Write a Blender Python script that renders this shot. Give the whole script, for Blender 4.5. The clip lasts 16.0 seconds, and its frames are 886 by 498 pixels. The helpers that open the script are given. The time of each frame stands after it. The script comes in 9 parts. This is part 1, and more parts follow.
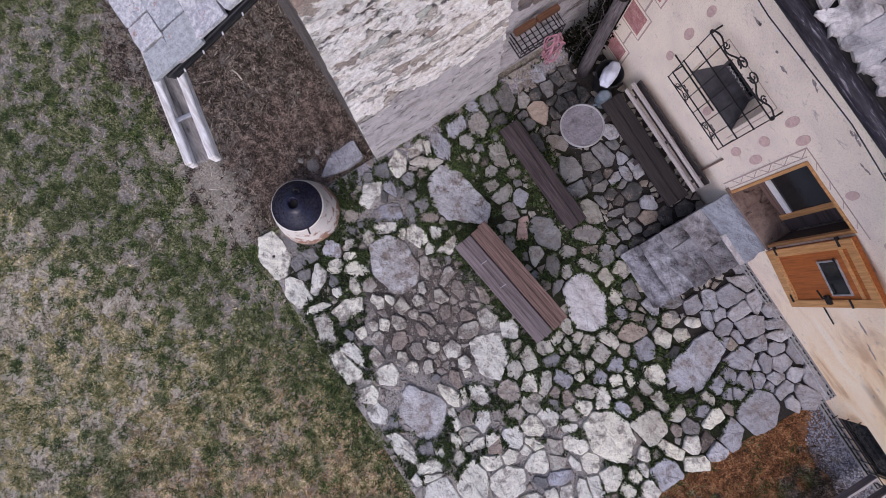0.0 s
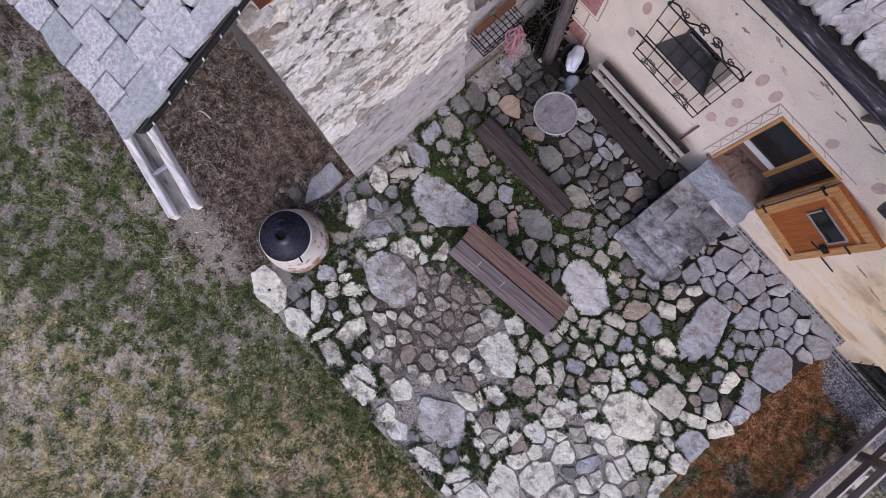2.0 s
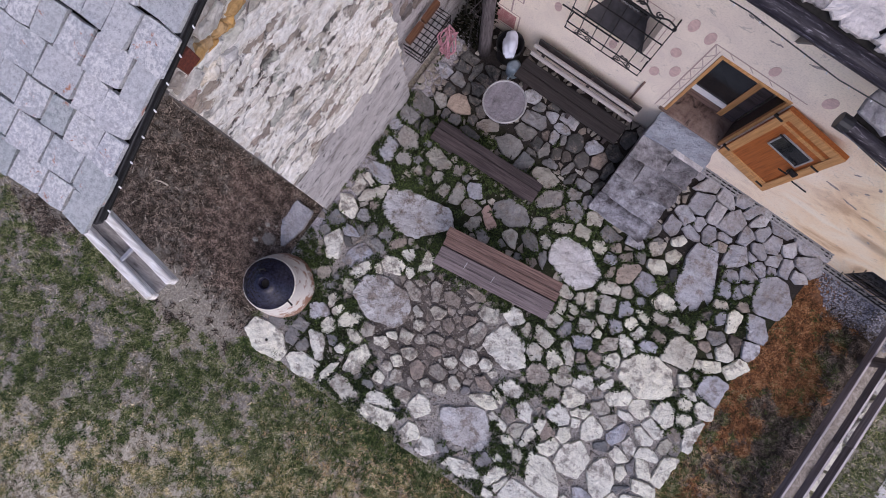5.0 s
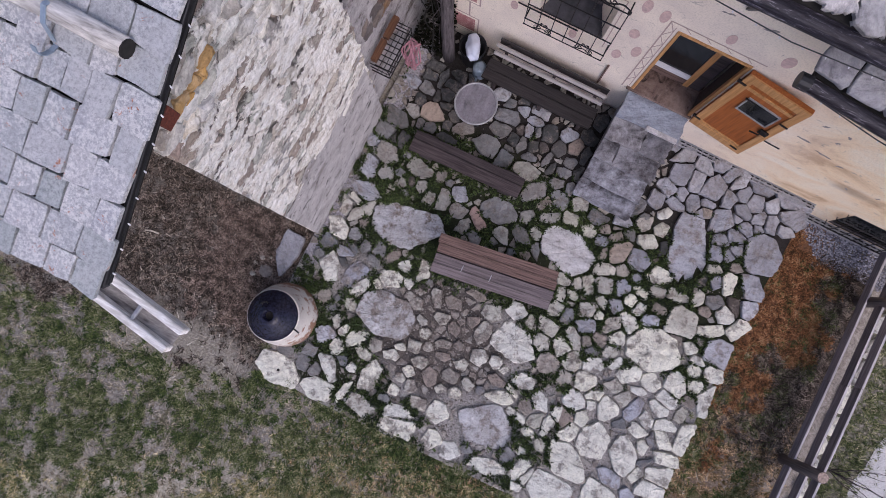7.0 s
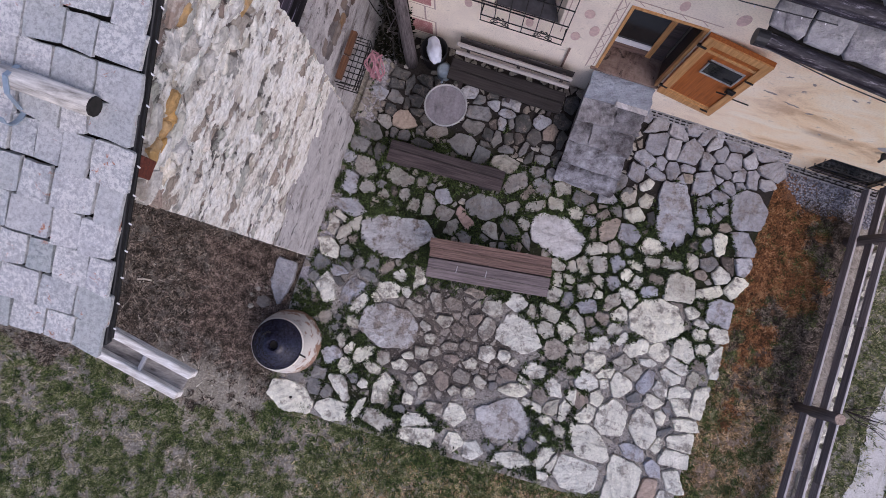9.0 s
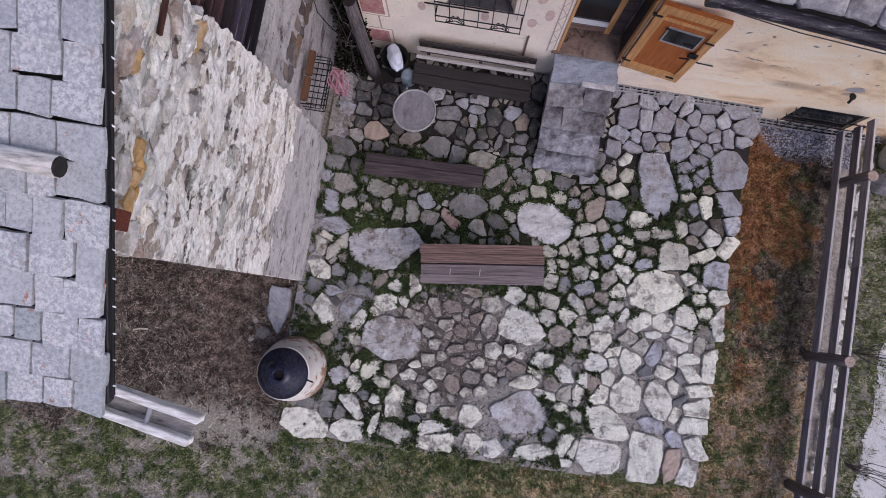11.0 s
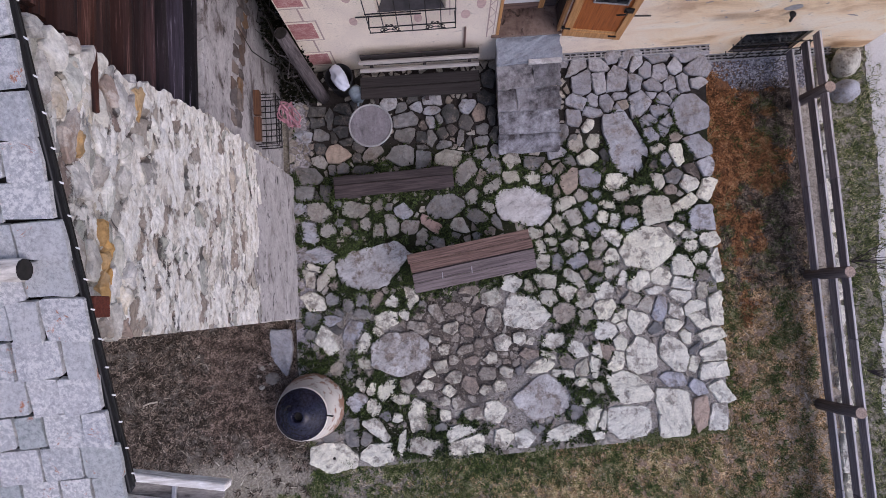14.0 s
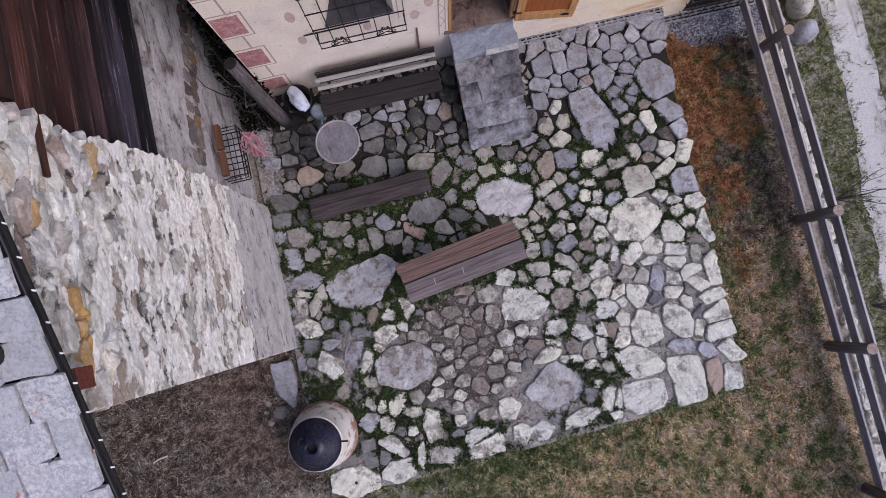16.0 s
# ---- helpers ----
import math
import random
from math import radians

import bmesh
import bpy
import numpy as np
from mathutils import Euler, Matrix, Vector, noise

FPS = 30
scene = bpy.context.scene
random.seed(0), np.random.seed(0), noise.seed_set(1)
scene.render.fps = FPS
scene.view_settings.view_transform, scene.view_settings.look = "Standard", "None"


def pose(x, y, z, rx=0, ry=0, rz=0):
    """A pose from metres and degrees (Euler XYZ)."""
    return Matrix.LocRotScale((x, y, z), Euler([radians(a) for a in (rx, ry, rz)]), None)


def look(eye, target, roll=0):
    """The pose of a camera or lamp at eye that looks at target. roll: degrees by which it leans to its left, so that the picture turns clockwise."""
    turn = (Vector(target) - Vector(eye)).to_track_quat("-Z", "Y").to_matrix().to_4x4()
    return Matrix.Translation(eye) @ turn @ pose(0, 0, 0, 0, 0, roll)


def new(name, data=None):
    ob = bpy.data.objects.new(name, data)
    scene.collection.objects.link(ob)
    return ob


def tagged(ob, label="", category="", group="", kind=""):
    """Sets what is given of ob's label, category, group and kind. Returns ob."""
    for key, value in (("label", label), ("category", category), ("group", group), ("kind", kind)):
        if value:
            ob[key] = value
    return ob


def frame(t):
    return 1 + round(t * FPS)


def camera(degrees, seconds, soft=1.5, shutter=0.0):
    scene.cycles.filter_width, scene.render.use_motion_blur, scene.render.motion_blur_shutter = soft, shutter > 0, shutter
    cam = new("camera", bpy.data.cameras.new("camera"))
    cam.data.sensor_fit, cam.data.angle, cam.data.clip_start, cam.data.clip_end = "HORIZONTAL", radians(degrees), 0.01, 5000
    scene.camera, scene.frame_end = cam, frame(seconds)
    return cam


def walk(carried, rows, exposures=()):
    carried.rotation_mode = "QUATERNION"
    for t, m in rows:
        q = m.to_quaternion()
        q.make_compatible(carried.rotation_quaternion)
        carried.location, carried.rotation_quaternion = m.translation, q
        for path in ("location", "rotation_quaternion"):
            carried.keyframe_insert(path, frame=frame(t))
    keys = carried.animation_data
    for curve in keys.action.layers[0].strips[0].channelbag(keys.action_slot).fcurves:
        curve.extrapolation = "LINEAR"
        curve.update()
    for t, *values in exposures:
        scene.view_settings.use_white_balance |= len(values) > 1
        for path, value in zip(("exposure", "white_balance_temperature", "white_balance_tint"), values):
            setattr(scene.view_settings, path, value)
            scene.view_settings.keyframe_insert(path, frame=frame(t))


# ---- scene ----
cam = camera(71.7, 16.0, soft=0.9)
# seconds, place in metres, turn in degrees
ROWS = [
    (0.0, 0.000, 0.000, 9.412, 4.86, 0.83, 58.03),
    (0.5, -0.024, 0.024, 9.377, 4.90, 0.80, 56.02),
    (1.0, -0.051, 0.025, 9.367, 4.94, 0.80, 53.76),
    (1.5, -0.066, 0.012, 9.383, 4.89, 0.81, 51.48),
    (2.0, -0.082, 0.025, 9.391, 4.90, 0.77, 49.22),
    (2.5, -0.086, 0.033, 9.399, 4.89, 0.71, 46.94),
    (3.0, -0.080, 0.045, 9.411, 4.93, 0.75, 44.65),
    (3.5, -0.079, 0.055, 9.413, 4.92, 0.66, 42.38),
    (4.0, -0.074, 0.080, 9.388, 4.91, 0.64, 40.10),
    (4.5, -0.083, 0.104, 9.382, 4.94, 0.64, 37.88),
    (7.0, -0.159, 0.168, 9.553, 4.94, 0.64, 27.16),
    (7.5, -0.162, 0.172, 9.570, 4.95, 0.59, 24.98),
    (8.0, -0.165, 0.175, 9.592, 4.96, 0.60, 22.80),
    (8.5, -0.162, 0.182, 9.603, 4.98, 0.63, 20.61),
    (9.0, -0.157, 0.191, 9.604, 4.99, 0.69, 18.44),
    (9.5, -0.150, 0.202, 9.602, 5.01, 0.72, 16.26),
    (10.0, -0.144, 0.210, 9.593, 5.02, 0.72, 14.10),
    (12.5, -0.123, 0.258, 9.568, 5.05, 0.72, 3.11),
    (13.0, -0.111, 0.268, 9.559, 4.98, 0.75, 0.89),
    (13.5, -0.105, 0.279, 9.543, 4.91, 0.82, -1.30),
    (14.0, -0.110, 0.293, 9.529, 4.90, 0.84, -3.50),
    (14.5, -0.111, 0.316, 9.507, 4.90, 0.81, -5.77),
    (15.0, -0.101, 0.322, 9.491, 4.82, 0.77, -8.10),
    (15.5, -0.093, 0.329, 9.455, 4.79, 0.69, -10.47),
    (16.0, -0.078, 0.360, 9.385, 4.79, 0.62, -12.88),
]
walk(cam, [(t, pose(x, y, z, rx, ry, rz)) for t, x, y, z, rx, ry, rz in ROWS], [(0.0, -0.12, 5800, 22), (3.5, -0.13, 5800, 22), (7.0, -0.19, 5800, 22), (9.5, -0.22, 5800, 22), (14.0, -0.23, 5800, 22), (16.0, -0.17, 5800, 22)])

# ---- light: overcast sky, a broad weak sun ----
world = bpy.data.worlds.new("overcast")
scene.world = world
world.use_nodes = True
wt = world.node_tree
sky = wt.nodes.new("ShaderNodeTexSky")
sky.sky_type, sky.sun_disc = "NISHITA", False
sky.sun_elevation, sky.sun_rotation = radians(49), radians(128)
sky.dust_density = 4.0
wt.links.new(sky.outputs[0], wt.nodes["Background"].inputs[0])
wt.nodes["Background"].inputs[1].default_value = 0.176
sun_data = bpy.data.lights.new("sun", "SUN")
sun_data.energy, sun_data.angle, sun_data.color = 0.65, radians(45), (1.0, 0.95, 0.89)
sun = new("sun", sun_data)
sun.matrix_world = look((9.0, -7.2, 13.3), (0, 0, 0))


# ---- materials ----
def mat(name, build, rough=0.9, metal=0.0):
    m = bpy.data.materials.new(name)
    m.use_nodes = True
    nt = m.node_tree
    b = nt.nodes["Principled BSDF"]
    b.inputs["Roughness"].default_value, b.inputs["Metallic"].default_value = rough, metal
    b.inputs["Specular IOR Level"].default_value = 0.3
    build(nt, b)
    return m


def coords(nt, scale=(1, 1, 1), turn=(0, 0, 0)):
    tc = nt.nodes.new("ShaderNodeNewGeometry")
    mp = nt.nodes.new("ShaderNodeMapping")
    mp.inputs["Scale"].default_value = scale
    mp.inputs["Rotation"].default_value = [radians(a) for a in turn]
    nt.links.new(tc.outputs["Position"], mp.inputs["Vector"])
    return mp.outputs[0]


def noise_tex(nt, vec, scale, detail=6, rough=0.6, warp=0.0):
    n = nt.nodes.new("ShaderNodeTexNoise")
    n.inputs["Scale"].default_value, n.inputs["Detail"].default_value = scale, detail
    n.inputs["Roughness"].default_value, n.inputs["Distortion"].default_value = rough, warp
    nt.links.new(vec, n.inputs["Vector"])
    return n.outputs["Fac"]


def ramp(nt, fac, *stops):
    r = nt.nodes.new("ShaderNodeValToRGB")
    el = r.color_ramp.elements
    while len(el) < len(stops):
        el.new(0.5)
    for e, (p, c) in zip(el, stops):
        e.position = p
        e.color = (*c, 1) if isinstance(c, tuple) else (c, c, c, 1)
    nt.links.new(fac, r.inputs[0])
    return r.outputs[0]


def mix(nt, fac, a, b, mode="MIX"):
    m = nt.nodes.new("ShaderNodeMix")
    m.data_type, m.blend_type = "RGBA", mode
    for i, sock, v in ((0, m.inputs[0], fac), (1, m.inputs[6], a), (1, m.inputs[7], b)):
        if isinstance(v, (int, float)):
            sock.default_value = (v, v, v, 1) if i else v
        elif isinstance(v, tuple):
            sock.default_value = (*v, 1)
        else:
            nt.links.new(v, sock)
    return m.outputs[2]


def bump(nt, b, height, strength=0.5, dist=0.02):
    n = nt.nodes.new("ShaderNodeBump")
    n.inputs["Strength"].default_value, n.inputs["Distance"].default_value = strength, dist
    nt.links.new(height, n.inputs["Height"])
    nt.links.new(n.outputs[0], b.inputs["Normal"])


def base(nt, b, col):
    nt.links.new(col, b.inputs["Base Color"])


def chance(nt, island=False):
    if island:
        return nt.nodes.new("ShaderNodeNewGeometry").outputs["Random Per Island"]
    return nt.nodes.new("ShaderNodeObjectInfo").outputs["Random"]


def m_stone(island, *cols, stain=(0.16, 0.15, 0.12), amount=0.55, grain=1.0, dirt=0.0, cover=0.50):
    """Split or worn stone: a tone for each piece, streaks along its bed, broad stains, mud from the joints."""
    def f(nt, b):
        v = coords(nt)
        n = len(cols)
        rnd = chance(nt, island)
        r = ramp(nt, rnd, *[((i + 0.5) / n, c) for i, c in enumerate(cols)])
        turn = nt.nodes.new("ShaderNodeVectorRotate")
        turn.rotation_type = "Z_AXIS"
        spin = nt.nodes.new("ShaderNodeMath")
        spin.operation = "MULTIPLY"
        spin.inputs[1].default_value = 40.0
        nt.links.new(rnd, spin.inputs[0])
        nt.links.new(v, turn.inputs["Vector"])
        nt.links.new(spin.outputs[0], turn.inputs["Angle"])
        bed = nt.nodes.new("ShaderNodeMapping")
        bed.inputs["Scale"].default_value = (1, 3.4, 1)
        nt.links.new(turn.outputs[0], bed.inputs["Vector"])
        streak = noise_tex(nt, bed.outputs[0], 3.2, 8, 0.70, 0.0)
        cloud = ramp(nt, noise_tex(nt, turn.outputs[0], 3.0, 9, 0.70, 0.0), (cover - 0.06, 0.0), (cover + 0.20, amount))
        fine = noise_tex(nt, v, 30 * grain, 6, 0.72)
        cracks = ramp(nt, streak, (0.30, 0.45), (0.40, 0.82), (0.52, 1.0), (0.70, 1.18))
        col = mix(nt, cloud, r, stain)
        col = mix(nt, 0.8, col, ramp(nt, fine, (0.28, 0.60), (0.46, 0.96), (0.68, 1.14)), "MULTIPLY")
        col = mix(nt, 0.9, col, cracks, "MULTIPLY")
        if dirt:
            # mud trodden over the stones in the middle of the terrace
            far = nt.nodes.new("ShaderNodeVectorMath")
            far.operation = "DISTANCE"
            nt.links.new(v, far.inputs[0])
            far.inputs[1].default_value = (-0.1, -0.4, 0)
            near = nt.nodes.new("ShaderNodeMapRange")
            near.inputs[1].default_value, near.inputs[2].default_value = 1.9, 0.2
            near.inputs[3].default_value, near.inputs[4].default_value = -0.01, 0.075
            nt.links.new(far.outputs["Value"], near.inputs[0])
            lift = nt.nodes.new("ShaderNodeMath")
            nt.links.new(noise_tex(nt, v, 5.5, 9, 0.72, 0.0), lift.inputs[0])
            nt.links.new(near.outputs[0], lift.inputs[1])
            grime = ramp(nt, lift.outputs[0], (0.50, 0.0), (0.60, dirt))
            soil = ramp(nt, fine, (0.33, (0.08, 0.068, 0.057)), (0.65, (0.31, 0.265, 0.225)))
            col = mix(nt, grime, col, soil)
        base(nt, b, col)
        chips = noise_tex(nt, turn.outputs[0], 11, 5, 0.62, 0.4)
        h = mix(nt, 0.55, mix(nt, 0.5, fine, streak), chips)
        bump(nt, b, h, 1.0, 0.06)
    return f


def m_slate():
    """Grey stone slates with pale lichen blotches, rusty specks and cleaner greenish-blue ones."""
    def f(nt, b):
        v = coords(nt)
        rnd = chance(nt)
        tone = ramp(nt, rnd, (0.0, (0.44, 0.47, 0.465)), (0.25, (0.58, 0.58, 0.58)), (0.5, (0.50, 0.515, 0.525)), (0.75, (0.64, 0.63, 0.625)), (1.0, (0.53, 0.535, 0.56)))
        crust = noise_tex(nt, v, 34, 7, 0.80)
        blot = noise_tex(nt, v, 4.5, 8, 0.75, 0.6)
        lich = ramp(nt, mix(nt, 0.35, crust, blot), (0.49, 0.0), (0.53, 0.85))
        where = ramp(nt, mix(nt, 0.5, noise_tex(nt, v, 2.2, 5, 0.6, 0.5), rnd), (0.36, 0.2), (0.54, 1.0))
        col = mix(nt, mix(nt, 1.0, lich, where, "MULTIPLY"), tone, (0.76, 0.745, 0.72))
        rust = ramp(nt, noise_tex(nt, v, 6, 8, 0.8, 0.9), (0.605, 0.0), (0.645, 0.9))
        col = mix(nt, rust, col, (0.50, 0.19, 0.09))
        col = mix(nt, ramp(nt, noise_tex(nt, v, 2.4, 6, 0.65, 0.3), (0.54, 0.0), (0.72, 0.4)), col, (0.30, 0.33, 0.37))
        base(nt, b, mix(nt, 0.9, col, ramp(nt, crust, (0.32, 0.55), (0.5, 1.0), (0.68, 1.2)), "MULTIPLY"))
        bump(nt, b, mix(nt, 0.3, crust, blot), 1.0, 0.03)
    return f


FLAG = mat("flagstone", m_stone(False, (0.46, 0.45, 0.37), (0.60, 0.59, 0.485), (0.42, 0.408, 0.365), (0.63, 0.62, 0.52), (0.38, 0.35, 0.30), (0.54, 0.53, 0.455), stain=(0.327, 0.280, 0.229), amount=0.7, dirt=0.92))
# darker copy of FLAG, with the shade of the house corner in its colour
FLAG_SHADED = mat("flagstone_shaded", m_stone(False, (0.313, 0.306, 0.266), (0.408, 0.401, 0.349), (0.286, 0.277, 0.263), (0.428, 0.422, 0.374), (0.258, 0.238, 0.216), (0.367, 0.360, 0.328), stain=(0.222, 0.190, 0.165), amount=0.7, dirt=0.92))
FLAG_REST = mat("flagstone_small", m_stone(True, (0.34, 0.315, 0.275), (0.46, 0.445, 0.39), (0.28, 0.245, 0.205), (0.50, 0.48, 0.42), (0.25, 0.215, 0.185), (0.40, 0.385, 0.35), stain=(0.22, 0.18, 0.145), amount=0.8, dirt=0.95))
FLAG_GREY = mat("flagstone_grey", m_stone(False, (0.178, 0.184, 0.187), (0.248, 0.248, 0.253), (0.207, 0.203, 0.190), (0.278, 0.278, 0.278), stain=(0.108, 0.098, 0.091), amount=0.8, dirt=0.6))
FLAG_BROWN = mat("flagstone_brown", m_stone(False, (0.27, 0.24, 0.205), (0.33, 0.285, 0.24), (0.35, 0.28, 0.23), (0.38, 0.355, 0.305), stain=(0.16, 0.135, 0.105), dirt=0.9))
# damp stone, darkened further for shade between the two buildings
FLAG_DARK = mat("flagstone_damp_shaded", m_stone(False, (0.076, 0.077, 0.078), (0.119, 0.119, 0.118), (0.091, 0.087, 0.081), (0.145, 0.145, 0.141), (0.101, 0.082, 0.072), stain=(0.043, 0.043, 0.038), amount=0.85, dirt=0.8))
FLAG_BLUE = mat("flagstone_bluish", m_stone(False, (0.40, 0.41, 0.445), (0.33, 0.34, 0.375), (0.48, 0.485, 0.51), stain=(0.26, 0.235, 0.215), amount=0.75, dirt=0.75))
FLAG_STREAK = mat("flagstone_streaked", m_stone(False, (0.50, 0.505, 0.52), (0.54, 0.535, 0.525), stain=(0.24, 0.21, 0.185), amount=0.85, dirt=0.95, cover=0.48))
FLAG_LILAC = mat("flagstone_lilac_white", m_stone(False, (0.60, 0.59, 0.585), (0.60, 0.59, 0.585), stain=(0.44, 0.41, 0.40), amount=0.5, dirt=0.3))
FLAG_PEACH = mat("flagstone_peach", m_stone(False, (0.44, 0.345, 0.275), (0.40, 0.33, 0.27), stain=(0.30, 0.26, 0.21), amount=0.6))
FLAG_SLATY = mat("flagstone_slaty", m_stone(False, (0.33, 0.335, 0.37), (0.40, 0.40, 0.43), (0.29, 0.295, 0.325), (0.44, 0.435, 0.45), stain=(0.22, 0.205, 0.195), amount=0.7, dirt=0.6))
FLAG_RED = mat("flagstone_reddish", m_stone(False, (0.40, 0.27, 0.23), (0.42, 0.30, 0.26), stain=(0.3, 0.25, 0.2)))
FLAG_WHITE = mat("flagstone_white", m_stone(False, (0.75, 0.73, 0.59), (0.72, 0.705, 0.605), (0.67, 0.665, 0.60), (0.77, 0.75, 0.62), stain=(0.56, 0.53, 0.46), amount=0.45, dirt=0.8))
STEP = mat("step_stone", m_stone(False, (0.38, 0.385, 0.425), (0.47, 0.475, 0.515), (0.25, 0.245, 0.26), (0.40, 0.395, 0.42), (0.42, 0.375, 0.335), stain=(0.05, 0.043, 0.045), amount=1.0, grain=0.7, cover=0.45))
LANDING = mat("landing_slab", m_stone(False, (0.36, 0.395, 0.455), (0.36, 0.395, 0.455), stain=(0.20, 0.20, 0.22), amount=0.6))
FLAG_GRIT = mat("stone_chips", m_stone(True, (0.306, 0.281, 0.246), (0.153, 0.132, 0.111), (0.408, 0.383, 0.340), (0.204, 0.178, 0.153), stain=(0.12, 0.10, 0.08)))
SLATE = mat("roof_slate", m_slate())


def f_soil(nt, b):
    v = coords(nt)
    big = noise_tex(nt, v, 0.9, 6, 0.6, 0.4)
    fine = noise_tex(nt, v, 34, 8, 0.8)
    mid = noise_tex(nt, v, 7, 6, 0.7)
    grit = ramp(nt, fine, (0.32, (0.14, 0.127, 0.115)), (0.5, (0.34, 0.315, 0.288)), (0.68, (0.55, 0.52, 0.485)))
    earth = ramp(nt, fine, (0.32, (0.008, 0.007, 0.006)), (0.68, (0.052, 0.044, 0.040)))
    dusty = ramp(nt, fine, (0.32, (0.05, 0.042, 0.036)), (0.68, (0.21, 0.18, 0.155)))
    moss = ramp(nt, fine, (0.32, (0.005, 0.006, 0.003)), (0.70, (0.042, 0.048, 0.020)))
    sep = nt.nodes.new("ShaderNodeSeparateXYZ")
    nt.links.new(v, sep.inputs[0])
    def reach(x, y, squeeze, outer, inner):
        far = nt.nodes.new("ShaderNodeVectorMath")
        far.operation = "DISTANCE"
        sq = nt.nodes.new("ShaderNodeMapping")
        sq.inputs["Scale"].default_value = (1, squeeze, 0)
        nt.links.new(v, sq.inputs["Vector"])
        nt.links.new(sq.outputs[0], far.inputs[0])
        far.inputs[1].default_value = (x, y * squeeze, 0)
        r = nt.nodes.new("ShaderNodeMapRange")
        r.inputs[1].default_value, r.inputs[2].default_value = outer, inner
        nt.links.new(far.outputs["Value"], r.inputs[0])
        return r.outputs[0]

    # mossy in the north and in the south-west corner, dry grit in the south, bare earth where people walk
    mr = nt.nodes.new("ShaderNodeMapRange")
    mr.inputs[1].default_value, mr.inputs[2].default_value = -0.8, 1.3
    nt.links.new(sep.outputs[1], mr.inputs[0])
    north = nt.nodes.new("ShaderNodeMapRange")
    north.inputs[1].default_value, north.inputs[2].default_value = 3.2, 2.3
    nt.links.new(sep.outputs[1], north.inputs[0])
    grassy = mix(nt, reach(3.5, -0.5, 1.0, 2.1, 1.2), mix(nt, 1.0, mr.outputs[0], north.outputs[0], "MULTIPLY"), 0.0)
    green = mix(nt, 1.0, grassy, reach(-1.35, -1.35, 1.0, 1.0, 0.4), "LIGHTEN")
    trodden = reach(-0.1, -0.4, 1.2, 1.5, 0.4)
    # near-black joint earth towards the house
    north_end = nt.nodes.new("ShaderNodeMapRange")
    north_end.inputs[1].default_value, north_end.inputs[2].default_value = 1.6, 2.6
    nt.links.new(sep.outputs[1], north_end.inputs[0])
    col = mix(nt, ramp(nt, mix(nt, 0.5, noise_tex(nt, v, 1.6, 5, 0.6, 0.3), mix(nt, 1.0, trodden, north_end.outputs[0], "LIGHTEN")), (0.38, 0.0), (0.52, 1.0)), grit, mix(nt, trodden, earth, dusty))
    k = mix(nt, 0.42, mix(nt, 0.5, big, mid), mix(nt, trodden, green, 0.0))
    col = mix(nt, ramp(nt, k, (0.46, 0.0), (0.56, 1.0)), col, moss)
    # lime dust fallen from the barn wall
    dust = nt.nodes.new("ShaderNodeMapRange")
    dust.inputs[1].default_value, dust.inputs[2].default_value = -1.98, -2.35
    nt.links.new(sep.outputs[0], dust.inputs[0])
    pale = ramp(nt, fine, (0.34, (0.11, 0.10, 0.105)), (0.5, (0.36, 0.34, 0.36)), (0.66, (0.62, 0.60, 0.62)))
    base(nt, b, mix(nt, ramp(nt, mix(nt, 0.5, dust.outputs[0], mid), (0.52, 0.0), (0.66, 1.0)), col, pale))
    bump(nt, b, fine, 1.0, 0.03)


SOIL = mat("joint_soil_and_moss", f_soil)


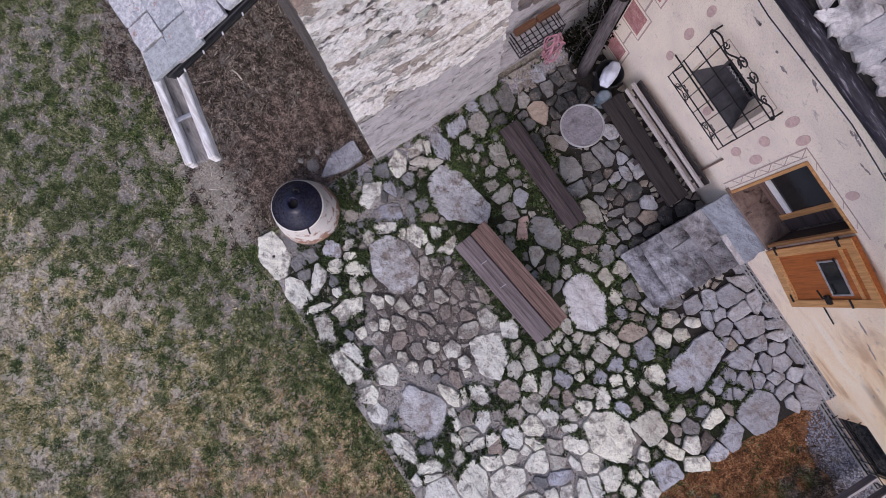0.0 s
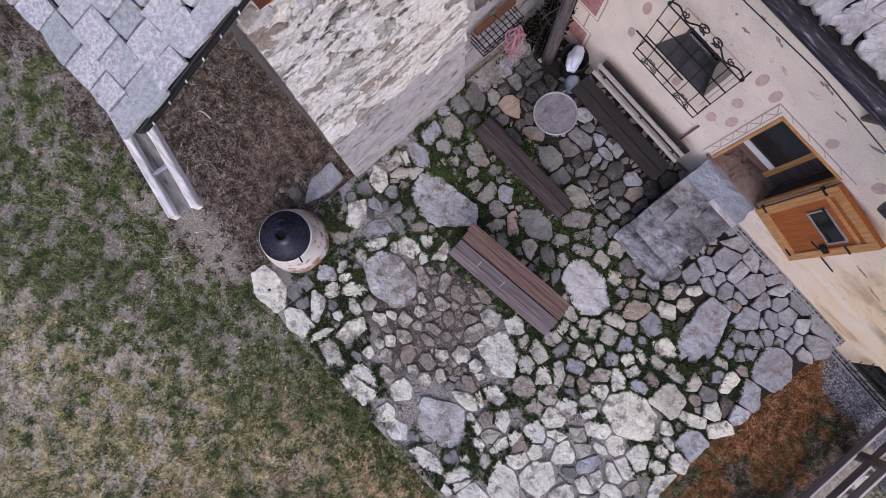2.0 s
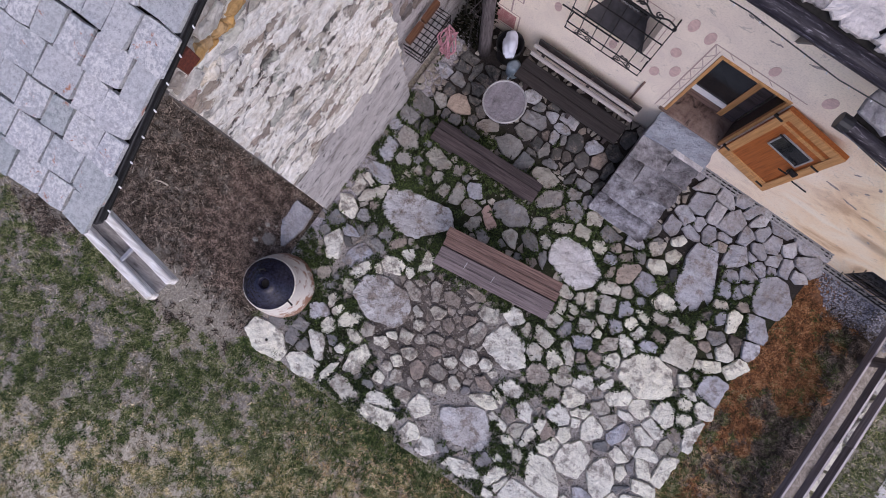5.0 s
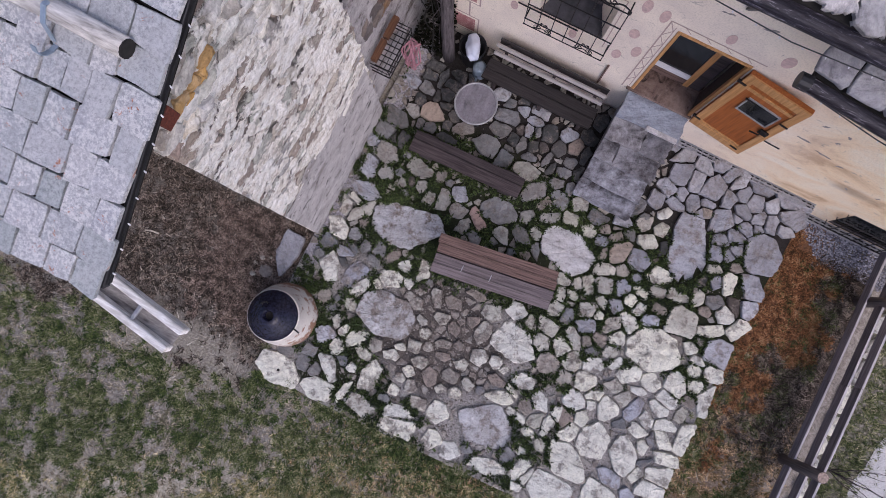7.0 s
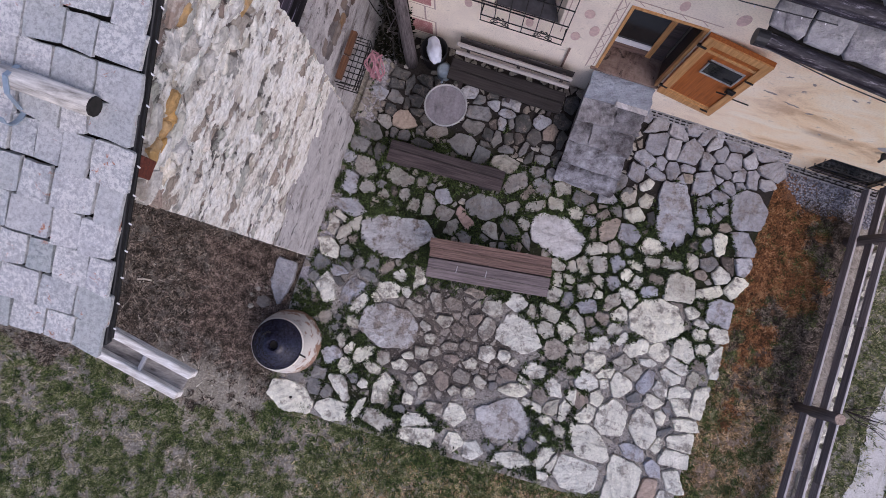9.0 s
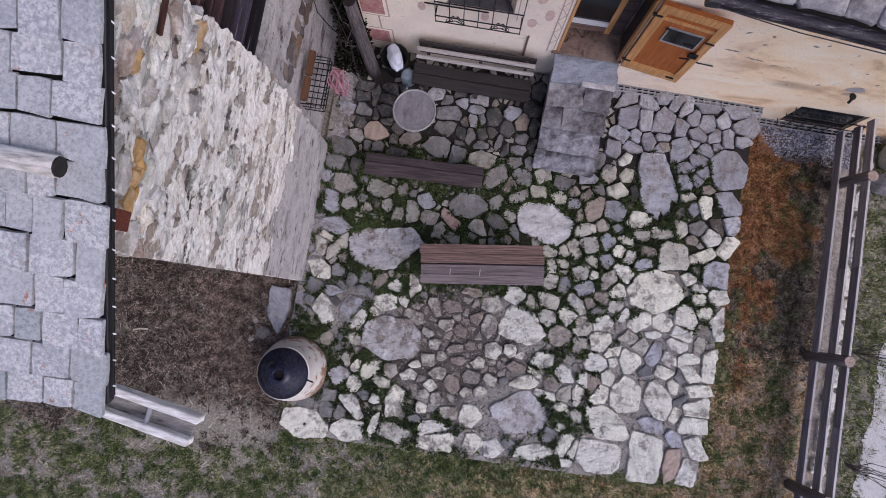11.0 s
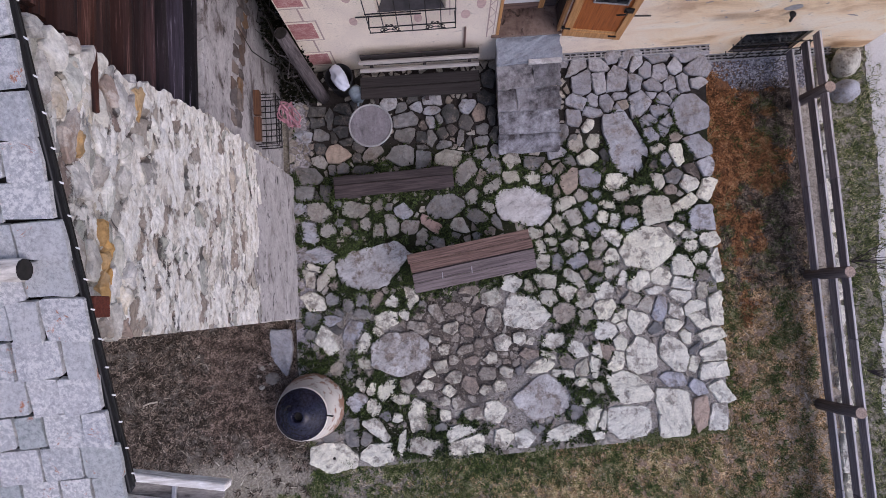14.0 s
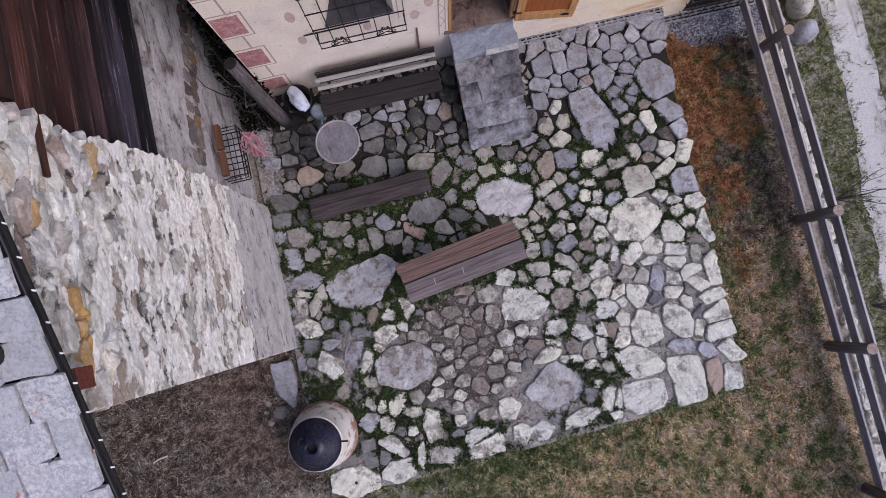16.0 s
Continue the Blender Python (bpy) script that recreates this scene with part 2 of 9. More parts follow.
def f_ground(nt, b):
    v = coords(nt)
    patch = noise_tex(nt, v, 0.9, 7, 0.62, 0.5)
    tuft = noise_tex(nt, v, 8.5, 7, 0.72, 0.2)
    fine = noise_tex(nt, v, 30, 8, 0.82)
    hue = noise_tex(nt, v, 0.35, 4, 0.6)
    bare = ramp(nt, fine, (0.32, (0.18, 0.158, 0.115)), (0.5, (0.48, 0.43, 0.33)), (0.68, (0.76, 0.70, 0.57)))
    green = ramp(nt, fine, (0.34, (0.012, 0.014, 0.007)), (0.52, (0.078, 0.080, 0.034)), (0.68, (0.26, 0.245, 0.12)))
    straw = ramp(nt, fine, (0.34, (0.042, 0.034, 0.020)), (0.52, (0.23, 0.19, 0.105)), (0.68, (0.52, 0.44, 0.27)))
    turf = mix(nt, ramp(nt, hue, (0.42, 0.0), (0.58, 1.0)), green, straw)
    k = mix(nt, 0.72, patch, tuft)
    sep = nt.nodes.new("ShaderNodeSeparateXYZ")
    nt.links.new(v, sep.inputs[0])
    # darker soil in the north-west of the lawn
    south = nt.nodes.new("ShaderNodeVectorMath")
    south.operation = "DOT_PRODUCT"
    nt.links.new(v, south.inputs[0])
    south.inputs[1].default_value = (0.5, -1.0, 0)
    nw_lawn = nt.nodes.new("ShaderNodeMapRange")
    nw_lawn.inputs[1].default_value, nw_lawn.inputs[2].default_value = 3.3, 2.1
    nt.links.new(south.outputs["Value"], nw_lawn.inputs[0])
    dark_soil = ramp(nt, fine, (0.32, (0.062, 0.055, 0.046)), (0.5, (0.215, 0.195, 0.163)), (0.68, (0.50, 0.465, 0.40)))
    turf = mix(nt, nw_lawn.outputs[0], straw, turf)
    lean = mix(nt, nw_lawn.outputs[0], bare, dark_soil)
    col = mix(nt, ramp(nt, k, (0.52, 0.0), (0.59, 0.9)), lean, turf)

    def band(out, lo, hi, soft):
        a = nt.nodes.new("ShaderNodeMapRange")
        a.inputs[1].default_value, a.inputs[2].default_value = lo - soft, lo + soft
        c = nt.nodes.new("ShaderNodeMapRange")
        c.inputs[1].default_value, c.inputs[2].default_value = hi + soft, hi - soft
        nt.links.new(out, a.inputs[0])
        nt.links.new(out, c.inputs[0])
        return mix(nt, 1.0, a.outputs[0], c.outputs[0], "MULTIPLY")

    # trodden pale earth between the yard and the lawn
    pale_far = nt.nodes.new("ShaderNodeVectorMath")
    pale_far.operation = "DISTANCE"
    pale_sq = nt.nodes.new("ShaderNodeMapping")
    pale_sq.inputs["Scale"].default_value = (0.42, 1.0, 0)
    pale_sq.inputs["Rotation"].default_value = (0, 0, radians(10))
    nt.links.new(v, pale_sq.inputs["Vector"])
    nt.links.new(pale_sq.outputs[0], pale_far.inputs[0])
    pale_far.inputs[1].default_value = (-0.98, -2.65, 0)
    pale_near = nt.nodes.new("ShaderNodeMapRange")
    pale_near.inputs[1].default_value, pale_near.inputs[2].default_value = 1.0, 0.2
    nt.links.new(pale_far.outputs["Value"], pale_near.inputs[0])
    pale_k = ramp(nt, mix(nt, 0.5, pale_near.outputs[0], mix(nt, 0.75, patch, tuft)), (0.48, 0.0), (0.64, 0.6))
    # dusty brown lawn towards the fence, dry brown yard beside the barn, rusty needles by the house
    dry_area = mix(nt, 1.0, band(sep.outputs[0], -6.0, -2.3, 0.5), band(sep.outputs[1], -2.2, 0.6, 0.5), "MULTIPLY")
    dry = ramp(nt, fine, (0.33, (0.014, 0.010, 0.008)), (0.52, (0.085, 0.066, 0.051)), (0.68, (0.28, 0.23, 0.18)))
    col = mix(nt, mix(nt, 1.0, dry_area, ramp(nt, mix(nt, 0.5, patch, tuft), (0.42, 0.35), (0.56, 1.0)), "MULTIPLY"), col, dry)
    col = mix(nt, pale_k, col, mix(nt, 0.55, bare, dark_soil))
    warm_area = mix(nt, 1.0, band(sep.outputs[0], 0.3, 5.9, 1.2), band(sep.outputs[1], -9.0, 0.4, 0.9), "MULTIPLY")
    side_area = mix(nt, 1.0, band(sep.outputs[0], 4.0, 5.9, 0.2), band(sep.outputs[1], 0.3, 3.7, 0.8), "MULTIPLY")
    col = mix(nt, mix(nt, 1.0, side_area, ramp(nt, tuft, (0.35, 0.5), (0.6, 1.0)), "MULTIPLY"), col, dry)
    warm = ramp(nt, fine, (0.33, (0.060, 0.040, 0.029)), (0.52, (0.29, 0.20, 0.145)), (0.68, (0.60, 0.46, 0.355)))
    dirt = mix(nt, ramp(nt, tuft, (0.46, 0.0), (0.60, 0.6)), warm, turf)
    col = mix(nt, mix(nt, 1.0, warm_area, 0.85, "MULTIPLY"), col, dirt)
    grit = ramp(nt, fine, (0.33, (0.09, 0.082, 0.062)), (0.52, (0.28, 0.255, 0.205)), (0.68, (0.50, 0.47, 0.41)))
    side = mix(nt, ramp(nt, tuft, (0.44, 0.0), (0.56, 0.9)), grit, green)
    col = mix(nt, band(sep.outputs[0], 6.05, 14.0, 0.12), col, side)
    sand = ramp(nt, fine, (0.33, (0.16, 0.14, 0.115)), (0.52, (0.38, 0.34, 0.29)), (0.68, (0.56, 0.52, 0.46)))
    col = mix(nt, mix(nt, 1.0, band(sep.outputs[0], 5.82, 6.14, 0.04), ramp(nt, tuft, (0.42, 0.95), (0.62, 0.5)), "MULTIPLY"), col, sand)
    far = nt.nodes.new("ShaderNodeVectorMath")
    far.operation = "DISTANCE"
    sq = nt.nodes.new("ShaderNodeMapping")
    sq.inputs["Scale"].default_value = (1.6, 0.55, 0)
    nt.links.new(v, sq.inputs["Vector"])
    nt.links.new(sq.outputs[0], far.inputs[0])
    far.inputs[1].default_value = (4.5 * 1.6, 2.7 * 0.55, 0)
    near = nt.nodes.new("ShaderNodeMapRange")
    near.inputs[1].default_value, near.inputs[2].default_value = 2.0, 0.5
    nt.links.new(far.outputs["Value"], near.inputs[0])
    rust = ramp(nt, fine, (0.33, (0.040, 0.017, 0.008)), (0.52, (0.21, 0.092, 0.036)), (0.68, (0.48, 0.25, 0.11)))
    rust_k = ramp(nt, mix(nt, 0.62, near.outputs[0], mix(nt, 0.5, patch, tuft)), (0.48, 0.0), (0.68, 0.85))
    col = mix(nt, rust_k, col, rust)
    base(nt, b, col)
    bump(nt, b, mix(nt, 0.5, fine, tuft), 0.8, 0.03)


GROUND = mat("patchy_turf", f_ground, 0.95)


def m_blade(*cols):
    """Grass: tone by clump and by blade, from dry to green."""
    def f(nt, b):
        v = coords(nt)
        patch = noise_tex(nt, v, 6.5, 6, 0.70, 0.2)
        k = mix(nt, 0.30, patch, chance(nt, True))
        base(nt, b, ramp(nt, k, *zip((0.30, 0.39, 0.46, 0.53, 0.64), cols)))
    return f


# near black without sheen: shade of the deep gap put into the colour
def f_gap_shade(nt, b):
    b.inputs["Specular IOR Level"].default_value = 0.05
    base(nt, b, ramp(nt, chance(nt, True), (0.0, (0.004, 0.005, 0.003)), (0.8, (0.012, 0.013, 0.008)), (1.0, (0.05, 0.042, 0.034))))


BLADE = mat("grass_blade", m_blade((0.494, 0.463, 0.319), (0.318, 0.313, 0.167), (0.168, 0.186, 0.068), (0.092, 0.118, 0.034), (0.035, 0.050, 0.014)), 0.8)
RUST_BLADE = mat("rusty_grass", m_blade((0.62, 0.40, 0.21), (0.46, 0.22, 0.092), (0.33, 0.145, 0.055), (0.17, 0.075, 0.03), (0.055, 0.032, 0.014)), 0.85)
DRY_BLADE = mat("dry_brown_grass", m_blade((0.420, 0.345, 0.270), (0.290, 0.235, 0.185), (0.125, 0.093, 0.070), (0.058, 0.044, 0.032), (0.024, 0.019, 0.012)), 0.85)
PARCHED_BLADE = mat("parched_grass", m_blade((0.851, 0.622, 0.367), (0.597, 0.410, 0.225), (0.384, 0.249, 0.127), (0.213, 0.143, 0.061), (0.086, 0.069, 0.024)), 0.85)
GREEN_BLADE = mat("lush_grass", m_blade((0.30, 0.30, 0.13), (0.16, 0.19, 0.055), (0.085, 0.125, 0.03), (0.04, 0.07, 0.016), (0.018, 0.034, 0.008)), 0.8)
VERGE_BLADE = mat("verge_grass", m_blade((0.62, 0.56, 0.40), (0.38, 0.36, 0.19), (0.20, 0.22, 0.085), (0.11, 0.14, 0.045), (0.045, 0.062, 0.02)), 0.85)


YELLOW_BLADE = mat("yellow_grass", m_blade((0.929, 0.807, 0.515), (0.734, 0.610, 0.359), (0.540, 0.436, 0.230), (0.367, 0.305, 0.129), (0.173, 0.169, 0.046)), 0.8)
DUN_BLADE = mat("dun_grass", m_blade((0.50, 0.40, 0.33), (0.34, 0.255, 0.205), (0.22, 0.16, 0.125), (0.12, 0.088, 0.066), (0.05, 0.037, 0.028)), 0.85)
THATCH = mat("dead_straw", m_blade((0.605, 0.525, 0.387), (0.454, 0.389, 0.279), (0.313, 0.268, 0.184), (0.194, 0.163, 0.108), (0.097, 0.082, 0.050)), 0.85)
STRAW = mat("pale_straw", m_blade((0.62, 0.58, 0.49), (0.54, 0.49, 0.40), (0.48, 0.42, 0.33), (0.40, 0.35, 0.27), (0.33, 0.29, 0.22)), 0.8)
GAP_SHADE = mat("gap_shade_black", f_gap_shade, 1.0)


def f_weed(nt, b):
    base(nt, b, ramp(nt, mix(nt, 0.5, chance(nt, True), noise_tex(nt, coords(nt), 1.5, 4)), (0.30, (0.011, 0.016, 0.007)), (0.52, (0.038, 0.055, 0.018)), (0.75, (0.115, 0.16, 0.046))))


WEED = mat("weed_leaf", f_weed, 0.8)


def f_facade(nt, b):
    v = coords(nt)
    cl = noise_tex(nt, v, 1.1, 7, 0.6, 0.4)
    fine = noise_tex(nt, v, 45, 6, 0.7)
    c = mix(nt, ramp(nt, cl, (0.4, 0.0), (0.68, 1.0)), (0.91, 0.81, 0.685), (0.75, 0.66, 0.58))
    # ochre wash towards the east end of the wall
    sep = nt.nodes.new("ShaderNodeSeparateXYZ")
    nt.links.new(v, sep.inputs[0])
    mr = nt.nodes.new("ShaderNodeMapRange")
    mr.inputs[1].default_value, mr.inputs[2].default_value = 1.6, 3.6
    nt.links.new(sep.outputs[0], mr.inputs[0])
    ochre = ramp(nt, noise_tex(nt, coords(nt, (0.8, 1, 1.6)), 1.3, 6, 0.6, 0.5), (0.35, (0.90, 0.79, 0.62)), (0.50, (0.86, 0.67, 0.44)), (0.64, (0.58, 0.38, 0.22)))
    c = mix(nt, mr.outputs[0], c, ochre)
    spots = ramp(nt, noise_tex(nt, coords(nt, (2.2, 2.0, 3.0)), 3.2, 8, 0.72, 0.8), (0.60, 0.0), (0.68, 0.7))
    c = mix(nt, spots, c, (0.34, 0.31, 0.28))
    # brown damp mark beside the tap
    spot = nt.nodes.new("ShaderNodeVectorMath")
    spot.operation = "DISTANCE"
    nt.links.new(coords(nt, (1.7, 0, 5.0)), spot.inputs[0])
    spot.inputs[1].default_value = (4.2 * 1.7, 0, 0.98 * 5.0)
    edge = nt.nodes.new("ShaderNodeMapRange")
    edge.inputs[1].default_value, edge.inputs[2].default_value = 1.3, 0.2
    nt.links.new(spot.outputs["Value"], edge.inputs[0])
    mark = ramp(nt, mix(nt, 0.5, edge.outputs[0], cl), (0.48, 0.0), (0.75, 0.75))
    c = mix(nt, mark, c, (0.40, 0.29, 0.20))
    base(nt, b, mix(nt, 0.7, c, ramp(nt, fine, (0.3, 0.66), (0.5, 1.0), (0.7, 1.10)), "MULTIPLY"))
    bump(nt, b, mix(nt, 0.5, fine, cl), 0.35, 0.01)


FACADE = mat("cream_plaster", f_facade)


def f_lime(nt, b):
    # thick lime, lumpy and a little soiled
    v = coords(nt, (1, 0.9, 1.7))
    st = noise_tex(nt, v, 5.0, 8, 0.70, 0.5)
    fine = noise_tex(nt, v, 24, 8, 0.78, 0.3)
    col = ramp(nt, st, (0.34, (0.52, 0.47, 0.41)), (0.44, (0.85, 0.82, 0.75)), (0.56, (0.96, 0.945, 0.90)))
    base(nt, b, mix(nt, 0.9, col, ramp(nt, fine, (0.30, 0.55), (0.46, 1.0), (0.68, 1.08)), "MULTIPLY"))
    bump(nt, b, mix(nt, 0.6, st, fine), 1.0, 0.05)


def f_wall_skin(nt, b):
    """Rubble stones in courses, a tone for each, split along their beds, with thick lime over and between them."""
    def laid(name):
        n = nt.nodes.new("ShaderNodeAttribute")
        n.attribute_name = name
        return n.outputs["Fac"]

    def total(p, q, scale):
        n = nt.nodes.new("ShaderNodeMath")
        n.operation = "MULTIPLY_ADD"
        n.inputs[1].default_value = scale
        nt.links.new(q, n.inputs[0])
        nt.links.new(p, n.inputs[2])
        return n.outputs[0]

    v = coords(nt, (1, 0.85, 2.2))
    bed = noise_tex(nt, v, 7, 8, 0.7, 0.3)
    fine = noise_tex(nt, v, 24, 8, 0.78, 0.2)
    grain = noise_tex(nt, coords(nt), 60, 6, 0.75)
    stone = ramp(nt, laid("tone"), (0.05, (0.53, 0.535, 0.46)), (0.20, (0.42, 0.405, 0.385)), (0.34, (0.64, 0.585, 0.48)), (0.46, (0.35, 0.275, 0.225)), (0.58, (0.56, 0.555, 0.49)), (0.74, (0.52, 0.465, 0.39)), (0.90, (0.29, 0.22, 0.185)), (1.0, (0.63, 0.605, 0.52)))
    stone = mix(nt, 0.9, stone, ramp(nt, bed, (0.30, 0.55), (0.48, 1.0), (0.68, 1.2)), "MULTIPLY")
    stone = mix(nt, ramp(nt, laid("joint"), (0.05, 0.85), (0.45, 0.0)), stone, (0.06, 0.05, 0.045))
    st = noise_tex(nt, coords(nt, (1, 0.9, 1.7)), 5.0, 8, 0.70, 0.5)
    lime = ramp(nt, st, (0.34, (0.54, 0.485, 0.41)), (0.44, (0.87, 0.83, 0.74)), (0.56, (0.97, 0.95, 0.89)))
    edge = total(total(laid("lime"), bed, 0.9), fine, 0.7)
    k = ramp(nt, edge, (0.79, 0.0), (0.90, 1.0))
    col = mix(nt, k, stone, lime)
    base(nt, b, mix(nt, 0.9, col, ramp(nt, mix(nt, 0.5, fine, grain), (0.34, 0.52), (0.48, 1.0), (0.66, 1.12)), "MULTIPLY"))
    bump(nt, b, total(mix(nt, 0.5, fine, bed), k, 0.25), 1.0, 0.05)


WALL_SKIN = mat("lime_smeared_rubble_courses", f_wall_skin)
LIME = mat("lime_smeared_rubble", f_lime)


def m_foot(low, middle, high, pit):
    def f(nt, b):
        v = coords(nt, (1, 0.85, 1.3))
        st = noise_tex(nt, v, 2.8, 8, 0.72, 0.6)
        fine = noise_tex(nt, v, 23, 8, 0.8, 0.2)
        col = ramp(nt, st, (0.36, low), (0.44, middle), (0.60, high))
        pits = ramp(nt, noise_tex(nt, coords(nt, (1, 0.8, 1.6)), 6, 7, 0.72, 0.8), (pit, 0.15), (pit + 0.07, 1.0))
        col = mix(nt, 0.9, col, pits, "MULTIPLY")
        base(nt, b, mix(nt, 0.9, col, ramp(nt, fine, (0.32, 0.6), (0.5, 1.0), (0.7, 1.15)), "MULTIPLY"))
        bump(nt, b, mix(nt, 0.5, st, fine), 0.9, 0.03)
    return f


# worn render, toned down for light falling off towards the ground
FOOT = mat("lime_render_worn_shaded", m_foot((0.290, 0.260, 0.246), (0.440, 0.418, 0.409), (0.581, 0.559, 0.546), 0.365))
THRESHOLD = mat("worn_brown_threshold", m_foot((0.07, 0.045, 0.036), (0.17, 0.115, 0.092), (0.27, 0.20, 0.165), 0.37))
DARK_WALL = mat("dark_barn_wall", m_foot((0.045, 0.038, 0.034), (0.11, 0.095, 0.085), (0.20, 0.175, 0.155), 0.36))
# patched render, with the shadow at this end of the wall in its tones
BAY = mat("patched_bay_render_shaded", m_foot((0.133, 0.109, 0.098), (0.351, 0.332, 0.332), (0.546, 0.527, 0.523), 0.355))
RUBBLE = mat("rubble_stone", m_stone(False, (0.66, 0.64, 0.55), (0.48, 0.49, 0.43), (0.72, 0.69, 0.60), (0.38, 0.31, 0.25), (0.60, 0.59, 0.52), (0.52, 0.52, 0.46), (0.28, 0.20, 0.16), (0.58, 0.54, 0.47), stain=(0.93, 0.90, 0.83), amount=1.0, cover=0.48))
RUBBLE_REST = mat("rubble_stone_small", m_stone(True, (0.66, 0.64, 0.55), (0.48, 0.49, 0.43), (0.72, 0.69, 0.60), (0.38, 0.31, 0.25), (0.60, 0.59, 0.52), (0.52, 0.52, 0.46), (0.28, 0.20, 0.16), (0.58, 0.54, 0.47), stain=(0.93, 0.90, 0.83), amount=1.0, cover=0.48))
EAVE_STONE = mat("eave_block", m_stone(False, (0.66, 0.63, 0.55), (0.38, 0.37, 0.36), (0.70, 0.66, 0.55), (0.27, 0.26, 0.265), (0.60, 0.49, 0.33), (0.50, 0.51, 0.46), (0.36, 0.28, 0.23), stain=(0.95, 0.93, 0.87), amount=1.0, cover=0.50))
BAND_STONE = mat("brown_band_stone", m_stone(False, (0.115, 0.080, 0.062), (0.15, 0.135, 0.13), (0.062, 0.047, 0.042), (0.19, 0.175, 0.17), (0.19, 0.115, 0.06), stain=(0.30, 0.28, 0.27), amount=0.5, cover=0.54))
CANOPY_SLAB = mat("canopy_slab", m_stone(False, (0.24, 0.23, 0.25), (0.36, 0.35, 0.36), (0.18, 0.175, 0.19), (0.30, 0.28, 0.28), stain=(0.62, 0.60, 0.58), amount=0.9, cover=0.50))
ROOF_SLAB = mat("roof_slab", m_stone(False, (0.60, 0.56, 0.53), (0.42, 0.40, 0.385), (0.68, 0.645, 0.60), (0.50, 0.46, 0.44), stain=(0.10, 0.088, 0.085), amount=1.0, grain=0.7, cover=0.52))
ROOF_SLAB_REST = mat("roof_slab_far", m_stone(True, (0.60, 0.56, 0.53), (0.42, 0.40, 0.385), (0.68, 0.645, 0.60), (0.50, 0.46, 0.44), stain=(0.10, 0.088, 0.085), amount=1.0, grain=0.7, cover=0.52))
OCHRE_STONE = mat("ochre_stone", m_stone(False, (0.50, 0.30, 0.10), (0.44, 0.28, 0.12), stain=(0.58, 0.47, 0.32), amount=0.7))


def m_wood(a, c, crack, stretch=(1, 14, 14), scale=3.0, turn=(0, 0, 0), pieces=False):
    """Weathered timber with its grain along the axis that is stretched least."""
    def f(nt, b):
        tc = nt.nodes.new("ShaderNodeTexCoord")
        shift = nt.nodes.new("ShaderNodeMath")
        shift.operation = "MULTIPLY"
        shift.inputs[1].default_value = 37.0
        nt.links.new(chance(nt), shift.inputs[0])
        add = nt.nodes.new("ShaderNodeVectorMath")
        nt.links.new(tc.outputs["Object"], add.inputs[0])
        nt.links.new(shift.outputs[0], add.inputs[1])
        mp = nt.nodes.new("ShaderNodeMapping")
        mp.inputs["Scale"].default_value = stretch
        nt.links.new(add.outputs[0], mp.inputs["Vector"])
        v = mp.outputs[0]
        g = noise_tex(nt, v, scale, 8, 0.65, 0.3)
        g2 = noise_tex(nt, v, scale * 4, 5, 0.7)
        col = ramp(nt, g, (0.32, a), (0.62, c))
        if pieces:
            col = mix(nt, 0.8, col, ramp(nt, chance(nt), (0.0, 0.6), (1.0, 1.35)), "MULTIPLY")
        col = mix(nt, ramp(nt, g2, (0.27, 0.6), (0.34, 0.0)), col, crack)
        base(nt, b, col)
        bump(nt, b, mix(nt, 0.5, g, g2), 0.5, 0.008)
    return f


X_WOOD, Y_WOOD, Z_WOOD = (0.7, 16, 16), (16, 0.7, 16), (16, 16, 0.7)
BENCH_WOOD = mat("weathered_brown_board", m_wood((0.045, 0.027, 0.022), (0.20, 0.130, 0.108), (0.01, 0.007, 0.006), X_WOOD, pieces=True), 0.8)
GREYED_BOARD = mat("greyed_board", m_wood((0.07, 0.056, 0.055), (0.20, 0.165, 0.165), (0.02, 0.016, 0.016), X_WOOD, pieces=True), 0.8)
DARK_WOOD = mat("dark_stained_board", m_wood((0.016, 0.012, 0.012), (0.085, 0.066, 0.067), (0.006, 0.005, 0.005), X_WOOD, pieces=True), 0.75)
BENCH_DARK = mat("near_black_board", m_wood((0.011, 0.009, 0.009), (0.040, 0.034, 0.034), (0.004, 0.004, 0.004), X_WOOD, pieces=True), 0.6)
PALE_SLAT = mat("pale_grey_slat", m_wood((0.30, 0.275, 0.265), (0.47, 0.435, 0.41), (0.097, 0.090, 0.081), X_WOOD), 0.8)


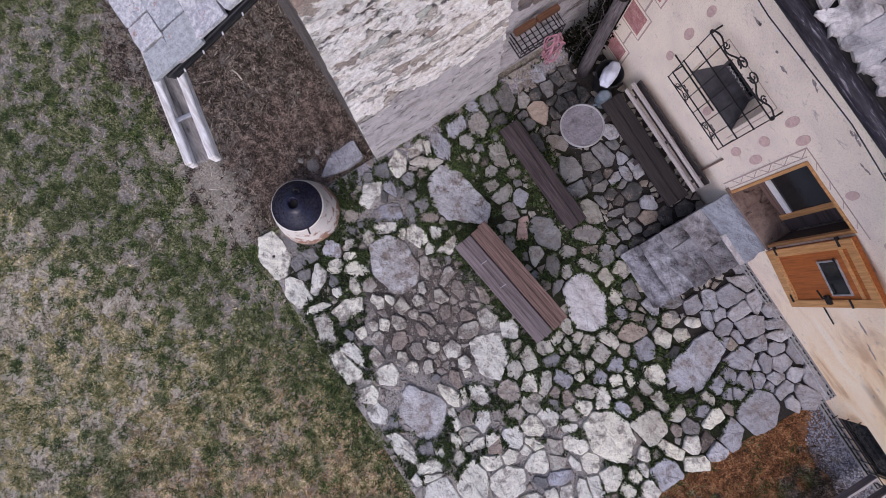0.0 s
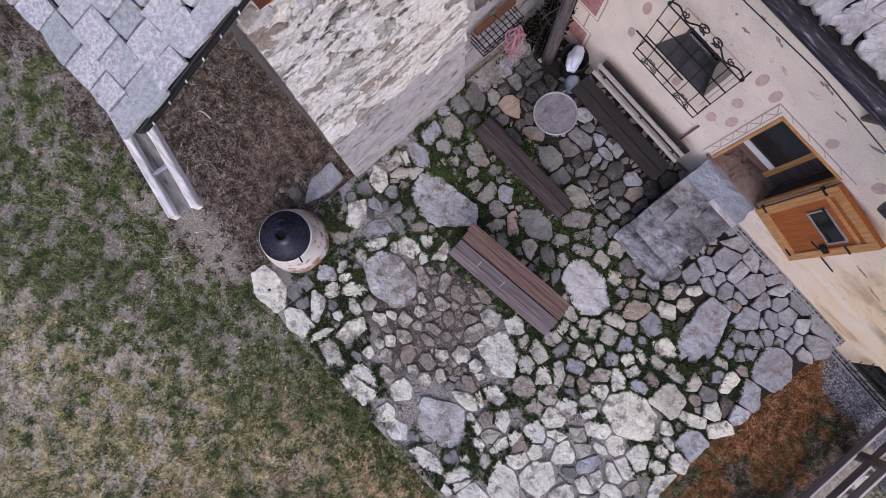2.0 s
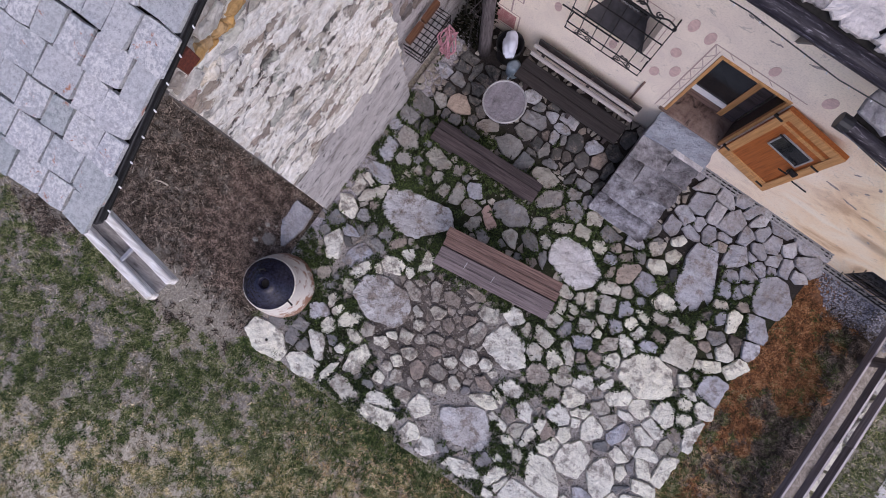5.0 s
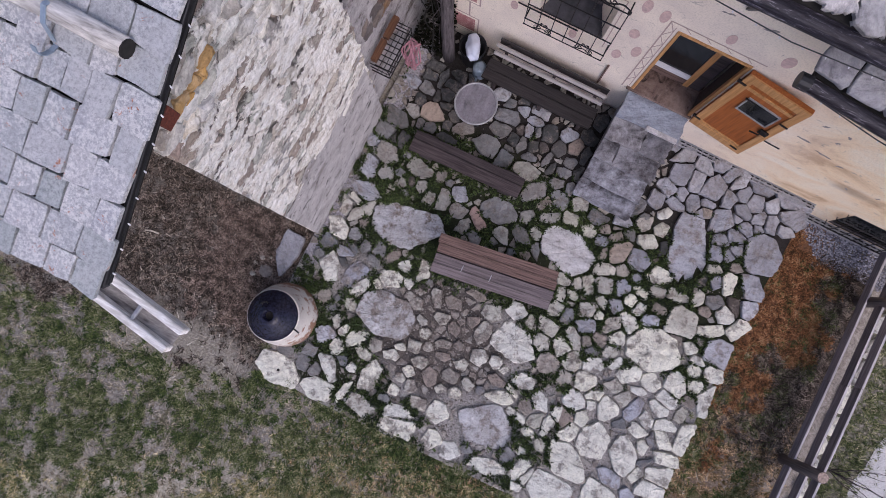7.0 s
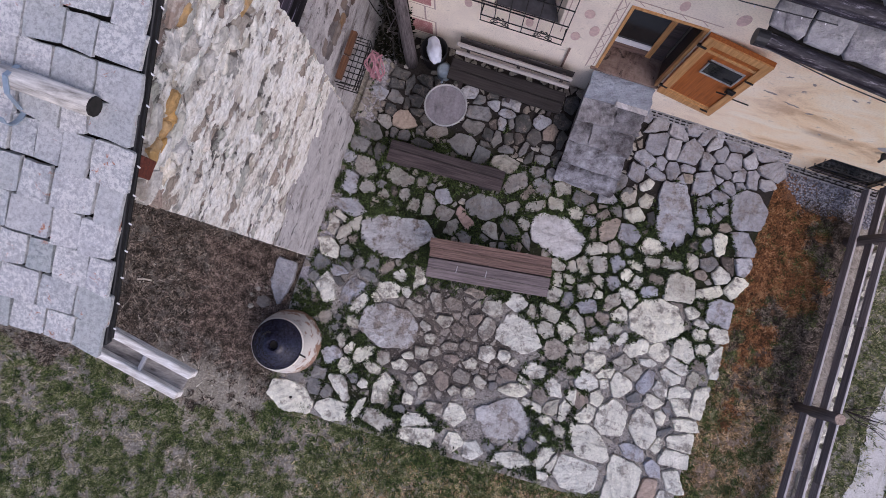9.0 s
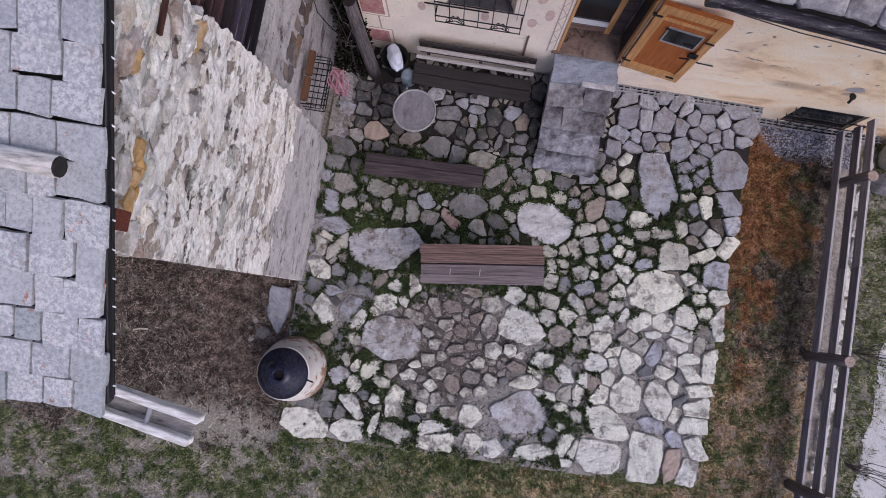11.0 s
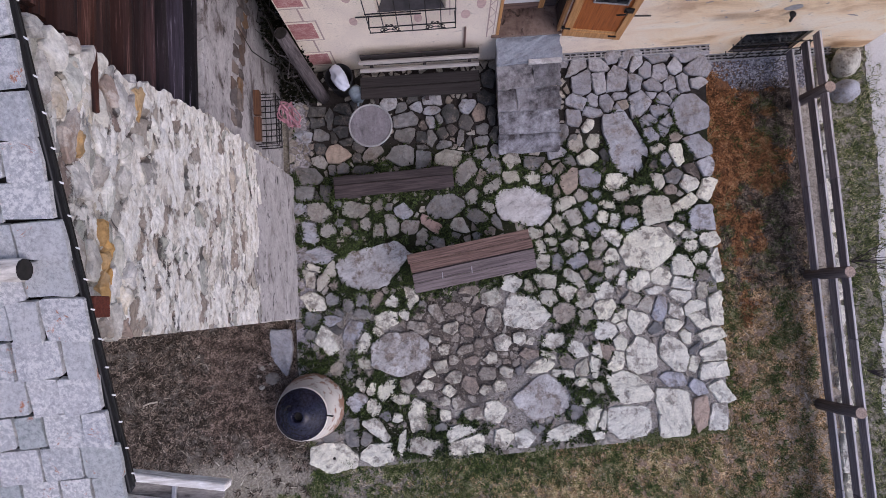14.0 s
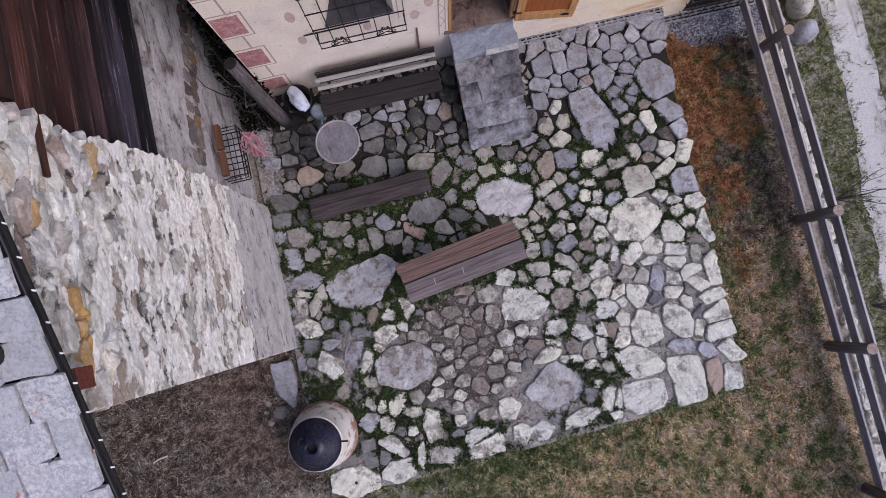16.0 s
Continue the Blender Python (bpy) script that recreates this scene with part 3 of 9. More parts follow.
def f_barn_board(nt, b):
    # hewn timbers: red-brown under the roof, grey-violet lower down where rain has bleached them
    g = noise_tex(nt, coords(nt, (9, 0.35, 9)), 2.4, 8, 0.66, 0.15)
    g2 = noise_tex(nt, coords(nt, (22, 0.6, 22)), 2.4, 6, 0.7)
    rnd = chance(nt)
    sep = nt.nodes.new("ShaderNodeSeparateXYZ")
    nt.links.new(coords(nt), sep.inputs[0])
    low = nt.nodes.new("ShaderNodeMapRange")
    low.inputs[1].default_value, low.inputs[2].default_value = 4.7, 3.5
    nt.links.new(sep.outputs[2], low.inputs[0])
    red = ramp(nt, rnd, (0.0, (0.052, 0.016, 0.010)), (0.3, (0.012, 0.006, 0.005)), (0.6, (0.070, 0.022, 0.012)), (1.0, (0.009, 0.006, 0.006)))
    violet = ramp(nt, rnd, (0.0, (0.026, 0.023, 0.036)), (0.4, (0.008, 0.006, 0.008)), (0.7, (0.045, 0.041, 0.065)), (1.0, (0.008, 0.006, 0.007)))
    col = mix(nt, low.outputs[0], red, violet)
    col = mix(nt, ramp(nt, g, (0.40, 0.75), (0.52, 0.0)), col, (0.005, 0.004, 0.005))
    pale = mix(nt, low.outputs[0], (0.17, 0.085, 0.065), (0.24, 0.225, 0.29))
    col = mix(nt, ramp(nt, mix(nt, 0.6, g, g2), (0.555, 0.0), (0.60, 0.85)), col, pale)
    base(nt, b, col)
    bump(nt, b, mix(nt, 0.5, g, g2), 0.8, 0.02)


BARN_WOOD = mat("red_brown_barn_board", f_barn_board, 0.7)
GREY_POST = mat("grey_timber", m_wood((0.022, 0.018, 0.019), (0.15, 0.13, 0.135), (0.008, 0.007, 0.006), Z_WOOD), 0.85)
POST_WOOD = mat("fence_post_wood", m_wood((0.07, 0.055, 0.05), (0.16, 0.13, 0.12), (0.025, 0.02, 0.02), Z_WOOD), 0.85)
RAIL_EDGE = mat("worn_skylit_rail_edge", m_wood((0.34, 0.31, 0.31), (0.66, 0.63, 0.62), (0.12, 0.10, 0.10), Y_WOOD), 0.85)
FENCE_WOOD = mat("fence_rail_wood", m_wood((0.111, 0.094, 0.096), (0.260, 0.227, 0.237), (0.039, 0.034, 0.034), Y_WOOD, pieces=True), 0.8)
WHITE_WOOD = mat("bleached_timber", m_wood((0.40, 0.36, 0.31), (0.97, 0.95, 0.90), (0.12, 0.10, 0.085), (1.6, 12, 12), 2.4), 0.85)
GUTTER_BED = mat("gutter_bed", m_wood((0.06, 0.052, 0.05), (0.34, 0.32, 0.30), (0.02, 0.02, 0.02), (2.2, 9, 9), 2.4), 0.9)
PINE = mat("varnished_pine_frame", m_wood((0.36, 0.17, 0.06), (0.62, 0.34, 0.135), (0.15, 0.06, 0.02), Z_WOOD), 0.45)
PINE_PANEL = mat("varnished_orange_panel", m_wood((0.22, 0.062, 0.014), (0.44, 0.135, 0.028), (0.08, 0.025, 0.008), Z_WOOD), 0.45)
WEATHERED_LOG = mat("weathered_log", m_wood((0.16, 0.145, 0.13), (0.70, 0.67, 0.62), (0.07, 0.06, 0.055), (1.6, 9, 9), 2.0), 0.85)
REDBROWN = mat("red_brown_beam", m_wood((0.07, 0.020, 0.014), (0.15, 0.042, 0.026), (0.04, 0.012, 0.01), X_WOOD), 0.7)


def m_plain(col, var=0.25, scale=20.0, bumpy=0.2):
    def f(nt, b):
        v = coords(nt)
        n = noise_tex(nt, v, scale, 6, 0.65)
        base(nt, b, mix(nt, 1.0, col, ramp(nt, n, (0.3, 1 - var), (0.7, 1 + var)), "MULTIPLY"))
        bump(nt, b, n, bumpy, 0.005)
    return f


IRON = mat("black_iron", m_plain((0.025, 0.024, 0.025), 0.4, 40), 0.5, 0.6)


def f_gutter(nt, b):
    v = coords(nt, (1.5, 9, 9))
    st = noise_tex(nt, v, 3, 8, 0.75, 0.5)
    base(nt, b, ramp(nt, st, (0.40, (0.016, 0.014, 0.018)), (0.56, (0.05, 0.045, 0.055)), (0.68, (0.36, 0.34, 0.37))))
    bump(nt, b, st, 0.3, 0.01)


BLACK_METAL = mat("streaked_gutter_metal", f_gutter, 0.5, 0.2)
# near black: shade of recesses as a colour; also stems and end grain
DARK = mat("recess_shade_dark_wood", m_plain((0.02, 0.018, 0.016), 0.4))
GLASS = mat("dark_window_glass", m_plain((0.012, 0.014, 0.016), 0.2), 0.06)
SILL_SHEET = mat("stained_sheet_metal", m_plain((0.075, 0.075, 0.085), 0.45, 7, 0.3), 0.45, 0.2)
WHITE_PAINT = mat("white_paint", m_plain((0.72, 0.72, 0.74), 0.08), 0.5)
TABLE_TOP = mat("stained_grey_table_top", m_stone(False, (0.235, 0.222, 0.245), (0.235, 0.222, 0.245), stain=(0.125, 0.11, 0.12), amount=0.7, cover=0.52), 0.5)
TABLE_RIM = mat("grey_table_rim", m_plain((0.357, 0.357, 0.365), 0.2), 0.4, 0.3)
LID = mat("blue_black_enamel", m_plain((0.016, 0.016, 0.030), 0.7, 26, 0.55), 0.2)
POST_END = mat("sawn_post_end", m_plain((0.34, 0.26, 0.21), 0.5, 40, 0.3), 0.85)
PINK = mat("faded_pink_plastic", m_plain((0.42, 0.21, 0.25), 0.3), 0.5)
BAG = mat("white_plastic", m_plain((0.50, 0.53, 0.62), 0.12, 9, 0.5), 0.4)
BIN = mat("black_plastic", m_plain((0.018, 0.018, 0.02), 0.3), 0.4)
STRAP = mat("blue_grey_metal", m_plain((0.33, 0.40, 0.47), 0.2, 14), 0.4, 0.4)
SPLASH = mat("grey_splash", m_plain((0.34, 0.33, 0.33), 0.3, 14), 0.7)
RACK_WOOD = mat("rack_board", m_wood((0.060, 0.027, 0.015), (0.156, 0.075, 0.039), (0.024, 0.012, 0.007), Y_WOOD, 3.0), 0.7)


def f_red_paint(nt, b):
    # brushed red wash, worn through to the plaster in flecks
    v = coords(nt)
    wear = mix(nt, 0.5, noise_tex(nt, v, 9, 7, 0.72, 0.3), noise_tex(nt, v, 40, 5, 0.7))
    base(nt, b, ramp(nt, wear, (0.36, (0.30, 0.115, 0.115)), (0.50, (0.46, 0.215, 0.21)), (0.58, (0.58, 0.37, 0.34)), (0.66, (0.74, 0.62, 0.55))))


PAINT_RED = mat("faded_red_paint", f_red_paint, 0.9)
PAINT_PINK = mat("worn_pink_paint", m_plain((0.60, 0.435, 0.40), 0.2, 25, 0.1), 0.9)
PAINT_LINE = mat("faded_brown_line", m_plain((0.458, 0.352, 0.317), 0.12, 30, 0.1), 0.9)
STAIN = mat("dark_wall_mark", m_plain((0.30, 0.265, 0.25), 0.45, 40), 0.9)


def f_drum(nt, b):
    v = coords(nt)
    sep = nt.nodes.new("ShaderNodeSeparateXYZ")
    nt.links.new(v, sep.inputs[0])
    foot = nt.nodes.new("ShaderNodeMapRange")
    foot.inputs[1].default_value, foot.inputs[2].default_value = 0.55, 0.05
    foot.inputs[3].default_value, foot.inputs[4].default_value = 0.0, 0.17
    nt.links.new(sep.outputs[2], foot.inputs[0])
    more = nt.nodes.new("ShaderNodeMath")
    nt.links.new(noise_tex(nt, v, 6, 9, 0.75, 0.0), more.inputs[0])
    nt.links.new(foot.outputs[0], more.inputs[1])
    rust = ramp(nt, more.outputs[0], (0.57, 0.0), (0.64, 0.9))
    fine = noise_tex(nt, v, 40, 5, 0.6)
    col = mix(nt, rust, (0.74, 0.70, 0.64), (0.30, 0.14, 0.07))
    base(nt, b, mix(nt, 0.4, col, ramp(nt, fine, (0.3, 0.7), (0.7, 1.1)), "MULTIPLY"))
    bump(nt, b, fine, 0.3, 0.005)


DRUM = mat("rusty_white_enamel", f_drum, 0.6)


def f_gravel(nt, b):
    base(nt, b, ramp(nt, chance(nt, True), (0.1, (0.10, 0.10, 0.12)), (0.5, (0.26, 0.26, 0.30)), (0.9, (0.48, 0.48, 0.52))))


GRAVEL = mat("blue_grey_gravel", f_gravel)


def f_track(nt, b):
    v = coords(nt)
    fine = noise_tex(nt, v, 45, 8, 0.8)
    cl = noise_tex(nt, v, 3.2, 8, 0.7, 0.3)
    rut = noise_tex(nt, coords(nt, (3.0, 0.35, 1)), 2.0, 5, 0.6)
    c = ramp(nt, fine, (0.32, (0.34, 0.325, 0.30)), (0.5, (0.60, 0.585, 0.555)), (0.68, (0.74, 0.725, 0.70)))
    c = mix(nt, ramp(nt, cl, (0.54, 0.0), (0.66, 0.4)), c, (0.34, 0.31, 0.26))
    c = mix(nt, ramp(nt, rut, (0.58, 0.0), (0.69, 0.5)), c, (0.20, 0.195, 0.115))
    base(nt, b, c)
    bump(nt, b, fine, 0.8, 0.015)


TRACK = mat("pale_grit", f_track)


# ---- mesh helpers ----
def finish(name, bm, material, parent=None, label="", smooth=False):
    me = bpy.data.meshes.new(name)
    bm.normal_update()
    bm.to_mesh(me)
    bm.free()
    me.materials.append(material)
    if smooth:
        me.polygons.foreach_set("use_smooth", [True] * len(me.polygons))
    ob = new(name, me)
    if parent:
        ob.parent = parent
    if label:
        ob["label"] = label
    return ob


def part(name, bm, material, parent, label="", smooth=False):
    return finish(name, bm, material, parent, label, smooth)


def raw(name, verts, faces, material, parent=None, label="", smooth=False):
    me = bpy.data.meshes.new(name)
    me.from_pydata(verts, [], faces)
    me.materials.append(material)
    if smooth:
        me.polygons.foreach_set("use_smooth", [True] * len(me.polygons))
    ob = new(name, me)
    if parent:
        ob.parent = parent
    if label:
        ob["label"] = label
    return ob


def thing(name, label, category, group="", kind="", at=(0, 0, 0)):
    ob = new(name)
    ob.empty_display_size = 0.1
    ob.location = at
    return tagged(ob, label, category, group, kind)


def block(lo, hi, bevel=0.0, rough=0.0, bm=None):
    """A box between two corners, with worn edges."""
    bm = bm or bmesh.new()
    c = [(a + b) / 2 for a, b in zip(lo, hi)]
    s = [abs(b - a) for a, b in zip(lo, hi)]
    r = bmesh.ops.create_cube(bm, size=1, matrix=Matrix.Translation(c) @ Matrix.Diagonal((*s, 1)))
    if bevel:
        edges = {e for v in r["verts"] for e in v.link_edges}
        bmesh.ops.bevel(bm, geom=list(edges), offset=bevel, segments=2, affect="EDGES", profile=0.6)
    if rough:
        for v in bm.verts:
            v.co += noise.noise_vector(v.co * 3.1) * rough
    return bm


def beam(a, b, width, height, bevel=0.006, up=(0, 0, 1), bm=None):
    """A board from a to b; height is measured along up."""
    bm = bm or bmesh.new()
    a, b = Vector(a), Vector(b)
    x = (b - a).normalized()
    z = Vector(up)
    y = z.cross(x).normalized()
    z = x.cross(y)
    m = Matrix((x, y, z)).transposed().to_4x4()
    m.translation = (a + b) / 2
    r = bmesh.ops.create_cube(bm, size=1, matrix=m @ Matrix.Diagonal(((b - a).length, width, height, 1)))
    if bevel:
        edges = {e for v in r["verts"] for e in v.link_edges}
        bmesh.ops.bevel(bm, geom=list(edges), offset=bevel, segments=1, affect="EDGES")
    return bm


def tube(pts, r, seg=6, bm=None, taper=None):
    bm = bm or bmesh.new()
    pts = [Vector(p) for p in pts]
    rings = []
    for i, p in enumerate(pts):
        d = (pts[min(i + 1, len(pts) - 1)] - pts[max(i - 1, 0)]).normalized()
        s = d.cross(Vector((0.31, 0.23, 0.92))).normalized()
        t = d.cross(s)
        k = r if taper is None else r + (taper - r) * i / (len(pts) - 1)
        rings.append([bm.verts.new(p + k * (math.cos(2 * math.pi * j / seg) * s + math.sin(2 * math.pi * j / seg) * t)) for j in range(seg)])
    for a, b in zip(rings, rings[1:]):
        for j in range(seg):
            bm.faces.new((a[j], a[(j + 1) % seg], b[(j + 1) % seg], b[j]))
    bm.faces.new(rings[0][::-1])
    bm.faces.new(rings[-1])
    bmesh.ops.recalc_face_normals(bm, faces=bm.faces[:])
    return bm


def lathe(profile, centre, seg=40, bm=None, caps=True):
    bm = bm or bmesh.new()
    rings = []
    for r, z in profile:
        rings.append([bm.verts.new((centre[0] + r * math.cos(2 * math.pi * j / seg), centre[1] + r * math.sin(2 * math.pi * j / seg), centre[2] + z)) for j in range(seg)])
    for a, b in zip(rings, rings[1:]):
        for j in range(seg):
            bm.faces.new((a[j], a[(j + 1) % seg], b[(j + 1) % seg], b[j]))
    if caps:
        bm.faces.new(rings[-1])
        bm.faces.new(rings[0][::-1])
    return bm


def half_pipe(a, b, r, wall=0.008, seg=10, bm=None):
    """An open gutter from a to b."""
    bm = bm or bmesh.new()
    a, b = Vector(a), Vector(b)
    d = (b - a).normalized()
    side = Vector((0, 0, 1)).cross(d).normalized()
    rings = []
    for p in (a, b):
        ring = []
        for k, rr in ((0, r), (1, r - wall)):
            for i in range(seg + 1):
                w = math.pi * (i if k == 0 else seg - i) / seg
                ring.append(bm.verts.new(p + rr * (math.cos(w) * side - math.sin(w) * Vector((0, 0, 1)))))
        rings.append(ring)
    n = len(rings[0])
    for i in range(n):
        bm.faces.new((rings[0][i], rings[0][(i + 1) % n], rings[1][(i + 1) % n], rings[1][i]))
    bm.faces.new(rings[0][::-1])
    bm.faces.new(rings[1])
    bmesh.ops.recalc_face_normals(bm, faces=bm.faces[:])
    return bm


def smooth01(a, b, x):
    if a > b:
        return 1 - smooth01(b, a, x)
    t = min(1.0, max(0.0, (x - a) / (b - a)))
    return t * t * (3 - 2 * t)


def ground_z(x, y):
    """The lawn lies level with the terrace in the west and falls away to the east."""
    z = -0.05 - 0.40 * smooth01(-0.5, 4.1, x) - 0.05 * smooth01(6.2, 7.2, x)
    return z + 0.035 * noise.noise(Vector((x * 0.6, y * 0.6, 0))) + 0.015 * noise.noise(Vector((x * 2.3, y * 2.3, 3)))


# ---- irregular stones ----
def clip(poly, p, n):
    out = []
    for i in range(len(poly)):
        a, b = poly[i - 1], poly[i]
        da, db = (a[0] - p[0]) * n[0] + (a[1] - p[1]) * n[1], (b[0] - p[0]) * n[0] + (b[1] - p[1]) * n[1]
        if (da <= 0) != (db <= 0):
            k = da / (da - db)
            out.append((a[0] + k * (b[0] - a[0]), a[1] + k * (b[1] - a[1])))
        if db <= 0:
            out.append(b)
    return out


class Slab:
    """A broken stone: centre, length, width and turn, its corners, and how much it narrows along its length."""

    def __init__(self, x, y, length, width, turn, material=None, corners=6, taper=0.0):
        self.c, self.a, self.b, self.t, self.material = (x, y), length / 2, width / 2, radians(turn), material
        self.corners, self.taper, self.square = corners, taper, 4.5 if corners < 5 else 2.5

    def place(self, u, v):
        v *= 1 - self.taper * u / self.a
        return (self.c[0] + u * math.cos(self.t) - v * math.sin(self.t), self.c[1] + u * math.sin(self.t) + v * math.cos(self.t))

    def rim(self, w, grow=0.0):
        k = (abs(math.cos(w)) ** self.square + abs(math.sin(w)) ** self.square) ** (-1 / self.square)
        return self.place((self.a + grow) * k * math.cos(w), (self.b + grow) * k * math.sin(w))

    def inside(self, x, y, grow):
        dx, dy = x - self.c[0], y - self.c[1]
        u, v = dx * math.cos(self.t) + dy * math.sin(self.t), -dx * math.sin(self.t) + dy * math.cos(self.t)
        return (abs(u) / (self.a + grow)) ** self.square + (abs(v) / (self.b + grow)) ** self.square < 1

    def outline(self, rng, others=()):
        """Angular, with long broken edges, cut back where the next stone lies."""
        n, a, b = self.corners, self.a, self.b
        if n == 3:
            flat = [(a, 0.1 * b), (-a, b), (-0.9 * a, -b)]
        elif n == 4:
            flat = [(a, b), (-a, b), (-a, -b), (a, -b)]
            flat = [(u * rng.uniform(0.86, 1.03), v * rng.uniform(0.82, 1.03)) for u, v in flat]
        else:
            turn = rng.uniform(0, 6.28)
            flat = []
            for i in range(n):
                w = turn + 2 * math.pi * (i + rng.uniform(-0.27, 0.27)) / n
                k = (abs(math.cos(w)) ** self.square + abs(math.sin(w)) ** self.square) ** (-1 / self.square) * rng.uniform(1.02, 1.17)
                flat.append((a * k * math.cos(w), b * k * math.sin(w)))
        poly = [self.place(u, v) for u, v in flat]
        for o in others:
            dx, dy = o.c[0] - self.c[0], o.c[1] - self.c[1]
            l = math.hypot(dx, dy)
            if o is self or l > 1.3:
                continue
            d = (dx / l, dy / l)
            mine, theirs = self.reach(d), o.reach((-d[0], -d[1]))
            if mine + theirs + 0.03 > l:
                cut = max(0.5 * mine, l * mine / (mine + theirs) - rng.uniform(0.004, 0.014))
                a = rng.uniform(-0.2, 0.2)
                poly = clip(poly, (self.c[0] + d[0] * cut, self.c[1] + d[1] * cut), (d[0] * math.cos(a) - d[1] * math.sin(a), d[0] * math.sin(a) + d[1] * math.cos(a)))
        out = []
        n = len(poly)
        for i in range(n):
            a, b = poly[i], poly[(i + 1) % n]
            long = math.hypot(a[0] - b[0], a[1] - b[1])
            if long < 0.012:
                continue
            nx, ny = (b[1] - a[1]) / long, (a[0] - b[0]) / long
            steps = max(2, min(9, int(long / 0.045)))
            for k in range(steps + 1):
                q = 0.07 + 0.86 * k / steps
                off = (0.006 + 0.02 * long) * (noise.noise(Vector((a[0] * 9 + q * long * 11, a[1] * 9, 2.0))) * 1.5 + rng.uniform(-0.5, 0.5))
                out.append((a[0] + q * (b[0] - a[0]) + nx * off, a[1] + q * (b[1] - a[1]) + ny * off))
        return out

    def reach(self, d):
        """How far the stone goes from its middle in a direction."""
        u, v = d[0] * math.cos(self.t) + d[1] * math.sin(self.t), -d[0] * math.sin(self.t) + d[1] * math.cos(self.t)
        return ((abs(u) / self.a) ** self.square + (abs(v) / self.b) ** self.square) ** (-1 / self.square)


def scatter(rng, x0, x1, y0, y1, spacing, keep, tries):
    pts, grid = [], {}
    for _ in range(tries):
        x, y = rng.uniform(x0, x1), rng.uniform(y0, y1)
        if not keep(x, y):
            continue
        r = spacing(x, y)
        gx, gy = int(x // 0.5), int(y // 0.5)
        near = (q for i in (-1, 0, 1) for j in (-1, 0, 1) for q in grid.get((gx + i, gy + j), ()))
        if all((q[0] - x) ** 2 + (q[1] - y) ** 2 > r * r for q in near):
            pts.append((x, y))
            grid.setdefault((gx, gy), []).append((x, y))
    return pts


def cells(pts, gap, bounds=(), slabs=(), reach=0.9):
    """The share of the plane that lies nearest to each point, less half a joint."""
    out = []
    arr = np.array(pts)
    for i, (x, y) in enumerate(pts):
        g = gap(x, y)
        h = reach / 2
        poly = [(x - h, y - h), (x + h, y - h), (x + h, y + h), (x - h, y + h)]
        d = ((arr - (x, y)) ** 2).sum(1)
        for j in np.argsort(d)[1:26]:
            if d[j] > reach * reach:
                break
            l = math.sqrt(d[j])
            n = ((arr[j][0] - x) / l, (arr[j][1] - y) / l)
            poly = clip(poly, (x + n[0] * (l - g) / 2, y + n[1] * (l - g) / 2), n)
        for p, n in bounds:
            poly = clip(poly, p, n)
        for s in slabs:
            if (s.c[0] - x) ** 2 + (s.c[1] - y) ** 2 < 1.4:
                q = min((s.rim(2 * math.pi * k / 36) for k in range(36)), key=lambda q: (q[0] - x) ** 2 + (q[1] - y) ** 2)
                l = math.hypot(q[0] - x, q[1] - y) or 1e-6
                n = ((q[0] - x) / l, (q[1] - y) / l)
                poly = clip(poly, (q[0] - n[0] * g * 0.8, q[1] - n[1] * g * 0.8), n)
        if len(poly) >= 3:
            out.append(poly)
    return out


def area(poly):
    return abs(sum(poly[i - 1][0] * poly[i][1] - poly[i][0] * poly[i - 1][1] for i in range(len(poly)))) / 2


def rough_quad(x, s, w, d, rng, jitter):
    """A broken-edged slab, as an outline."""
    out = []
    quad = [(x, s), (x + w, s), (x + w, s + d), (x, s + d)]
    for i in range(4):
        a, b = quad[i], quad[(i + 1) % 4]
        for k in (0.06, 0.35, 0.65, 0.94):
            out.append((a[0] + k * (b[0] - a[0]) + rng.uniform(-jitter, jitter), a[1] + k * (b[1] - a[1]) + rng.uniform(-jitter, jitter)))
    return out


def worn(poly, rng, jitter=0.012, cut=0.22):
    """Corners knocked off and edges made uneven."""
    out = []
    for i in range(len(poly)):
        a, b = poly[i], poly[(i + 1) % len(poly)]
        if math.hypot(a[0] - b[0], a[1] - b[1]) < 0.012:
            continue
        for k in (cut, 0.5, 1 - cut) if math.hypot(a[0] - b[0], a[1] - b[1]) > 0.07 else (cut, 1 - cut):
            out.append((a[0] + k * (b[0] - a[0]) + rng.uniform(-jitter, jitter), a[1] + k * (b[1] - a[1]) + rng.uniform(-jitter, jitter)))
    return out


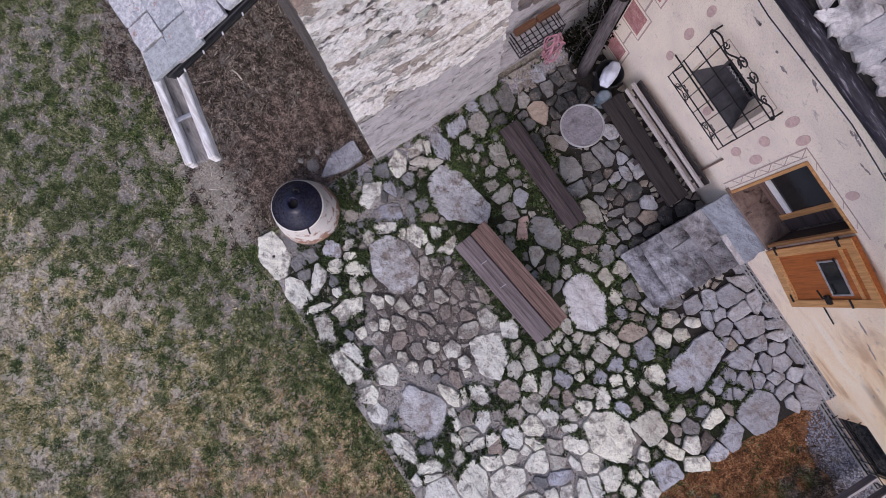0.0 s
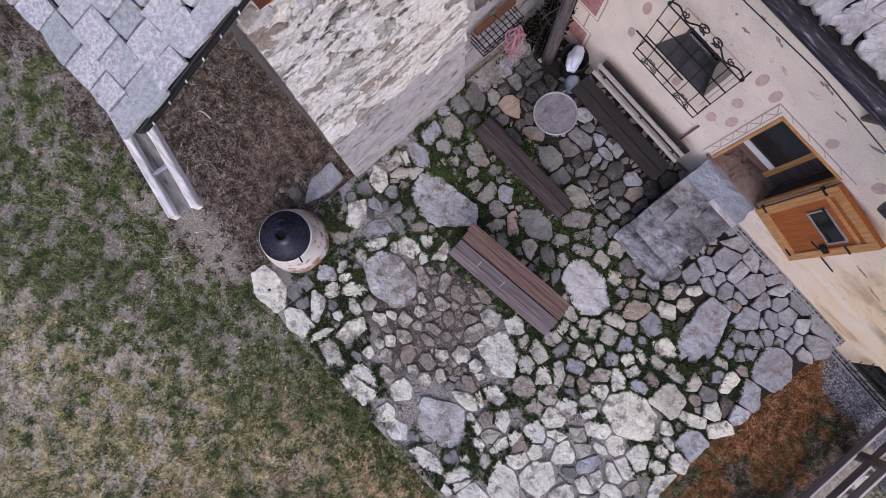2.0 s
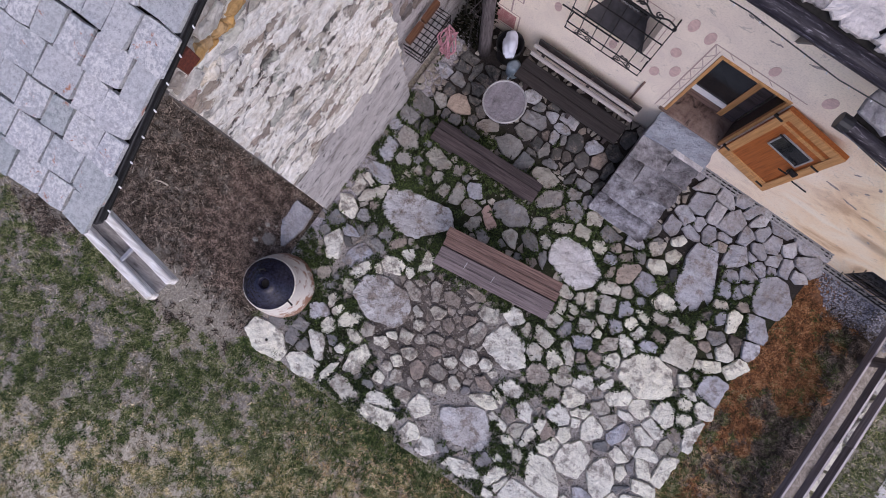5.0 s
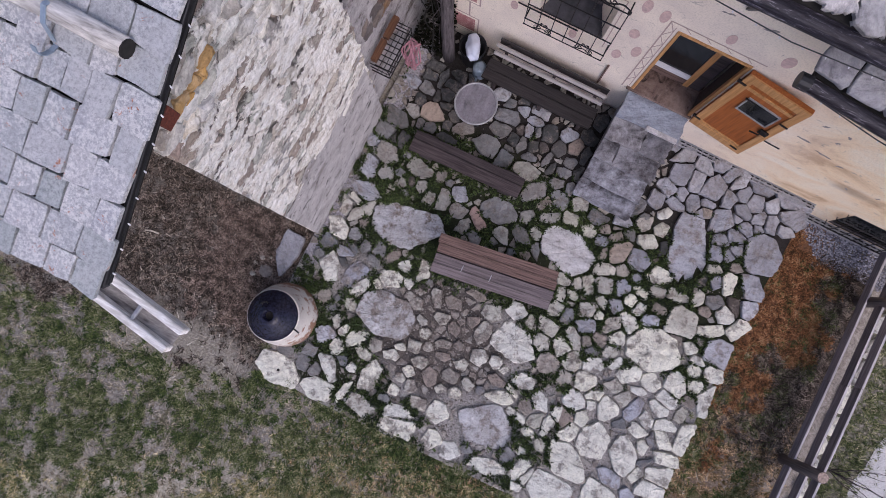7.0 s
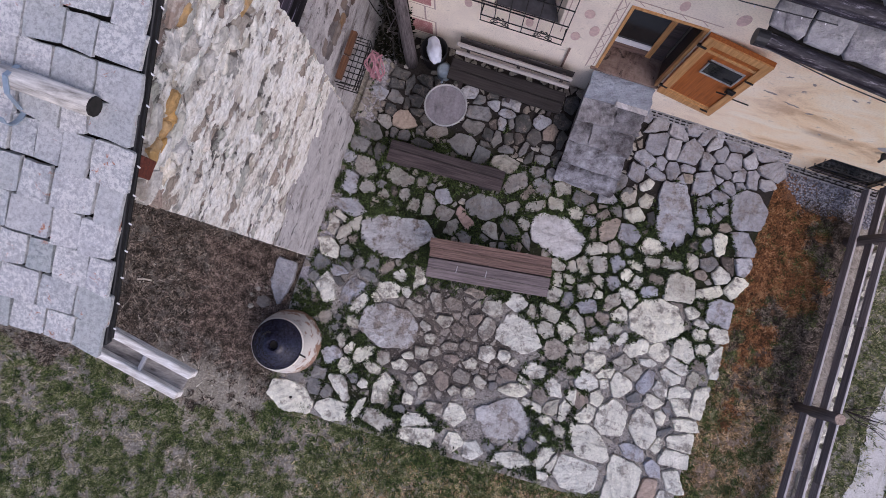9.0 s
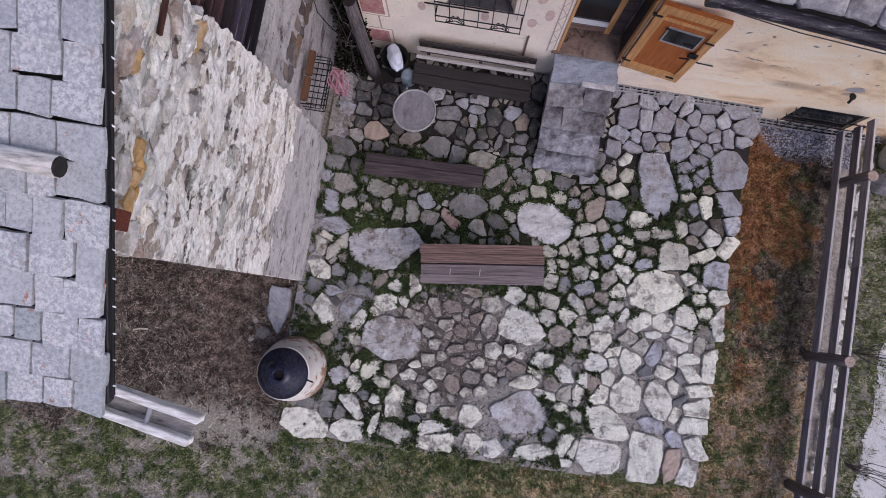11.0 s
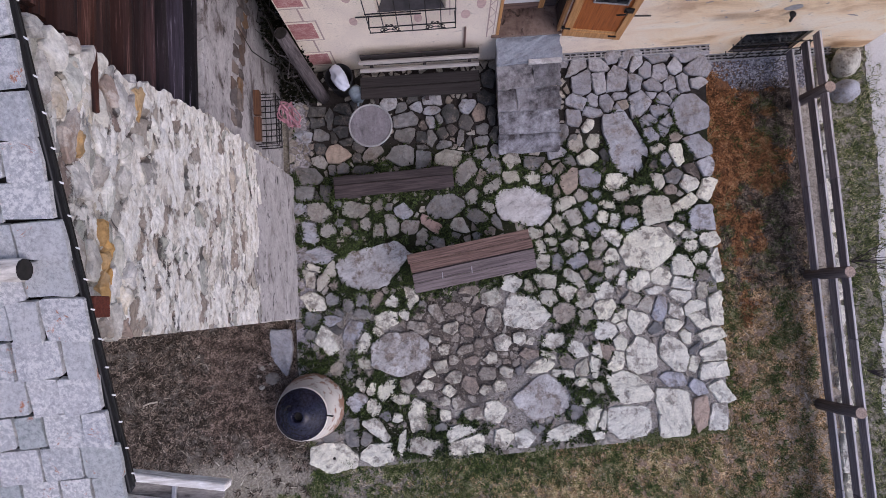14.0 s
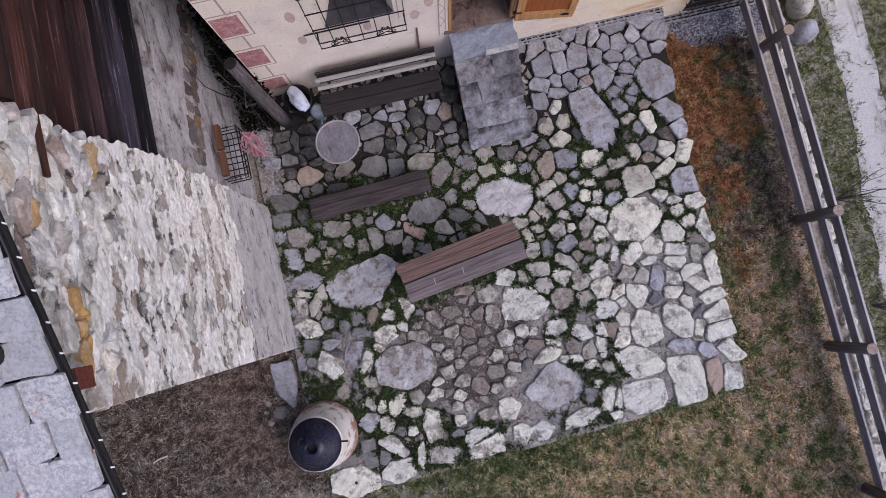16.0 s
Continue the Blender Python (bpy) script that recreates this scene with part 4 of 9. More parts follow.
def stone_mesh(poly, thick, tilt, edge, dome, rng, depth=0.05):
    """A stone with a rounded upper edge and an uneven top; u, v in its plane and h above it, about its middle."""
    cx, cy = sum(p[0] for p in poly) / len(poly), sum(p[1] for p in poly) / len(poly)
    n = len(poly)
    tx, ty = rng.uniform(-tilt, tilt), rng.uniform(-tilt, tilt)
    size = math.sqrt(area(poly))
    e = min(edge, size * 0.2)
    lump = min(0.026, 0.07 * size)
    verts = []
    for inset, share, h in ((0, 1, -depth), (e * 0.15, 1, thick - e * 0.7), (e * 0.9, 1, thick), (e, 0.58, thick + dome * 0.7)):
        for x, y in poly:
            dx, dy = x - cx, y - cy
            l = math.hypot(dx, dy) or 1e-6
            k = max(0.2, 1 - inset / l) * share
            up = h
            if h > 0:
                up += tx * dx + ty * dy + lump * noise.noise(Vector((x * k * 7 + cx * 5, y * k * 7 + cy * 5, 4))) + rng.uniform(-0.002, 0.002)
            verts.append((dx * k, dy * k, up))
    verts.append((0, 0, thick + dome))
    faces = []
    for r in range(3):
        for i in range(n):
            j = (i + 1) % n
            faces.append((r * n + i, r * n + j, (r + 1) * n + j, (r + 1) * n + i))
    faces += [(3 * n + i, 3 * n + (i + 1) % n, 4 * n) for i in range(n)]
    if sum(poly[i - 1][0] * poly[i][1] - poly[i][0] * poly[i - 1][1] for i in range(n)) < 0:
        faces = [f[::-1] for f in faces]
    return (cx, cy), verts, faces


def lay(stones, name, rest_name, parent, frame_of, material, rest_material, near, limit=290):
    """Lays stones (poly, thick, tilt, edge, dome, own material) in a plane: the first ones as pieces, the rest as one mesh."""
    rng = random.Random(11)
    stones = sorted(stones, key=near)
    allv, allf = [], []
    for i, (poly, thick, tilt, edge, dome, own) in enumerate(stones):
        (cx, cy), vs, fs = stone_mesh(poly, thick, tilt, edge, dome, rng)
        if i < limit or own:
            m = frame_of(cx, cy)
            ob = raw(name, vs, fs, own or material, parent)
            ob.matrix_local = m
        else:
            m, k = frame_of(cx, cy), len(allv)
            allv += [tuple(m @ Vector(v)) for v in vs]
            allf += [tuple(k + a for a in f) for f in fs]
    if allv:
        tagged(raw(rest_name, allv, allf, rest_material, parent), kind="stuff")


# ---- ground ----
def lane_edge(y):
    return 7.02 - 0.40 * smooth01(2.8, -2.0, y)


def build_ground():
    near = np.arange(-13, 13.01, 0.2)
    far = 13 + np.cumsum(0.4 * 1.45 ** np.arange(18))
    line = np.concatenate([-far[::-1], near, far])
    n = len(line)
    verts = [(x, y, ground_z(x, y) if abs(x) < 30 and abs(y) < 30 else ground_z(x, 0)) for y in line for x in line]
    faces = [(j * n + i, j * n + i + 1, (j + 1) * n + i + 1, (j + 1) * n + i) for j in range(n - 1) for i in range(n - 1)]
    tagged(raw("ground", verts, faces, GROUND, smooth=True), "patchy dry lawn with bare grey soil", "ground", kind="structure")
    # pale wheel track of the lane beyond the fence
    vs, fs = [], []
    ys = np.arange(-16, 16.01, 0.1)
    for y in ys:
        c = lane_edge(y) + 0.30
        for k in range(5):
            x = c + (k / 4 - 0.5) * (0.60 + 0.16 * noise.noise(Vector((y, k, 0))))
            vs.append((x + 0.07 * noise.noise(Vector((y * 2, k, 5))) + 0.05 * noise.noise(Vector((y * 7, k, 9))), y, ground_z(x, y) + 0.012))
    for j in range(len(ys) - 1):
        for i in range(4):
            fs.append((j * 5 + i, j * 5 + i + 1, (j + 1) * 5 + i + 1, (j + 1) * 5 + i))
    tagged(raw("road", vs, fs, TRACK, smooth=True), "pale grit wheel track of a lane", "road", kind="structure")


build_ground()

# ---- terrace ----
SLABS = []


def slab(x, y, length, width, turn, material=None, corners=6, taper=0.0):
    more = 0.085 if x > 1.7 and y > 2.7 else 0.045 if x > 1.4 or y < -0.9 else 0.035
    SLABS.append(Slab(x, y, length + more, width + more, turn, material, corners, taper))


# large
slab(1.10, 1.73, 0.99, 0.57, -5, FLAG_LILAC, 8, -0.15)
slab(-0.11, 1.78, 0.57, 0.37, 0, FLAG_GREY, 7)
slab(2.76, 2.54, 1.14, 0.59, -61, FLAG_BLUE, 7, 0.10)
slab(2.93, 0.92, 0.82, 0.63, -2, FLAG_WHITE, 8)
slab(1.00, 0.04, 0.75, 0.52, -2, FLAG_WHITE, 5, 0.10)
slab(1.21, -1.21, 0.92, 0.63, -15, FLAG_STREAK, 5, 0.45)
slab(-0.95, -0.47, 0.91, 0.60, -3, FLAG_STREAK, 7)
slab(-1.30, 0.91, 1.13, 0.66, 23, FLAG_STREAK, 6, 0.15)
slab(3.79, 3.03, 0.59, 0.74, 11, FLAG_SLATY, 5)
slab(3.16, 1.53, 0.49, 0.43, -1, None, 4, 0.20)
slab(2.47, -1.17, 0.69, 0.45, -33, FLAG_WHITE, 6)
slab(2.44, -1.67, 0.68, 0.45, -1, FLAG_WHITE, 7)
slab(3.16, -1.56, 0.49, 0.72, 3, FLAG_WHITE, 4)
slab(2.71, -0.71, 0.45, 0.53, 8, FLAG_WHITE, 6)
slab(3.22, -0.69, 0.55, 0.35, -60, FLAG_WHITE, 6)
slab(3.88, 2.46, 0.54, 0.31, -54, FLAG_BLUE, 5)
slab(-2.01, -1.95, 0.71, 0.44, -8, FLAG_WHITE, 6, -0.10)
slab(-1.39, -1.92, 0.50, 0.35, -1, FLAG_WHITE, 5)
slab(-0.68, -1.86, 0.46, 0.26, -5, None, 5)
slab(-0.09, -1.69, 0.53, 0.20, 9, FLAG_WHITE, 5)
slab(-0.03, -1.87, 0.53, 0.29, 1, FLAG_WHITE, 4)
# north-west, damp; shade of the house corner is put into the dark tones
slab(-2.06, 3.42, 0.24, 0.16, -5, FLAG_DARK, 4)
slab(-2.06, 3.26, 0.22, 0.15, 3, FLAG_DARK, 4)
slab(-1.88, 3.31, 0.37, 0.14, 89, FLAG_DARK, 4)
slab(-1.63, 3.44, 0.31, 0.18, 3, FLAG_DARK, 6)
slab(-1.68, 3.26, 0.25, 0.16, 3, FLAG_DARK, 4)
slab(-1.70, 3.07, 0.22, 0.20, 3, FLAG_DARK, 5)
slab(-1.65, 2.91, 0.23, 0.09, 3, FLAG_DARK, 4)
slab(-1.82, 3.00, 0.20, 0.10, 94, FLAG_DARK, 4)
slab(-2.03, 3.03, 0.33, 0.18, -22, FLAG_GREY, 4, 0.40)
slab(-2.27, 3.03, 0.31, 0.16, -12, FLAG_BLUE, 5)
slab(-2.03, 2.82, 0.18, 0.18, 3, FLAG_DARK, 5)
slab(-2.05, 2.61, 0.25, 0.18, -27, FLAG_SHADED, 5)
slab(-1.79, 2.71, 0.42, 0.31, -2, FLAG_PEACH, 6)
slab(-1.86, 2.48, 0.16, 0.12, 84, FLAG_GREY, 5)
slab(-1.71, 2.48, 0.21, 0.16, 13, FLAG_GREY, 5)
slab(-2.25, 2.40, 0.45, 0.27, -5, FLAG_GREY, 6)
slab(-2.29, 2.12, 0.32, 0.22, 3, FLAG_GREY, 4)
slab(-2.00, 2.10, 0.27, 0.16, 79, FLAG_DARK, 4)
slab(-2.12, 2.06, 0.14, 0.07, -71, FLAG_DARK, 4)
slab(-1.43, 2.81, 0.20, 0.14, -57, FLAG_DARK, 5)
slab(-1.22, 2.70, 0.31, 0.18, 18, FLAG_SHADED, 6)
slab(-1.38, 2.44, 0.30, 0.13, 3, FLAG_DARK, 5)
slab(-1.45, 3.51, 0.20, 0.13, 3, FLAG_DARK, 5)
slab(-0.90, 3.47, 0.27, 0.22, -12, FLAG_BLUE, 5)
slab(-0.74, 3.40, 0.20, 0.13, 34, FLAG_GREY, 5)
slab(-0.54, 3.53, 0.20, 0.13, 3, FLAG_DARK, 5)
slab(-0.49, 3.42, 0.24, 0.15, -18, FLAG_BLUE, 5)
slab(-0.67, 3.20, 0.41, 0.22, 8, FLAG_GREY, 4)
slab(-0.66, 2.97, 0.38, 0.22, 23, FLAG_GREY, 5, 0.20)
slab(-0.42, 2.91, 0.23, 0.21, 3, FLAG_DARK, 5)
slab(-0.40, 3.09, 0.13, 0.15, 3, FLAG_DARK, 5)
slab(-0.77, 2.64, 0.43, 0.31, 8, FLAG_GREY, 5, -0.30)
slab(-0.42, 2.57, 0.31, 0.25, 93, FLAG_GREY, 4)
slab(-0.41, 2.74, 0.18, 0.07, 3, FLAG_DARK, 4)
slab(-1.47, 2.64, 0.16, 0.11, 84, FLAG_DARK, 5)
slab(-2.11, 1.83, 0.49, 0.34, -12, FLAG_SHADED, 5)
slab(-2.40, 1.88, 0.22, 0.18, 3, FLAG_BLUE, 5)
slab(-1.52, 1.80, 0.45, 0.24, -7, FLAG_SHADED, 4, 0.20)
slab(-1.17, 1.86, 0.24, 0.16, 43, FLAG_SHADED, 5)
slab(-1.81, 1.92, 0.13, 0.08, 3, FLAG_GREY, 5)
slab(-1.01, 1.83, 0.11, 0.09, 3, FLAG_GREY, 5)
# under and beside the wall bench, with its shade in the dark stones
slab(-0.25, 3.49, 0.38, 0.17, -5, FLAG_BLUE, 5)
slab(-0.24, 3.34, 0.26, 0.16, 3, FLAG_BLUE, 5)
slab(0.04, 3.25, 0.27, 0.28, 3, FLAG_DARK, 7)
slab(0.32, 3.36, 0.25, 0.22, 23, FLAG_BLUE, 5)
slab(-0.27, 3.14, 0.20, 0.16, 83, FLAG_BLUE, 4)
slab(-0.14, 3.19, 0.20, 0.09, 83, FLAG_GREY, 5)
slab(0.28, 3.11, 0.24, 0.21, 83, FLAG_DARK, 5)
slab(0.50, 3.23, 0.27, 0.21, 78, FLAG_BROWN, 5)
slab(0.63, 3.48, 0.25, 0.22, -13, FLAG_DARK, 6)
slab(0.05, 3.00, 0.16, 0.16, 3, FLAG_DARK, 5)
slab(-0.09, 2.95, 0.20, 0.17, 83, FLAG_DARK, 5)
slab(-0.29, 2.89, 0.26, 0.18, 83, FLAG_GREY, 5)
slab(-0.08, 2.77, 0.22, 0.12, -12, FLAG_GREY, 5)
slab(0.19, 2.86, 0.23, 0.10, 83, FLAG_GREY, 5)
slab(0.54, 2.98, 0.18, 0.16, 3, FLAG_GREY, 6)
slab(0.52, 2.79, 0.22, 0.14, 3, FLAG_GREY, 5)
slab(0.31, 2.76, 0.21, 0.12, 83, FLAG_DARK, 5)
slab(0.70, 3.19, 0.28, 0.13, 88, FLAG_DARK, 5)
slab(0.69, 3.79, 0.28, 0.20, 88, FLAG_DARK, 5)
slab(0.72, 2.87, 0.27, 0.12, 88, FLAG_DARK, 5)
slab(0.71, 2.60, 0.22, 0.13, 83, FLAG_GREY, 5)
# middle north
slab(-0.03, 2.55, 0.41, 0.27, -12, FLAG_SHADED, 4)
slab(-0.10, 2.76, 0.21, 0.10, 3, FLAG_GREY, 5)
slab(0.23, 2.31, 0.43, 0.30, 63, FLAG_SHADED, 5)
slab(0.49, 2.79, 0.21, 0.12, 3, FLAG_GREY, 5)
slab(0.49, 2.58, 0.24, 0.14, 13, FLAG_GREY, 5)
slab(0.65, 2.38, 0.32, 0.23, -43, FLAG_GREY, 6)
slab(0.96, 2.44, 0.27, 0.23, 3, None, 5)
slab(0.93, 2.18, 0.25, 0.17, 3, None, 4)
slab(1.30, 2.40, 0.31, 0.23, 13, FLAG_GREY, 6)
slab(1.31, 2.54, 0.27, 0.11, 3, FLAG_BROWN, 5)
slab(1.69, 2.53, 0.29, 0.14, 8, FLAG_BLUE, 4)
slab(1.79, 2.80, 0.27, 0.13, 87, FLAG_GREY, 4)
slab(1.94, 2.70, 0.16, 0.16, 3, FLAG_GREY, 5)
slab(1.87, 2.38, 0.18, 0.15, 3, FLAG_GREY, 5)
slab(1.26, 2.14, 0.25, 0.20, 3, None, 5)
slab(1.51, 2.09, 0.18, 0.18, 3, FLAG_BLUE, 5)
slab(1.48, 2.27, 0.16, 0.13, 3, FLAG_BROWN, 5)
slab(1.69, 2.23, 0.20, 0.12, 43, FLAG_BROWN, 4)
slab(1.83, 2.06, 0.45, 0.26, 74, FLAG_PEACH, 4)
slab(1.63, 1.94, 0.23, 0.08, 82, FLAG_BROWN, 4)
slab(0.44, 2.20, 0.24, 0.10, 63, FLAG_BROWN, 4)
slab(0.64, 2.05, 0.32, 0.15, 23, FLAG_SHADED, 4, -0.20)
slab(0.31, 1.90, 0.25, 0.18, 63, FLAG_SHADED, 5)
slab(0.55, 1.71, 0.25, 0.17, -43, FLAG_SHADED, 5)
slab(0.37, 1.59, 0.35, 0.20, -37, FLAG_GREY, 5)
slab(0.65, 1.49, 0.33, 0.12, -73, FLAG_GREY, 4)
slab(0.55, 1.35, 0.16, 0.14, 3, FLAG_BROWN, 5)
slab(0.08, 1.46, 0.30, 0.22, -32, FLAG_SHADED, 5)
slab(-0.38, 1.52, 0.36, 0.14, -37, FLAG_RED, 4)
slab(-0.28, 1.23, 0.27, 0.13, -17, FLAG_GREY, 5)
slab(0.02, 1.32, 0.14, 0.09, 3, FLAG_GREY, 5)
slab(0.35, 1.29, 0.14, 0.09, 3, FLAG_GREY, 5)
slab(1.75, 1.70, 0.37, 0.19, 28, None, 4, 0.30)
slab(1.83, 1.49, 0.32, 0.26, -17, None, 5)
slab(1.63, 1.38, 0.30, 0.20, -48, None, 4)
slab(1.25, 1.28, 0.26, 0.18, 3, None, 5)
slab(1.47, 1.31, 0.16, 0.18, 3, None, 5)
slab(1.32, 1.08, 0.24, 0.16, -73, None, 5)
slab(1.48, 1.14, 0.18, 0.14, 3, None, 5)
slab(1.78, 1.02, 0.32, 0.23, 38, None, 5)
slab(1.92, 1.25, 0.23, 0.12, -22, None, 4)
slab(1.97, 1.03, 0.14, 0.12, 3, FLAG_WHITE, 5)
# north-east, close laid
slab(2.08, 3.89, 0.42, 0.24, 33, FLAG_SLATY, 5)
slab(1.91, 3.98, 0.18, 0.11, 3, FLAG_SLATY, 5)
slab(2.45, 3.88, 0.34, 0.20, -5, FLAG_SLATY, 5)
slab(2.65, 4.01, 0.32, 0.16, 8, FLAG_SLATY, 5)
slab(2.87, 3.94, 0.38, 0.15, 33, FLAG_BLUE, 5)
slab(3.03, 3.89, 0.35, 0.17, 62, FLAG_BLUE, 4)
slab(3.38, 3.96, 0.45, 0.17, -0, FLAG_SLATY, 4)
slab(3.89, 3.96, 0.59, 0.18, 3, FLAG_SLATY, 5)
slab(2.16, 3.61, 0.41, 0.29, 90, FLAG_SLATY, 7)
slab(2.43, 3.60, 0.38, 0.22, 82, FLAG_SLATY, 7)
slab(2.73, 3.60, 0.46, 0.32, 48, FLAG_SLATY, 4, -0.10)
slab(2.97, 3.57, 0.29, 0.20, 77, FLAG_BLUE, 4)
slab(3.18, 3.75, 0.34, 0.14, 82, FLAG_BLUE, 4)
slab(3.41, 3.70, 0.35, 0.25, 91, FLAG_SLATY, 7)
slab(3.64, 3.77, 0.25, 0.22, -29, FLAG_BLUE, 5)
slab(3.98, 3.74, 0.41, 0.28, 8, FLAG_SLATY, 6)
slab(3.55, 3.51, 0.32, 0.19, 62, FLAG_BLUE, 4)
slab(3.74, 3.51, 0.32, 0.20, 81, FLAG_SLATY, 4)
slab(3.98, 3.51, 0.23, 0.15, 3, FLAG_SLATY, 5)
slab(3.29, 3.50, 0.32, 0.19, -28, FLAG_SLATY, 5)
slab(3.42, 3.28, 0.35, 0.17, -5, FLAG_SLATY, 5)
slab(3.60, 3.36, 0.18, 0.10, 62, FLAG_SLATY, 4)
slab(3.25, 3.35, 0.11, 0.06, 3, FLAG_SLATY, 4)
slab(3.35, 3.09, 0.29, 0.23, 3, FLAG_SLATY, 5)
slab(3.04, 3.23, 0.42, 0.31, 62, FLAG_BLUE, 6)
slab(2.06, 3.29, 0.27, 0.23, -18, FLAG_BLUE, 6)
slab(2.31, 3.33, 0.21, 0.13, -68, FLAG_SLATY, 5)
slab(2.52, 3.28, 0.26, 0.20, -59, FLAG_SLATY, 5)
slab(2.73, 3.37, 0.20, 0.12, 28, FLAG_SLATY, 5)
slab(2.76, 3.23, 0.16, 0.10, 3, FLAG_BROWN, 5)
slab(2.26, 3.14, 0.34, 0.16, 8, FLAG_BLUE, 5)
slab(2.00, 3.08, 0.32, 0.23, -69, FLAG_SLATY, 5)
slab(2.20, 2.94, 0.21, 0.11, 53, FLAG_WHITE, 5)
slab(3.15, 2.94, 0.20, 0.19, 3, FLAG_SLATY, 5)
slab(3.18, 2.71, 0.28, 0.20, -79, FLAG_SLATY, 5)
slab(3.44, 2.90, 0.23, 0.15, 81, FLAG_BLUE, 5)
slab(3.35, 2.78, 0.15, 0.15, 3, FLAG_SLATY, 5)
slab(3.26, 2.50, 0.22, 0.17, 3, None, 5)
slab(3.55, 2.65, 0.18, 0.14, 3, FLAG_BROWN, 5)
slab(3.53, 2.37, 0.34, 0.20, -86, FLAG_WHITE, 4)
slab(3.37, 2.32, 0.24, 0.14, 81, FLAG_SLATY, 5)
slab(1.97, 2.66, 0.25, 0.23, 92, None, 5)
slab(2.27, 2.67, 0.22, 0.18, 82, None, 5)
slab(2.16, 2.40, 0.31, 0.20, 18, None, 5)
slab(2.41, 2.41, 0.24, 0.12, 82, FLAG_DARK, 5)
slab(2.16, 2.08, 0.33, 0.29, 3, FLAG_SLATY, 6)
slab(3.16, 2.22, 0.18, 0.12, 82, FLAG_DARK, 5)
slab(2.71, 3.19, 0.14, 0.07, 3, FLAG_SLATY, 5)
# west edge and middle
slab(-2.13, 1.13, 0.52, 0.26, 8, FLAG_BLUE, 5)
slab(-2.25, 1.50, 0.38, 0.28, -56, FLAG_BLUE, 5)
slab(-1.97, 1.52, 0.25, 0.22, 3, FLAG_SHADED, 5)
slab(-1.79, 1.62, 0.16, 0.12, 3, FLAG_GREY, 5)
slab(-1.68, 1.48, 0.18, 0.15, -7, FLAG_SHADED, 4)
slab(-1.55, 1.57, 0.14, 0.14, 3, FLAG_DARK, 5)
slab(-1.57, 1.38, 0.12, 0.13, 3, FLAG_GREY, 5)
slab(-1.39, 1.58, 0.22, 0.18, 23, FLAG_SHADED, 5)
slab(-1.19, 1.47, 0.22, 0.16, 88, FLAG_SHADED, 4)
slab(-0.97, 1.55, 0.34, 0.20, -77, FLAG_SHADED, 4, -0.20)
slab(-0.78, 1.75, 0.28, 0.24, -27, FLAG_BLUE, 5)
slab(-0.69, 1.50, 0.27, 0.23, 3, FLAG_SHADED, 5)
slab(-0.51, 1.32, 0.27, 0.20, 63, FLAG_SHADED, 5)
slab(-2.03, 0.80, 0.53, 0.17, 45, None, 4, -0.20)
slab(-2.29, 0.79, 0.33, 0.16, -76, None, 5)
slab(-2.23, 0.94, 0.21, 0.12, -22, None, 4)
slab(-2.25, 0.42, 0.41, 0.28, -36, FLAG_WHITE, 5)
slab(-1.95, 0.44, 0.21, 0.19, 3, FLAG_GREY, 5)
slab(-1.91, 0.24, 0.24, 0.08, -17, FLAG_GREY, 4)
slab(-2.27, 0.15, 0.23, 0.21, 3, FLAG_GREY, 5)
slab(-1.97, 0.10, 0.25, 0.17, 3, FLAG_BLUE, 6)
slab(-1.71, 0.34, 0.18, 0.19, 3, FLAG_GREY, 5)
slab(-1.51, 0.40, 0.23, 0.21, 3, FLAG_GREY, 5)
slab(-1.27, 0.39, 0.24, 0.19, 84, FLAG_BROWN, 5)
slab(-1.03, 0.34, 0.21, 0.19, 3, FLAG_WHITE, 5)
slab(-0.73, 0.40, 0.38, 0.17, -76, FLAG_WHITE, 4, -0.20)
slab(-1.50, 0.19, 0.33, 0.15, -5, FLAG_GREY, 5)
slab(-1.15, 0.07, 0.42, 0.24, 23, FLAG_WHITE, 4)
slab(-0.87, 0.14, 0.22, 0.11, -36, FLAG_WHITE, 5)
slab(-1.66, -0.13, 0.45, 0.32, 66, FLAG_BLUE, 6)
slab(-2.09, -0.18, 0.49, 0.26, -58, FLAG_WHITE, 5)
slab(-2.32, -0.09, 0.16, 0.14, 3, FLAG_GREY, 5)
slab(-1.93, -0.02, 0.20, 0.09, -37, FLAG_DARK, 4)
slab(-1.51, -0.25, 0.36, 0.21, 58, FLAG_WHITE, 5)
slab(-1.27, -0.09, 0.16, 0.12, 3, FLAG_WHITE, 5)
slab(-0.66, -0.06, 0.32, 0.17, -22, None, 5)
slab(-0.36, 0.14, 0.31, 0.16, -57, None, 5)
slab(-0.57, 0.29, 0.12, 0.09, 3, FLAG_GREY, 5)
# middle, trodden
slab(0.84, 0.51, 0.33, 0.23, -2, FLAG_WHITE, 5)
slab(0.51, 0.32, 0.30, 0.24, 23, None, 5)
slab(0.51, -0.02, 0.36, 0.24, -72, None, 5)
slab(0.17, 0.46, 0.32, 0.11, 3, FLAG_BROWN, 5)
slab(1.37, 0.25, 0.32, 0.20, -12, None, 5)
slab(1.12, 0.44, 0.28, 0.17, -47, None, 5)
slab(1.33, 0.52, 0.37, 0.19, -7, None, 4)
slab(1.34, 0.81, 0.26, 0.21, 63, None, 5)
slab(1.55, 0.79, 0.26, 0.16, 82, FLAG_GREY, 5)
slab(1.87, 0.81, 0.30, 0.24, 13, FLAG_BLUE, 5)
slab(1.79, 0.52, 0.40, 0.19, -32, None, 4)
